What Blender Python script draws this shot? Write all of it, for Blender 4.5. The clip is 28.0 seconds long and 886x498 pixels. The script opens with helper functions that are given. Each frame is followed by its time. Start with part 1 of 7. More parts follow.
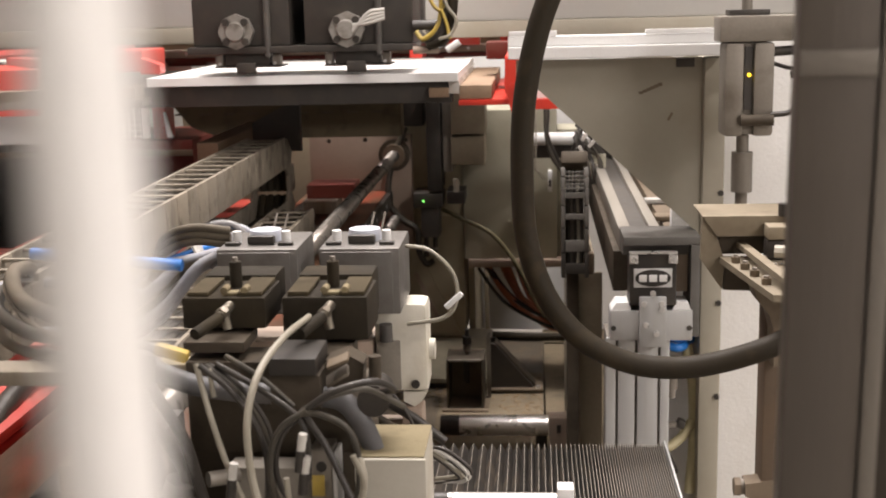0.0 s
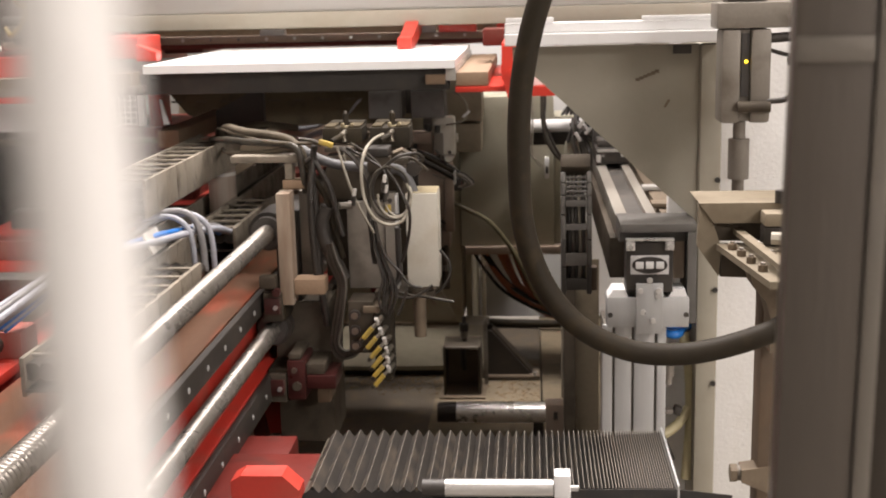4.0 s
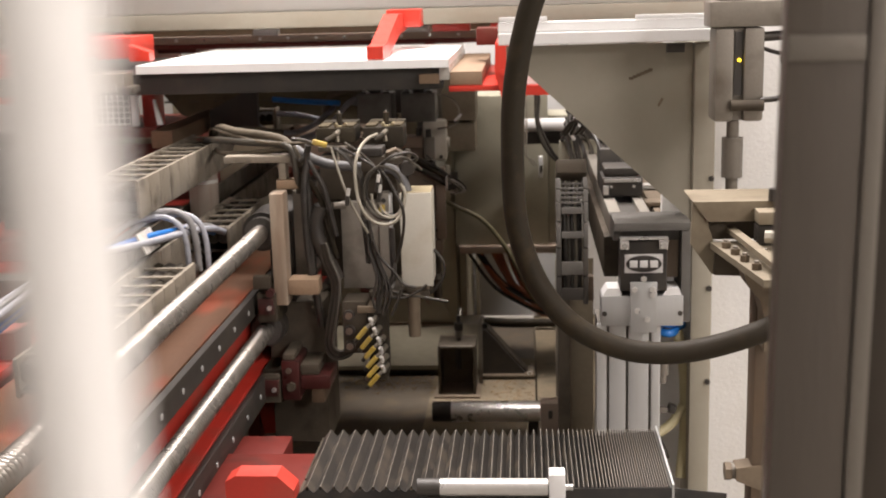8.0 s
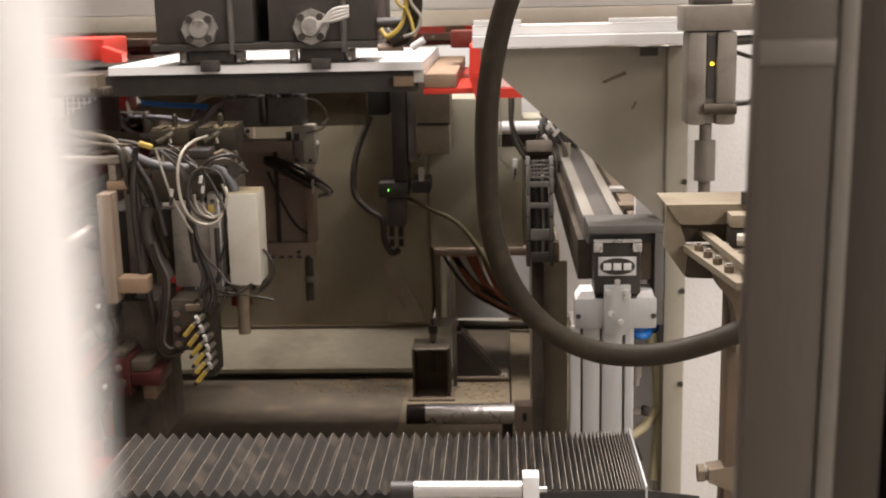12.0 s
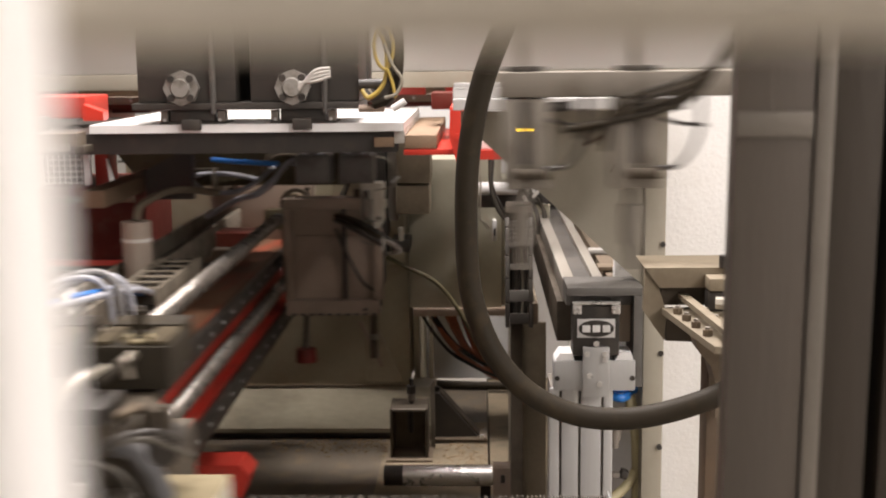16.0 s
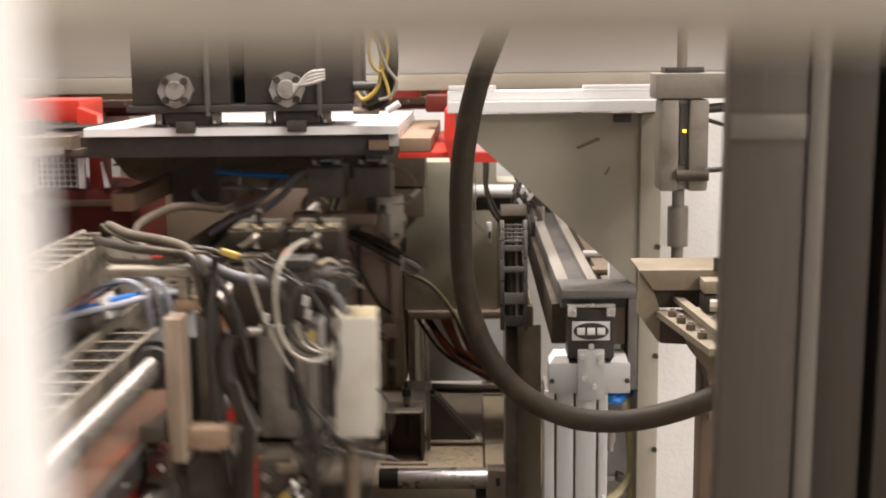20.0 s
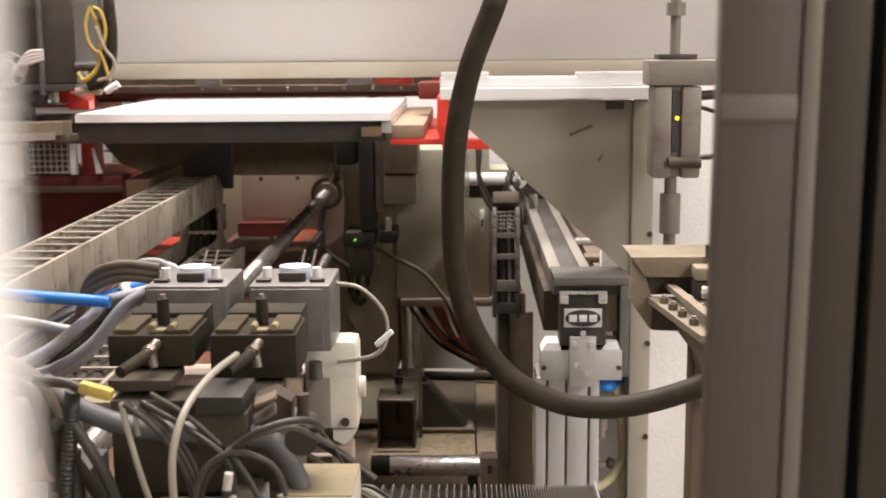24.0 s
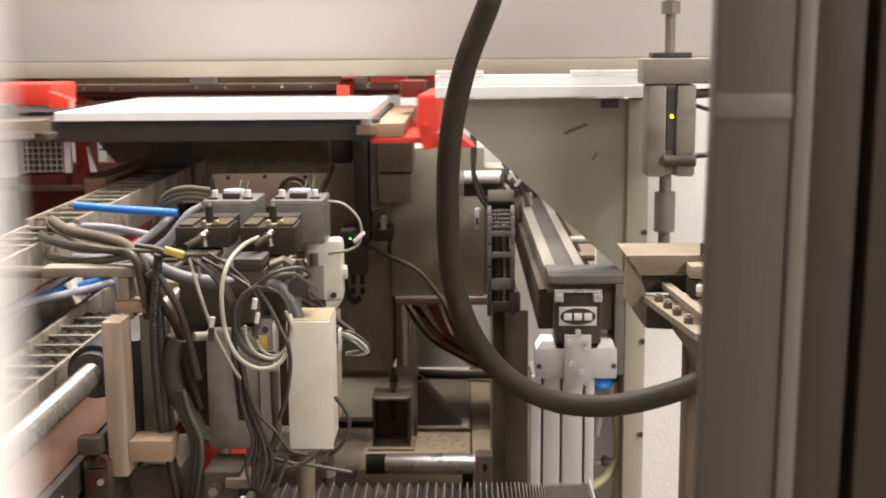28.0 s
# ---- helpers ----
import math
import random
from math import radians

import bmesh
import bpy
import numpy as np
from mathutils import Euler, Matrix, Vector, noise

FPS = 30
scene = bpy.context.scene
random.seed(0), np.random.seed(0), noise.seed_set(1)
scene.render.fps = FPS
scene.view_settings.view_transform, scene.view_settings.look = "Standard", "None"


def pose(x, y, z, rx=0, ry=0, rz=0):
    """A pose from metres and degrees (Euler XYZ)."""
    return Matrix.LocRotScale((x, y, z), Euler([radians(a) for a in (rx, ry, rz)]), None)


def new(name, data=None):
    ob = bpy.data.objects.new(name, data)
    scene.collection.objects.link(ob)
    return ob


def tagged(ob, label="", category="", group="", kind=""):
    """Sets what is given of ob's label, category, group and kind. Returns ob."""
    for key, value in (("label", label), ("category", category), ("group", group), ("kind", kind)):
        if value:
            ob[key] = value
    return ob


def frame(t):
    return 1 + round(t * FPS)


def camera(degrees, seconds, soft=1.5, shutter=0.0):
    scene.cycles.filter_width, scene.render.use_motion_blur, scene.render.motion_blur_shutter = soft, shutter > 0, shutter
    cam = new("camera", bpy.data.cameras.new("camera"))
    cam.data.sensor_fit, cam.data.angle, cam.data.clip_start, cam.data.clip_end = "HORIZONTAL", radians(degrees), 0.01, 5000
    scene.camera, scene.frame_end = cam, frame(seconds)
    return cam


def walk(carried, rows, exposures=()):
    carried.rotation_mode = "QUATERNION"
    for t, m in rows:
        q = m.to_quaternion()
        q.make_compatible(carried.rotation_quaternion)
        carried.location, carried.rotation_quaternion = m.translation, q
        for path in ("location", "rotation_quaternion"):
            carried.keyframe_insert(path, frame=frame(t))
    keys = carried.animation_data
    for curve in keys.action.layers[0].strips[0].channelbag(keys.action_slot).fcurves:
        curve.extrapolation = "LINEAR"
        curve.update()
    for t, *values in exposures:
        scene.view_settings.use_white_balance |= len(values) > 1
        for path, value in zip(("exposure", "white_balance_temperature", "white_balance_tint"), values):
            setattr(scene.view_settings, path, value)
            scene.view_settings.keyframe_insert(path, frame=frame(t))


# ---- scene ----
import functools

# camera: hand-held in the gap of a guard frame, almost still
cam = camera(40.07, 28.0, soft=1.8, shutter=0.5)
cam.data.dof.use_dof = True
cam.data.dof.focus_distance = 1.4
cam.data.dof.aperture_fstop = 13.0
PATH = (
    (0, -0.00320, -0.00200, 1.45000, 4.387, -11.403, -1.379),
    (0.5, -0.00319, -0.00198, 1.45000, 4.265, -11.531, -1.436),
    (1, -0.00316, -0.00196, 1.45000, 4.292, -11.472, -1.480),
    (1.5, -0.00315, -0.00194, 1.45000, 4.369, -11.518, -1.481),
    (2, -0.00314, -0.00192, 1.45000, 4.245, -11.582, -1.476),
    (2.5, -0.00311, -0.00190, 1.45000, 4.233, -11.716, -1.484),
    (3, -0.00310, -0.00187, 1.45000, 4.276, -11.908, -1.467),
    (3.5, -0.00307, -0.00185, 1.45000, 4.273, -11.984, -1.430),
    (5.5, -0.00293, -0.00177, 1.45000, 4.218, -12.054, -1.423),
    (6, -0.00290, -0.00175, 1.45000, 4.212, -12.062, -1.464),
    (6.5, -0.00272, -0.00173, 1.45000, 4.161, -12.042, -1.472),
    (7, -0.00255, -0.00171, 1.45000, 4.129, -12.053, -1.482),
    (7.5, -0.00237, -0.00169, 1.45000, 4.087, -12.039, -1.508),
    (8, -0.00220, -0.00167, 1.45000, 3.998, -12.050, -1.547),
    (8.5, -0.00217, -0.00165, 1.45000, 3.801, -12.116, -1.580),
    (9, -0.00213, -0.00163, 1.45000, 3.558, -12.116, -1.580),
    (9.5, -0.00210, -0.00160, 1.45000, 3.412, -12.081, -1.558),
    (10, -0.00207, -0.00158, 1.45000, 3.386, -12.077, -1.532),
    (10.5, -0.00193, -0.00156, 1.45000, 3.334, -12.086, -1.515),
    (11, -0.00180, -0.00154, 1.45000, 3.228, -12.100, -1.508),
    (11.5, -0.00158, -0.00152, 1.45000, 3.053, -12.110, -1.427),
    (12, -0.00137, -0.00150, 1.45000, 2.775, -11.959, -1.255),
    (12.1, -0.00136, -0.00149, 1.45118, 2.610, -11.015, -1.186),
    (12.2, -0.00135, -0.00148, 1.45235, 2.445, -9.540, -1.116),
    (12.3, -0.00135, -0.00147, 1.45353, 2.280, -9.034, -1.047),
    (12.4, -0.00133, -0.00146, 1.45370, 2.115, -8.857, -0.977),
    (12.5, -0.00133, -0.00145, 1.45370, 1.950, -8.804, -0.908),
    (14.5, -0.00208, -0.00125, 1.45370, 1.701, -9.209, -0.855),
    (15, -0.00205, -0.00120, 1.45370, 1.722, -9.306, -0.722),
    (15.5, -0.00201, -0.00115, 1.45370, 1.734, -9.245, -0.641),
    (16, -0.00197, -0.00110, 1.45370, 1.720, -9.215, -0.625),
    (16.5, -0.00194, -0.00105, 1.45370, 1.798, -9.200, -0.648),
    (17, -0.00190, -0.00100, 1.45370, 1.838, -9.182, -0.708),
    (17.5, -0.00178, -0.00095, 1.45370, 1.762, -9.168, -0.764),
    (18, -0.00167, -0.00090, 1.45370, 1.678, -9.129, -0.779),
    (18.5, -0.00155, -0.00085, 1.45370, 1.597, -9.091, -0.772),
    (19, -0.00143, -0.00080, 1.45370, 1.641, -9.061, -0.759),
    (19.5, -0.00132, -0.00075, 1.45370, 1.571, -9.059, -0.733),
    (20, -0.00120, -0.00070, 1.45370, 1.490, -9.084, -0.675),
    (20.5, -0.00105, -0.00063, 1.45342, 1.422, -9.167, -0.590),
    (21, -0.00090, -0.00056, 1.45205, 1.464, -9.404, -0.540),
    (21.5, -0.00075, -0.00049, 1.45068, 1.473, -9.564, -0.546),
    (23.5, -0.00006, -0.00021, 1.45000, 1.210, -9.573, -0.445),
    (24, -0.00004, -0.00014, 1.45000, 1.161, -9.612, -0.453),
    (24.5, -0.00002, -0.00007, 1.45000, 1.072, -9.647, -0.443),
    (25, 0.00000, 0.00000, 1.45000, 0.959, -9.661, -0.441),
    (25.5, 0.00000, 0.00000, 1.45000, 0.957, -9.631, -0.481),
    (26, 0.00000, 0.00000, 1.45000, 0.879, -9.676, -0.509),
    (26.5, 0.00000, 0.00000, 1.45000, 0.821, -9.686, -0.497),
    (27, 0.00000, 0.00000, 1.45000, 0.795, -9.693, -0.466),
    (27.5, 0.00000, 0.00000, 1.45000, 0.914, -9.685, -0.444),
    (28, 0.00000, 0.00000, 1.45000, 0.921, -9.691, -0.445),
)
walk(cam, [(t, Matrix.Translation((x, y, z)) @ pose(0, 0, 0, 0, 0, yaw) @ pose(0, 0, 0, 90 + tilt, 0, 0) @ pose(0, 0, 0, 0, 0, roll))
           for t, x, y, z, yaw, tilt, roll in PATH],
     ((0, -0.22), (1.2, -0.20), (2, -0.14), (10, -0.14), (12, -0.16), (14.5, -0.06), (21, -0.03), (24, 0.02), (28, 0.09)))

# ---- light: a factory hall lit by rows of ceiling lamps ----
world = bpy.data.worlds.new("hall_air")
scene.world = world
world.use_nodes = True
world.node_tree.nodes["Background"].inputs[0].default_value = (0.9, 0.85, 0.75, 1)
world.node_tree.nodes["Background"].inputs[1].default_value = 0.18
for lx, ly, lz, sx, sy, power in ((-0.2, 1.55, 4.1, 1.6, 0.4, 130), (-0.9, 3.25, 4.1, 1.6, 0.4, 125), (0.35, 3.3, 4.1, 1.6, 0.4, 150),
                                  (-1.7, 1.6, 4.1, 0.5, 1.6, 50), (3.0, -0.5, 4.1, 0.5, 2.0, 160), (4.3, -4.6, 4.1, 0.6, 2.4, 420)):
    lamp = bpy.data.lights.new("ceiling_lamp", "AREA")
    lamp.shape, lamp.size, lamp.size_y, lamp.energy, lamp.color = "RECTANGLE", sx, sy, power, (1.0, 0.915, 0.88)
    new("ceiling_lamp", lamp).matrix_world = pose(lx, ly, lz)


# ---- materials ----
def mat(name, color, rough=0.5, metal=0.0, var=0.25, scale=25, grime=(0.12, 0.09, 0.06), dirt=0.3, bump=0.15, glow=0.0, coat=0.0, stretch=(1, 1, 1), spec=0.5):
    """A surface with fine grain, broad uneven tone and patchy grime, in metres of the object's own space."""
    m = bpy.data.materials.new(name)
    m.use_nodes = True
    nt = m.node_tree
    b = nt.nodes["Principled BSDF"]
    tc = nt.nodes.new("ShaderNodeTexCoord")
    mp = nt.nodes.new("ShaderNodeMapping")
    mp.inputs["Scale"].default_value = stretch
    nt.links.new(tc.outputs["Object"], mp.inputs[0])
    info = nt.nodes.new("ShaderNodeObjectInfo")
    away = nt.nodes.new("ShaderNodeMath")
    away.operation = "MULTIPLY"
    away.inputs[1].default_value = 7.0
    nt.links.new(info.outputs["Random"], away.inputs[0])
    nt.links.new(away.outputs[0], mp.inputs["Location"])
    fine, broad, patch = (nt.nodes.new("ShaderNodeTexNoise") for _ in range(3))
    for n, s, d in ((fine, scale * 12, 4), (broad, scale * 0.5, 3), (patch, scale, 6)):
        n.inputs["Scale"].default_value, n.inputs["Detail"].default_value = s, d
        nt.links.new(mp.outputs[0], n.inputs["Vector"])
    tone = nt.nodes.new("ShaderNodeMix")
    tone.data_type = "RGBA"
    lo = [c * (1 - var) for c in color]
    hi = [min(1, c * (1 + var * 0.6)) for c in color]
    tone.inputs[6].default_value, tone.inputs[7].default_value = (*lo, 1), (*hi, 1)
    avg = nt.nodes.new("ShaderNodeMath")
    avg.operation = "MULTIPLY_ADD"
    avg.inputs[1].default_value, avg.inputs[2].default_value = 0.6, 0.0
    add = nt.nodes.new("ShaderNodeMath")
    add.operation = "MULTIPLY_ADD"
    add.inputs[1].default_value = 0.4
    nt.links.new(broad.outputs[0], avg.inputs[0])
    nt.links.new(fine.outputs[0], add.inputs[0])
    nt.links.new(avg.outputs[0], add.inputs[2])
    nt.links.new(add.outputs[0], tone.inputs[0])
    hsv = nt.nodes.new("ShaderNodeHueSaturation")
    rnd = nt.nodes.new("ShaderNodeMapRange")
    rnd.inputs[3].default_value, rnd.inputs[4].default_value = 0.9, 1.1
    nt.links.new(info.outputs["Random"], rnd.inputs[0])
    nt.links.new(rnd.outputs[0], hsv.inputs["Value"])
    nt.links.new(tone.outputs[2], hsv.inputs["Color"])
    ramp = nt.nodes.new("ShaderNodeMapRange")
    ramp.inputs[1].default_value, ramp.inputs[2].default_value = 0.5, 0.72
    ramp.inputs[3].default_value, ramp.inputs[4].default_value = 0.0, dirt
    nt.links.new(patch.outputs[0], ramp.inputs[0])
    mix = nt.nodes.new("ShaderNodeMix")
    mix.data_type = "RGBA"
    mix.inputs[7].default_value = (*grime, 1)
    nt.links.new(ramp.outputs[0], mix.inputs[0])
    nt.links.new(hsv.outputs[0], mix.inputs[6])
    nt.links.new(mix.outputs[2], b.inputs["Base Color"])
    rr = nt.nodes.new("ShaderNodeMapRange")
    rr.inputs[3].default_value, rr.inputs[4].default_value = max(0.04, rough - 0.12), min(1, rough + 0.15)
    nt.links.new(patch.outputs[0], rr.inputs[0])
    nt.links.new(rr.outputs[0], b.inputs["Roughness"])
    b.inputs["Metallic"].default_value = metal
    b.inputs["Coat Weight"].default_value = coat
    b.inputs["Specular IOR Level"].default_value = spec
    if bump:
        bp = nt.nodes.new("ShaderNodeBump")
        bp.inputs["Strength"].default_value, bp.inputs["Distance"].default_value = bump, 0.002
        nt.links.new(fine.outputs[0], bp.inputs["Height"])
        nt.links.new(bp.outputs[0], b.inputs["Normal"])
    if glow:
        b.inputs["Emission Color"].default_value, b.inputs["Emission Strength"].default_value = (*color, 1), glow
    return m


M_WHITE = mat("white_paint", (0.73, 0.725, 0.715), 0.45, var=0.06, dirt=0.10, grime=(0.4, 0.34, 0.25))
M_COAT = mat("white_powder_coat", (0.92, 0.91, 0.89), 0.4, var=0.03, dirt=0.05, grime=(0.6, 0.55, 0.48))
M_DULLCOAT = mat("dust_dulled_coat", (0.42, 0.385, 0.32), 0.6, var=0.1, dirt=0.3, grime=(0.26, 0.22, 0.16), scale=30)
M_CREAM = mat("pale_grey_paint", (0.385, 0.372, 0.348), 0.45, var=0.08, dirt=0.14, grime=(0.34, 0.28, 0.2), scale=9)
M_BEIGEPAINT = mat("beige_machine_paint", (0.31, 0.285, 0.228), 0.5, var=0.12, dirt=0.3, grime=(0.2, 0.155, 0.10), scale=7)
M_WALL = mat("plaster_white", (0.78, 0.77, 0.75), 0.8, var=0.06, dirt=0.12, grime=(0.5, 0.46, 0.38), scale=14, bump=0.5)
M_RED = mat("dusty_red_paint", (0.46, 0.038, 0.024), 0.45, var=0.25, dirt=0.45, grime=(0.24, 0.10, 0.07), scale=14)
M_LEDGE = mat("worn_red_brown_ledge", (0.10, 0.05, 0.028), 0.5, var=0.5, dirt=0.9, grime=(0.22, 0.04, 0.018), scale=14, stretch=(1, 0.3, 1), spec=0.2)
M_DUSTRED = mat("pale_dusty_red", (0.33, 0.075, 0.055), 0.65, var=0.25, dirt=0.6, grime=(0.26, 0.17, 0.14), scale=12)
M_RED_CLEAN = mat("red_enamel", (0.62, 0.04, 0.022), 0.38, var=0.12, dirt=0.2, grime=(0.25, 0.06, 0.04), coat=0.15)
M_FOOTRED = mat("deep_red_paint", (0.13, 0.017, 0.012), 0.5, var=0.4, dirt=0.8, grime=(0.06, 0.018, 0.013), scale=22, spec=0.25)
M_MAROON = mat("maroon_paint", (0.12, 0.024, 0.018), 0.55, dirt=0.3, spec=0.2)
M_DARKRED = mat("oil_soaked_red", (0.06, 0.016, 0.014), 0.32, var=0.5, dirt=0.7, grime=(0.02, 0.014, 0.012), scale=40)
M_BLACK = mat("black_anodised", (0.036, 0.031, 0.026), 0.5, var=0.3, dirt=0.4, grime=(0.07, 0.055, 0.04))
M_RUBBER = mat("black_rubber", (0.023, 0.0175, 0.0105), 0.6, var=0.3, dirt=0.4, grime=(0.062, 0.044, 0.022), scale=40, spec=0.18)
M_CABLE = mat("black_cable", (0.033, 0.028, 0.023), 0.38, dirt=0.25, grime=(0.10, 0.085, 0.065), scale=60)
M_GREYCABLE = mat("grey_cable", (0.22, 0.215, 0.215), 0.45, dirt=0.4, grime=(0.13, 0.11, 0.085), scale=60)
M_WHITECABLE = mat("pale_cable", (0.30, 0.275, 0.22), 0.45, dirt=0.4, grime=(0.2, 0.165, 0.12), scale=60)
M_BLUE = mat("blue_hose", (0.018, 0.17, 0.55), 0.4, dirt=0.3, grime=(0.06, 0.14, 0.26))
M_ORANGE = mat("orange_cable", (0.46, 0.16, 0.09), 0.5, dirt=0.35, scale=60)
M_YELLOW = mat("yellow_tag", (0.50, 0.36, 0.07), 0.5, dirt=0.5, grime=(0.28, 0.22, 0.12), scale=60)
M_CLEAR = mat("milky_plastic", (0.58, 0.56, 0.52), 0.25, dirt=0.2, grime=(0.3, 0.25, 0.18), scale=60)
M_CAP = mat("pale_bluish_plastic", (0.55, 0.58, 0.66), 0.35, var=0.1, dirt=0.25, grime=(0.3, 0.28, 0.25), scale=60)
M_STEEL = mat("bright_steel", (0.66, 0.645, 0.62), 0.28, 0.7, var=0.12, dirt=0.18, grime=(0.3, 0.24, 0.17))
M_ALU = mat("aluminium_profile", (0.50, 0.50, 0.49), 0.42, 0.35, var=0.08, dirt=0.14, grime=(0.33, 0.29, 0.23), stretch=(4, 4, 0.3))
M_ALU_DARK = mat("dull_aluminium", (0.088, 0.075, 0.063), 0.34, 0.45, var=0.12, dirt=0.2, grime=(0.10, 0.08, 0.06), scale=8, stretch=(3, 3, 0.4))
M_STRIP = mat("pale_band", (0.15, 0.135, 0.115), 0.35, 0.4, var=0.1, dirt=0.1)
M_LINK = mat("worn_dark_plastic", (0.13, 0.122, 0.11), 0.5, var=0.2, dirt=0.5, grime=(0.05, 0.042, 0.032), scale=30)
M_RUST = mat("rusty_dark_steel", (0.10, 0.068, 0.042), 0.65, 0.1, var=0.35, dirt=0.5, grime=(0.14, 0.085, 0.045), scale=12)
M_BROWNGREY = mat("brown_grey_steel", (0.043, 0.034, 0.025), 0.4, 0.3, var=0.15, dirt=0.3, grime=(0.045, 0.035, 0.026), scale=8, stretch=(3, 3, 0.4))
M_GREYMETAL = mat("grey_cast_metal", (0.24, 0.215, 0.185), 0.5, 0.25, var=0.3, dirt=0.6, grime=(0.09, 0.07, 0.05))
M_GREYBOX = mat("grey_motor_housing", (0.17, 0.16, 0.148), 0.4, 0.4, var=0.25, dirt=0.5, grime=(0.07, 0.056, 0.042), scale=30)
M_DUSTY = mat("dusty_grey_plastic", (0.25, 0.215, 0.165), 0.75, var=0.5, dirt=0.85, grime=(0.085, 0.068, 0.048), scale=26)
M_CHAIN = mat("dark_chain_plastic", (0.07, 0.064, 0.057), 0.5, var=0.3, dirt=0.4, grime=(0.15, 0.125, 0.095))
M_GREEN = mat("grey_green_paint", (0.42, 0.375, 0.265), 0.5, var=0.2, dirt=0.6, grime=(0.20, 0.145, 0.085), scale=5)
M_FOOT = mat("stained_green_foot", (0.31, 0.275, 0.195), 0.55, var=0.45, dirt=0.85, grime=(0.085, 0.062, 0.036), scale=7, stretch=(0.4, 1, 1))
M_GREEN_LIGHT = mat("light_grey_green", (0.42, 0.40, 0.31), 0.5, var=0.12, dirt=0.4, grime=(0.19, 0.155, 0.10), scale=6)
M_BED = mat("sawdusty_bed_plate", (0.23, 0.182, 0.117), 0.75, var=0.5, dirt=0.8, grime=(0.06, 0.046, 0.028), scale=6, bump=0.5)
M_CHIPS = mat("wood_chips", (0.25, 0.18, 0.10), 0.8, var=0.4, dirt=0.3)
M_BEDDARK = mat("oily_bed_plate", (0.115, 0.092, 0.064), 0.6, var=0.6, dirt=0.7, grime=(0.17, 0.125, 0.075), scale=17, bump=0.5)
M_BEIGE = mat("dusty_beige_metal", (0.33, 0.255, 0.20), 0.6, var=0.2, dirt=0.4, scale=8)
M_BROWN = mat("dirty_brown_steel", (0.17, 0.13, 0.088), 0.6, 0.15, var=0.3, dirt=0.5, grime=(0.06, 0.045, 0.03))
M_WOOD = mat("raw_wood", (0.28, 0.19, 0.12), 0.7, var=0.45, dirt=0.5, grime=(0.15, 0.10, 0.065), scale=16, stretch=(1, 0.15, 1))
M_WOODV = mat("raw_wood_upright", (0.36, 0.285, 0.215), 0.7, var=0.45, dirt=0.8, grime=(0.17, 0.10, 0.055), scale=22, stretch=(1, 1, 0.15))
M_PANEL = mat("white_melamine", (0.86, 0.85, 0.83), 0.4, var=0.02, dirt=0.02)
M_BELLOWS = mat("dusty_bellows_fabric", (0.027, 0.022, 0.017), 0.6, var=0.5, dirt=0.75, grime=(0.12, 0.092, 0.062), scale=20)
# same dusty fabric, darker: shade of the right-facing leaves put into the colour
M_BELLOWS_SHADED = mat("worn_bellows_fabric", (0.023, 0.019, 0.015), 0.6, var=0.45, dirt=0.6, grime=(0.085, 0.065, 0.045), scale=20)
M_BELLOWS_SIDE = mat("black_bellows_side", (0.02, 0.019, 0.018), 0.6, dirt=0.3)
# paler tips along the pleat ridges
M_BELLOWS_EDGE = mat("worn_pleat_edge", (0.24, 0.215, 0.18), 0.6, var=0.3, dirt=0.4, scale=60)
M_LED_AMBER = mat("amber_led", (1.0, 0.62, 0.02), 0.3, glow=6.0, dirt=0, bump=0)
M_LED_GREEN = mat("green_led", (0.25, 1.0, 0.15), 0.3, glow=5.0, dirt=0, bump=0)
M_VALVE = mat("oily_black_valve", (0.034, 0.028, 0.020), 0.7, var=0.4, dirt=0.65, grime=(0.06, 0.046, 0.026), scale=18, spec=0.15)
M_OILY = mat("oily_brown_steel", (0.085, 0.069, 0.051), 0.6, 0.1, var=0.4, dirt=0.6, grime=(0.022, 0.018, 0.013), scale=22, spec=0.2)
M_DUSTTOP = mat("dust_covered_metal", (0.085, 0.068, 0.042), 0.8, var=0.3, dirt=0.5, grime=(0.03, 0.024, 0.017), scale=30, spec=0.15)
M_SAWDUST = mat("sawdust_coat", (0.26, 0.215, 0.125), 0.85, var=0.35, dirt=0.6, grime=(0.12, 0.09, 0.05), scale=34)
M_STAINED = mat("stained_grey_plate", (0.25, 0.225, 0.19), 0.5, 0.15, var=0.3, dirt=0.8, grime=(0.075, 0.058, 0.04), scale=17)
M_BOXWHITE = mat("yellowed_white_paint", (0.60, 0.57, 0.49), 0.5, var=0.15, dirt=0.45, grime=(0.36, 0.30, 0.19), scale=16)
M_DULLMETAL = mat("dull_fitting_metal", (0.30, 0.27, 0.22), 0.3, 0.8, var=0.2, dirt=0.5, grime=(0.08, 0.06, 0.04), scale=60)
M_DARKCABLE = mat("olive_dark_cable", (0.048, 0.042, 0.032), 0.45, dirt=0.5, grime=(0.10, 0.08, 0.05), scale=50)
M_GREYLEAD = mat("dusty_grey_lead", (0.092, 0.082, 0.066), 0.45, dirt=0.4, grime=(0.05, 0.042, 0.03), scale=50)
M_BROWNHOSE = mat("dusty_brown_hose", (0.115, 0.092, 0.062), 0.7, var=0.3, dirt=0.5, grime=(0.05, 0.04, 0.026), scale=30)
M_CONDUIT = mat("blue_grey_conduit", (0.13, 0.13, 0.135), 0.5, var=0.2, dirt=0.6, grime=(0.085, 0.07, 0.05), scale=30)
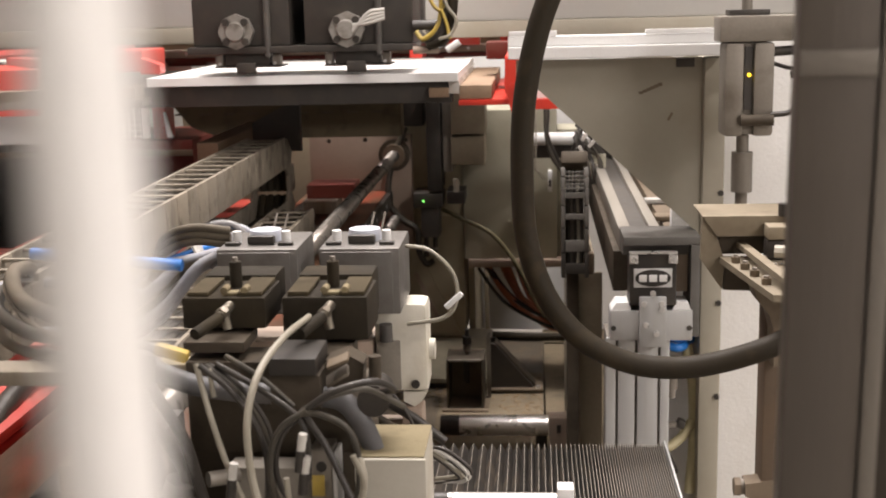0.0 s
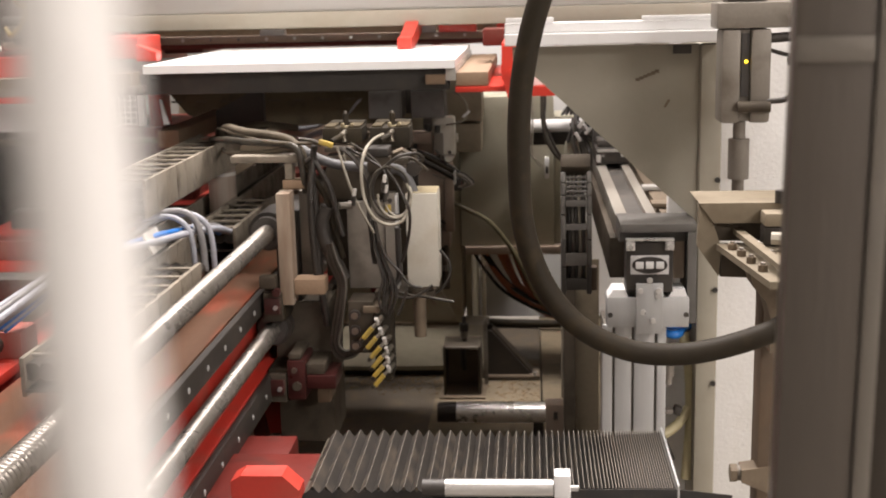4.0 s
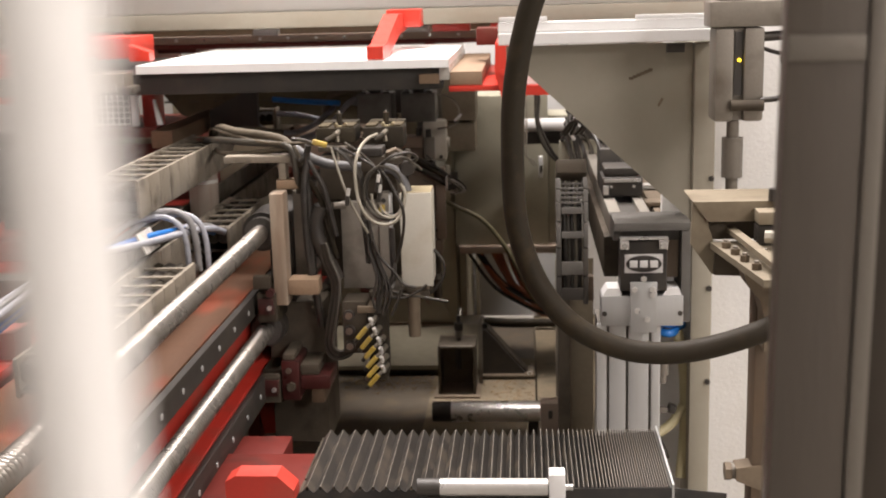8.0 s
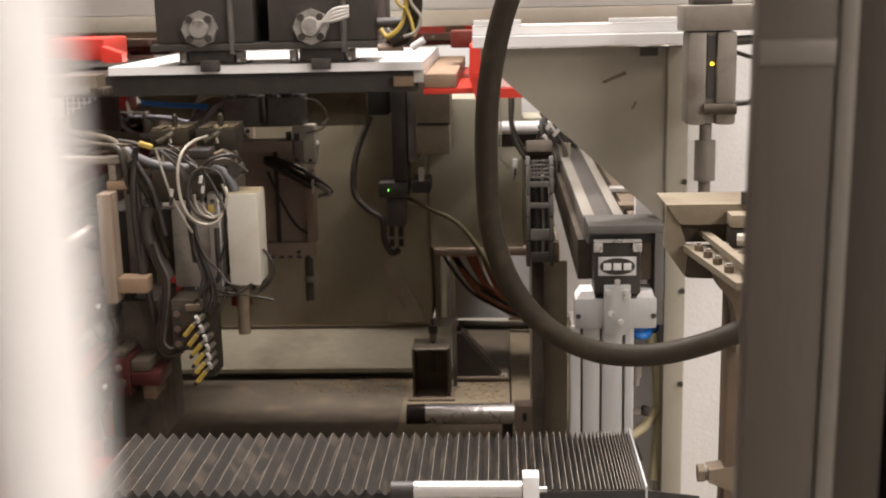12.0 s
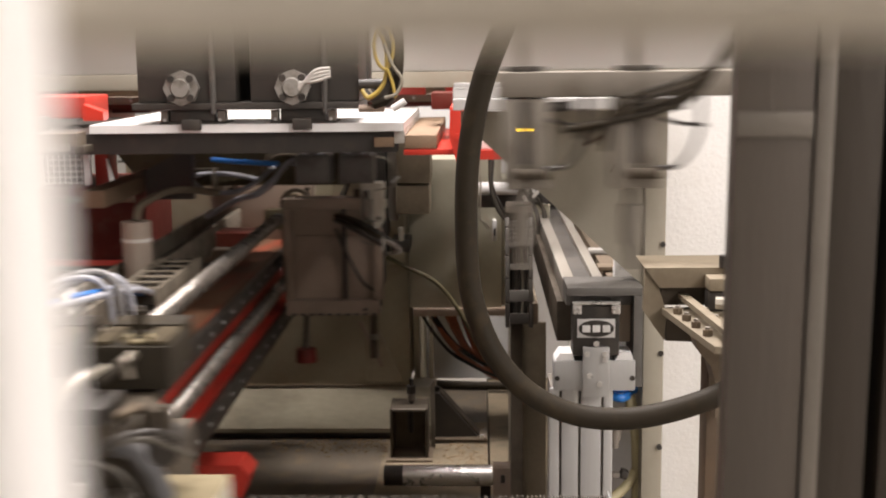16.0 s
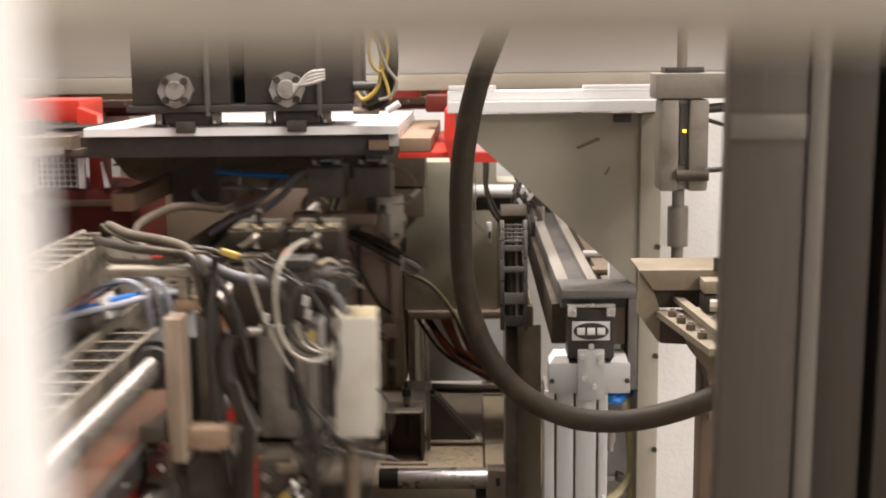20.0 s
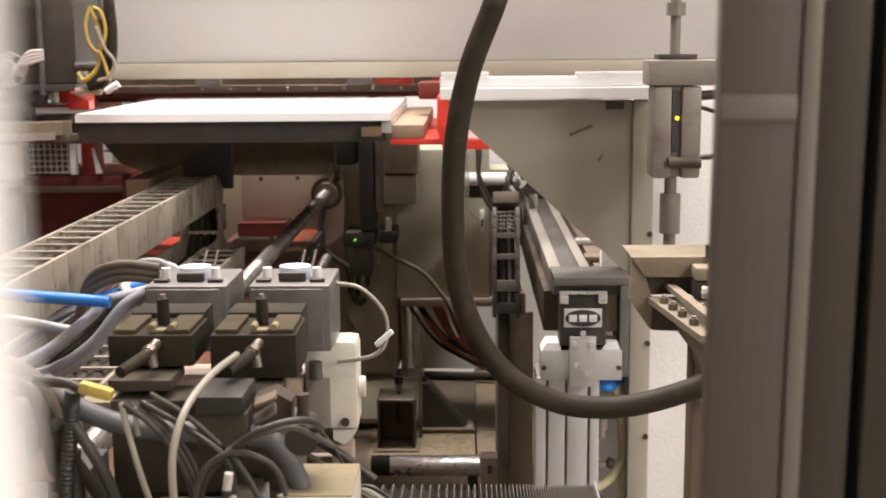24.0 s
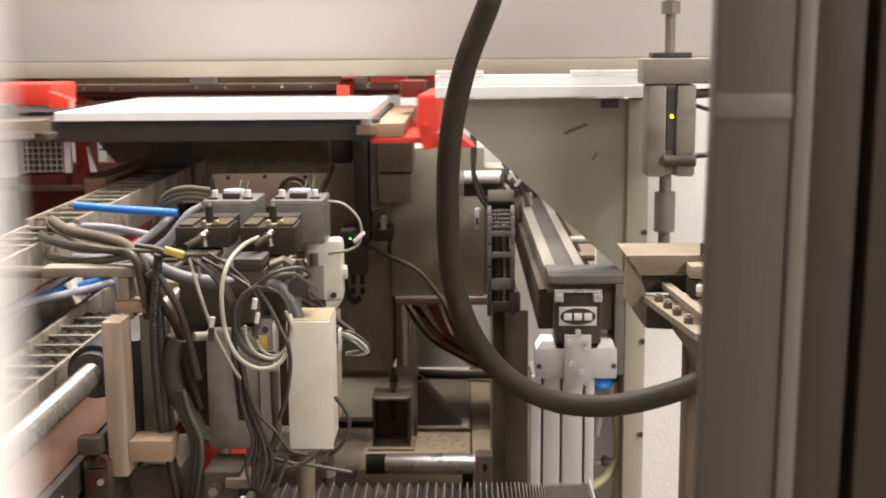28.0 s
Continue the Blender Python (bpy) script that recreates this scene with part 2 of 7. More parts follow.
M_SCREW = mat("oiled_screw_steel", (0.23, 0.212, 0.19), 0.28, 0.7, var=0.2, dirt=0.45, grime=(0.10, 0.08, 0.055), bump=0)
M_PLATE = mat("dusty_white_plate", (0.33, 0.30, 0.245), 0.55, var=0.2, dirt=0.6, grime=(0.17, 0.14, 0.10), scale=16)
M_CLAMPGREY = mat("dusty_clamp_metal", (0.20, 0.178, 0.148), 0.5, 0.25, var=0.3, dirt=0.7, grime=(0.085, 0.067, 0.046), scale=18)
M_FLANGE = mat("stained_cast_flange", (0.34, 0.32, 0.29), 0.45, 0.4, var=0.3, dirt=0.8, grime=(0.10, 0.085, 0.065), scale=34)
M_FLEX = mat("dusty_pale_flex", (0.28, 0.285, 0.315), 0.5, var=0.2, dirt=0.5, grime=(0.13, 0.11, 0.08), scale=40)
M_TAN = mat("dusty_tan_steel", (0.215, 0.178, 0.122), 0.7, var=0.4, dirt=0.8, grime=(0.11, 0.082, 0.05), scale=9)
M_RAIL = mat("worn_guide_rail", (0.33, 0.305, 0.265), 0.38, 0.3, var=0.15, dirt=0.4, grime=(0.16, 0.13, 0.09), scale=12, stretch=(1, 0.2, 1))
M_WRAP = mat("pale_wrap", (0.36, 0.30, 0.245), 0.5, var=0.3, dirt=0.5, grime=(0.25, 0.17, 0.14), scale=40, stretch=(3, 3, 0.2))
M_PALEBLUE = mat("pale_blue_grey_cable", (0.36, 0.37, 0.41), 0.45, dirt=0.35, grime=(0.15, 0.13, 0.10), scale=60)
M_CREAMHOSE = mat("yellowed_cream_hose", (0.47, 0.42, 0.255), 0.4, var=0.15, dirt=0.3, grime=(0.30, 0.25, 0.14), scale=40)
M_OLIVE = mat("olive_hose", (0.17, 0.15, 0.082), 0.5, dirt=0.4, grime=(0.09, 0.075, 0.04), scale=40)
M_FLOOR = mat("concrete_floor", (0.28, 0.26, 0.23), 0.7, dirt=0.4, scale=3)


# ---- mesh helpers ----
ORIGIN = {}


def box(bm, x0, x1, y0, y1, z0, z1, bevel=0.0, turn=None):
    m = Matrix.Translation(((x0 + x1) / 2, (y0 + y1) / 2, (z0 + z1) / 2))
    if turn is not None:
        m = m @ turn
    made = bmesh.ops.create_cube(bm, size=1, matrix=m @ Matrix.Diagonal((abs(x1 - x0), abs(y1 - y0), abs(z1 - z0), 1)))
    if bevel:
        edges = list({e for v in made["verts"] for e in v.link_edges})
        bmesh.ops.bevel(bm, geom=edges, offset=bevel, segments=2, affect="EDGES", profile=0.6)
    return bm


def cyl(bm, a, b, r, r2=None, seg=20):
    a, b = Vector(a), Vector(b)
    m = Matrix.Translation((a + b) / 2) @ (b - a).to_track_quat("Z", "Y").to_matrix().to_4x4()
    bmesh.ops.create_cone(bm, cap_ends=True, segments=seg, radius1=r, radius2=r if r2 is None else r2, depth=(b - a).length, matrix=m)
    return bm


def spline(points, steps=7):
    p = [Vector(q) for q in points]
    p = [2 * p[0] - p[1]] + p + [2 * p[-1] - p[-2]]
    out = []
    for i in range(1, len(p) - 2):
        a, b, c, d = p[i - 1:i + 3]
        for k in range(steps):
            t = k / steps
            out.append(0.5 * (2 * b + (c - a) * t + (2 * a - 5 * b + 4 * c - d) * t * t + (3 * b - a - 3 * c + d) * t ** 3))
    out.append(p[-2])
    return out


def sweep(bm, points, r, seg=10, steps=7, ribbed=0.0):
    line = spline(points, steps)
    rings, side = [], None
    for i, q in enumerate(line):
        way = (line[min(i + 1, len(line) - 1)] - line[max(i - 1, 0)]).normalized()
        if side is None:
            side = way.orthogonal().normalized()
        side = (side - way * side.dot(way)).normalized()
        up = way.cross(side)
        rr = r * (1 + ribbed * (i % 2))
        rings.append([bm.verts.new(q + (side * math.cos(a) + up * math.sin(a)) * rr) for a in (2 * math.pi * k / seg for k in range(seg))])
    for a, b in zip(rings, rings[1:]):
        for k in range(seg):
            bm.faces.new((a[k], a[(k + 1) % seg], b[(k + 1) % seg], b[k]))
    bm.faces.new(rings[0][::-1])
    bm.faces.new(rings[-1])
    return bm


def prism(bm, outline, axis, lo, hi):
    """An outline in the two other axes, drawn out along x, y or z."""
    def at(u, v, w):
        return {"x": (w, u, v), "y": (u, w, v), "z": (u, v, w)}[axis]
    a = [bm.verts.new(at(u, v, lo)) for u, v in outline]
    b = [bm.verts.new(at(u, v, hi)) for u, v in outline]
    n = len(outline)
    bm.faces.new(a[::-1])
    bm.faces.new(b)
    for i in range(n):
        bm.faces.new((a[i], a[(i + 1) % n], b[(i + 1) % n], b[i]))
    return bm


def B():
    return bmesh.new()


def mesh_of(name, bm, material, shift, smooth):
    bmesh.ops.recalc_face_normals(bm, faces=bm.faces)
    bmesh.ops.translate(bm, verts=bm.verts, vec=-Vector(shift))
    me = bpy.data.meshes.new(name)
    bm.to_mesh(me)
    bm.free()
    me.materials.append(material)
    if smooth:
        me.polygons.foreach_set("use_smooth", [True] * len(me.polygons))
        me.set_sharp_from_angle(angle=radians(38))
    return me


def thing(name, origin, label, category, group="", kind=""):
    ob = new(name)
    ob.empty_display_size = 0.05
    ob.location = origin
    ORIGIN[ob] = Vector(origin)
    return tagged(ob, label, category, group, kind)


def part(name, bm, material, parent, label="", smooth=True):
    shift = ORIGIN[parent]
    ob = new(name, mesh_of(name, bm, material, shift, smooth))
    ob.parent = parent
    ORIGIN[ob] = shift
    return tagged(ob, label)


def solo(name, bm, material, origin, label="", category="", group="", kind="", smooth=True):
    ob = new(name, mesh_of(name, bm, material, origin, smooth))
    ob.location = origin
    ORIGIN[ob] = Vector(origin)
    return tagged(ob, label, category, group, kind)


def bolt(parent, p, r=0.004, h=0.004, axis=(0, -1, 0), material=None):
    a = Vector(p)
    part("bolt", cyl(B(), a, a + Vector(axis) * h, r, seg=6), material or M_STEEL, parent)


# ---- the hall ----
solo("floor", box(B(), -6, 6, -9, 8, -0.1, 0), M_FLOOR, (0, 0, 0), "bare grey concrete hall floor", "floor", kind="structure")
solo("ceiling", box(B(), -6, 6, -9, 8, 4.3, 4.4), M_WALL, (0, 0, 4.3), "plain pale hall ceiling", "ceiling", kind="structure")
solo("wall_north", box(B(), -6, 6, 8, 8.1, 0, 4.3), M_CREAM, (0, 8, 0), "plain cream hall wall", "wall", kind="structure")
solo("wall_south", box(B(), -6, 6, -9.1, -9, 0, 4.3), M_WALL, (0, -9, 0), "plain pale hall wall", "wall", kind="structure")
solo("wall_west", box(B(), -6.1, -6, -9, 8, 0, 4.3), M_WALL, (-6, 0, 0), "plain pale hall wall", "wall", kind="structure")
solo("wall_east", box(B(), 6, 6.1, -9, 8, 0, 4.3), M_WALL, (6, 0, 0), "plain pale hall wall", "wall", kind="structure")


# ---- wire mesh guard close to the eye, and a post behind it ----
guard = thing("mesh_fence", (0, 0.07, 0), "white coated wire mesh guard fence", "guard fence")
for k in range(13):
    x = -0.6303 + 0.1 * k
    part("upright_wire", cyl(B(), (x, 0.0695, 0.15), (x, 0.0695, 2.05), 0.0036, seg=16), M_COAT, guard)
# cross wires are duller and more beige than the uprights
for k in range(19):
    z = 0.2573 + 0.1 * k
    part("cross_wire", cyl(B(), (-0.65, 0.0765, z), (0.62, 0.0765, z), 0.0034, seg=16), M_DULLCOAT, guard)
for x in (-0.67, 0.64):
    part("fence_post", box(B(), x - 0.02, x + 0.02, 0.05, 0.09, 0, 2.1, 0.003), M_COAT, guard)

post = thing("guard_post", (0.16, 0.5, 0), "dull grey metal guard post standing before the machine", "post")
LEAN = pose(0, 0, 0, 0, 0.6, 0)
# the narrow pale profile is the post's upright highlight, painted as colour
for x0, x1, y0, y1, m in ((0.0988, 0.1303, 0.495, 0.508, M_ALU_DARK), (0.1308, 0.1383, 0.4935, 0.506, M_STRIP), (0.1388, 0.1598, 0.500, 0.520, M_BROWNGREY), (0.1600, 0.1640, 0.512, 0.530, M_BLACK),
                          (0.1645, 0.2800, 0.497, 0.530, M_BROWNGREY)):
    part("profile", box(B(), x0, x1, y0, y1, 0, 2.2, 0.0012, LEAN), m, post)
# paler band across the left profile
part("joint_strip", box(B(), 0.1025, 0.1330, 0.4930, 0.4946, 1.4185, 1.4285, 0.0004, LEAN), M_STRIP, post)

# ---- machine bed ----
bed = thing("machine_bed", (0, 2.6, 0), "dark steel machine bed strewn with sawdust", "machine bed", kind="structure")
part("bed_plate", box(B(), -1.6, 0.02, 1.86, 3.95, 0.0, 0.36, 0.004), M_BEDDARK, bed)
part("side_plate", box(B(), 0.024, 1.2, 1.5, 4.4, 0.0, 0.352, 0.004), M_BED, bed)
bm = B()
random.seed(21)
for k in range(900):
    x, y = random.gauss(-0.03, 0.07), random.uniform(2.95, 3.45)
    if k > 500:
        x, y = random.uniform(-0.6, -0.2), random.gauss(3.30, 0.05)
    if x > 0.018:
        x = random.uniform(-0.1, 0.015)
    r = random.uniform(0.0006, 0.0022)
    box(bm, x - r, x + r, y - 2 * r, y + 2 * r, 0.3602, 0.3602 + r, 0, pose(0, 0, 0, 0, 0, random.uniform(0, 180)))
tagged(part("sawdust", bm, M_CHIPS, bed, "scattered pale wood chips"), kind="stuff")
part("dust_film", box(B(), -0.27, 0.018, 2.5, 3.50, 0.3601, 0.3606), M_BED, bed)

# ---- portal: beam, column and gusset ----
portal = thing("portal_frame", (0.27, 2.0, 0), "cream-painted steel portal with beam, column and gusset plate", "machine frame")
part("beam", box(B(), -3.0, 1.2, 2.905, 2.99, 1.409, 2.34, 0.004), M_CREAM, portal)
part("far_column", box(B(), -2.99, -2.87, 2.91, 2.985, 0, 1.3705, 0.006), M_BEIGEPAINT, portal)
part("lower_flange", box(B(), -3.0, 1.2, 2.885, 2.99, 1.371, 1.4085, 0.003), M_BEIGEPAINT, portal)
part("side_arm", box(B(), 0.25, 0.29, 2.0605, 2.99, 1.28, 1.3585, 0.003), M_BEIGEPAINT, portal)
part("side_post", box(B(), 0.25, 0.33, 2.90, 2.985, 1.359, 1.3705, 0.003), M_BEIGEPAINT, portal)
part("column", box(B(), 0.266, 0.302, 1.955, 2.06, 0, 1.3585, 0.008), M_BEIGEPAINT, portal)
bm = B()
prism(bm, ((-0.03, 1.358), (0.2655, 1.358), (0.2655, 1.072), (0.0, 1.316), (-0.03, 1.316)), "y", 1.965, 1.985)
part("gusset_plate", bm, M_BEIGEPAINT, portal, smooth=False)
bm = B()
box(bm, -0.042, 0.296, 1.922, 1.99, 1.362, 1.3805, 0.002)
box(bm, -0.042, 0.294, 1.937, 1.99, 1.381, 1.3965, 0.002)
part("white_strip", bm, M_WHITE, portal, "bright white painted guide strip", smooth=False)
part("strip_cap", box(B(), -0.04, 0.035, 1.936, 1.944, 1.397, 1.405, 0.001), M_WHITE, portal)
part("strip_cap", box(B(), 0.172, 0.29, 1.936, 1.944, 1.397, 1.404, 0.001), M_WHITE, portal)
part("dark_notch", box(B(), 0.222, 0.25, 1.945, 1.955, 1.344, 1.3575, 0.001), M_BLACK, portal)
bm = B()
for k in range(6):
    box(bm, 0.165 + k * 0.006, 0.172 + k * 0.006, 1.9635, 1.9648, 1.3015 + k * 0.0024, 1.306 + k * 0.0026)
part("scratch", bm, M_BROWN, portal, "brown scuff mark")
part("scratch", box(B(), 0.213, 0.217, 1.9635, 1.9648, 1.258, 1.272, 0, pose(0, 0, 0, 0, 30, 0)), M_BROWN, portal)
for z in (1.142, 0.96, 0.80):
    part("hole_plug", cyl(B(), (0.296, 1.956, z), (0.296, 1.951, z), 0.0045, seg=12), M_BLACK, portal)

part("clamp_rail", box(B(), -1.6, 1.15, 1.785, 1.84, 2.2605, 2.33, 0.003), M_GREYMETAL, portal)
for x in (-1.55, 1.1):
    part("rail_arm", box(B(), x - 0.04, x + 0.04, 1.8405, 2.9045, 2.265, 2.325, 0.003), M_CREAM, portal)

# white side board behind the column
solo("side_board", box(B(), 0.232, 1.3, 2.075, 2.10, 0.0, 1.3975, 0.002), M_WALL, (0.5, 2.08, 0), "white plastered side board of the cell", "panel")

# ---- linear axis on its aluminium post ----
axis = thing("linear_axis", (0.17, 1.9, 0), "aluminium linear axis on an extruded aluminium post", "linear axis")
prof = part("post", box(B(), 0.113, 0.212, 1.921, 2.005, 0.352, 0.913), M_GREYMETAL, axis)
for x0, x1 in ((0.111, 0.127), (0.131, 0.158), (0.162, 0.195), (0.199, 0.214)):
    part("post_rib", box(B(), x0, x1, 1.913, 1.9205, 0.352, 0.913, 0.002), M_ALU, prof)
bm = B()
box(bm, 0.117, 0.247, 1.893, 1.94, 0.914, 0.9635, 0.002)
part("cross_bar", bm, M_ALU, axis)
for x in (0.122, 0.242):
    part("screw_hole", cyl(B(), (x, 1.893, 0.935), (x, 1.8915, 0.935), 0.0042, seg=12), M_BLACK, axis)
part("front_plate", box(B(), 0.1625, 0.2045, 1.884, 1.8925, 0.906, 0.9875, 0.001), M_ALU, axis)
for x, z in ((0.169, 0.977), (0.197, 0.977), (0.173, 0.942), (0.189, 0.928), (0.197, 0.968)):
    bolt(axis, (x, 1.884, z), 0.0048, 0.004)
for x0, x1 in ((0.119, 0.15), (0.214, 0.244)):
    part("corner_block", prism(B(), ((x0, 0.964), (x1, 0.964), (x1 - 0.004, 0.976), (x0 + 0.008, 0.976)), "y", 1.895, 1.94), M_WHITE, axis)
bm = B()
box(bm, 0.138, 0.2585, 1.90, 2.0, 1.068, 1.081, 0.001)
box(bm, 0.244, 0.2585, 1.90, 2.0, 0.918, 1.0675, 0.001)
box(bm, 0.138, 0.2435, 1.925, 2.0, 1.048, 1.0675)
part("bracket", bm, M_LINK, axis, "dark grey angle bracket")
bm = B()
box(bm, 0.147, 0.2205, 1.893, 1.94, 0.972, 1.0535, 0.002)
head_block = part("end_block", bm, M_BLACK, axis, "black end block with a maker's plate")
part("clamp", box(B(), 0.146, 0.160, 1.887, 1.8925, 1.041, 1.0555, 0.001), M_STEEL, axis)
part("clamp", box(B(), 0.2075, 0.2215, 1.887, 1.8925, 1.041, 1.0555, 0.001), M_STEEL, axis)
part("clamp_bar", box(B(), 0.146, 0.2215, 1.889, 1.90, 1.0558, 1.0595, 0.001), M_STEEL, axis)
for x, z in ((0.153, 1.047), (0.2145, 1.047), (0.1835, 0.9935)):
    bolt(axis, (x, 1.887, z), 0.005, 0.004)
part("label_plate", box(B(), 0.1535, 0.2135, 1.8905, 1.8925, 1.002, 1.0325, 0.0005), M_WHITE, head_block, "white maker's plate")
bm = B()
prism(bm, [(0.1835 + 0.028 * math.cos(a), 1.0172 + 0.0137 * math.sin(a)) for a in (2 * math.pi * k / 36 for k in range(36))], "y", 1.889, 1.8902)
part("label_oval", bm, M_BLACK, head_block, "black oval badge")
for x in (0.1675, 0.1835, 0.1995):
    part("badge_bar", box(B(), x - 0.0062, x + 0.0062, 1.8876, 1.8888, 1.0115, 1.0230, 0.0005), M_WHITE, head_block)
# guide: two pale rails with a dark slot between them
for x0, x1 in ((0.138, 0.158), (0.190, 0.207)):
    part("guide_rail", box(B(), x0, x1, 2.002, 4.2, 1.04, 1.075, 0.001), M_RAIL, axis)
part("guide_body", box(B(), 0.128, 0.222, 2.002, 4.2, 0.97, 1.039, 0.002), M_OILY, axis)
part("slot_belt", box(B(), 0.1585, 0.1895, 2.002, 4.2, 1.04, 1.066), M_CHAIN, axis)
part("motor", box(B(), 0.222, 0.243, 1.93, 1.99, 0.985, 1.05, 0.004), M_WOODV, axis, "brass-coloured motor")

# tie-plate and angled braces beside the guide
brace = thing("side_brace", (0.22, 2.2, 0.35), "dusty steel cross straps beside the linear axis", "brace")
part("strap", box(B(), 0.212, 0.30, 2.15, 2.19, 1.062, 1.07, 0.001), M_BROWN, brace)
part("strap", box(B(), 0.212, 0.30, 2.34, 2.37, 1.062, 1.07, 0.001), M_CREAM, brace)
part("shelf", box(B(), 0.224, 0.32, 2.11, 2.9, 0.352, 1.06, 0.002), M_BROWN, brace)

# carriage that rides the guide
slider = thing("axis_carriage", (0.172, 2.13, 1.075), "black carriage block riding the linear guide", "carriage")
part("body", box(B(), 0.136, 0.208, 2.10, 2.19, 1.078, 1.112, 0.003), M_BLACK, slider)
part("top_plate", box(B(), 0.14, 0.204, 2.11, 2.19, 1.1125, 1.128, 0.004), M_BLACK, slider)
for k in range(5):
    part("cable", sweep(B(), ((0.15 + 0.01 * k, 2.19, 1.115), (0.13 + 0.012 * k, 2.24, 1.17 + 0.01 * k), (0.10 + 0.01 * k, 2.34, 1.19 + 0.012 * (k % 3)), (0.075 + 0.01 * k, 2.46, 1.15)), 0.004), M_CABLE, slider)
part("rear_block", box(B(), 0.136, 0.208, 2.195, 2.26, 1.078, 1.152, 0.004), M_CHAIN, slider)
part("face_strip", box(B(), 0.139, 0.205, 2.0965, 2.0995, 1.104, 1.110, 0.0005), M_STEEL, slider)
for x in (0.152, 0.192):
    bolt(slider, (x, 2.10, 1.096), 0.003, 0.003)
part("tip_block", box(B(), 0.137, 0.147, 2.092, 2.10, 1.082, 1.098, 0.001), M_STEEL, slider)

# short energy chain standing beside the guide
chain = thing("upright_energy_chain", (0.075, 2.3, 0.9), "worn grey plastic energy chain curling beside the axis", "energy chain")
for k, (z0, z1, y, lean, m) in enumerate(((0.940, 0.987, 2.250, 0, M_BLACK), (0.988, 1.034, 2.250, 0, M_CHAIN), (1.035, 1.076, 2.250, -1, M_LINK), (1.077, 1.108, 2.252, -4, M_LINK),
                                           (1.106, 1.126, 2.257, -12, M_LINK), (1.122, 1.141, 2.266, -26, M_LINK))):
    for x in (0.047, 0.0905):
        part("side_plate", box(B(), x, x + 0.008, y - 0.017, y + 0.017, z0, z1, 0.002, pose(0, 0, 0, lean, 0, 0)), m, chain)
for z, h, y in ((0.958, 0.010, 2.234), (1.001, 0.011, 2.234), (1.0565, 0.0055, 2.234), (1.0965, 0.0055, 2.235), (1.109, 0.0018, 2.238), (1.116, 0.0018, 2.241), (1.123, 0.0018, 2.245), (1.130, 0.0018, 2.249), (1.137, 0.0018, 2.254)):
    part("crossbar", box(B(), 0.0552, 0.0903, y - 0.002, y + 0.003, z - h, z + h, 0.0008), M_BLACK if z < 1.0 else M_LINK, chain)
part("top_block", box(B(), 0.048, 0.098, 2.262, 2.30, 1.143, 1.168, 0.004, pose(0, 0, 0, -30, 0, 0)), M_OILY, chain)
for k in range(5):
    part("cable", sweep(B(), ((0.060 + k * 0.006, 2.252, 0.95), (0.062 + k * 0.006, 2.253, 1.02), (0.060 + k * 0.006, 2.262, 1.09), (0.061 + k * 0.007, 2.30, 1.14)), 0.0028), (M_CABLE, M_GREYLEAD, M_CABLE, M_WHITECABLE, M_CABLE)[k], chain)
part("liner", box(B(), 0.0565, 0.0895, 2.266, 2.285, 0.942, 1.10), M_VALVE, chain)
part("bracket", box(B(), 0.0985, 0.1075, 2.24, 2.262, 0.945, 0.985, 0.001), M_RUST, chain)

# white cross tube and hanging leads behind the gusset
solo("white_cross_tube", cyl(B(), (-0.03, 2.98, 1.12), (0.32, 2.98, 1.12), 0.016, seg=20), M_WHITE, (0.1, 2.98, 1.10), "white painted cross tube", "tube")
solo("dark_cross_bar", box(B(), -0.02, 0.32, 3.0, 3.03, 1.07, 1.102, 0.002), M_BLACK, (0.1, 3.0, 1.07), "black steel cross bar", "bar")
for dx, r, m in ((0.0, 0.0042, M_DARKCABLE), (0.007, 0.0036, M_CABLE), (0.003, 0.0028, M_GREYLEAD)):
    solo("hanging_lead", sweep(B(), ((0.024 + dx, 2.85, 1.235), (0.025 + dx, 2.85, 1.19), (0.026 + dx * 0.6, 2.848, 1.145), (0.036 + dx * 1.6, 2.846, 1.10), (0.055 + dx * 1.3, 2.846, 1.068), (0.072 + dx, 2.85, 1.05)), r, 8, 6),
         m, (0.03, 2.85, 1.05), "dark cable hanging behind the gusset", "cable", "hanging cables")
for dx, z in ((0.0, 1.076), (0.006, 1.068)):
    solo("hanging_lead", sweep(B(), ((-0.006 + dx, 2.84, 1.24), (-0.003 + dx, 2.84, 1.15), (-0.004 + dx, 2.84, z), (0.008 + dx, 2.842, 1.055), (0.020 + dx, 2.845, 1.039)), 0.0018, 8, 6),
         M_WHITECABLE, (0.0, 2.84, 1.04), "thin pale wire hanging behind the gusset", "cable", "hanging cables")
tangle = thing("cable_tangle", (0.11, 2.8, 1.0), "tangle of black cables and clips behind the gusset", "cables")
random.seed(8)
for k in range(11):
    a, b, c = random.uniform(-0.012, 0.012), random.uniform(-0.014, 0.014), random.random()
    part("cable", sweep(B(), ((0.100 + a, 2.80, 1.172 - 0.004 * k), (0.108 + b, 2.78, 1.135 + a), (0.086 + 0.06 * c, 2.77, 1.105 + b), (0.10 + 0.05 * c, 2.76, 1.06 + a), (0.12 + a, 2.76, 1.01)), 0.0026 + 0.0014 * c, 8, 5), (M_CABLE, M_DARKCABLE, M_BLACK)[k % 3], tangle)
for x, z, lean in ((0.112, 1.148, 35), (0.128, 1.132, 40), (0.105, 1.118, -30)):
    part("clip", box(B(), x - 0.004, x + 0.004, 2.752, 2.760, z - 0.011, z + 0.011, 0.002, pose(0, 0, 0, 0, lean, 0)), M_CLEAR, tangle)
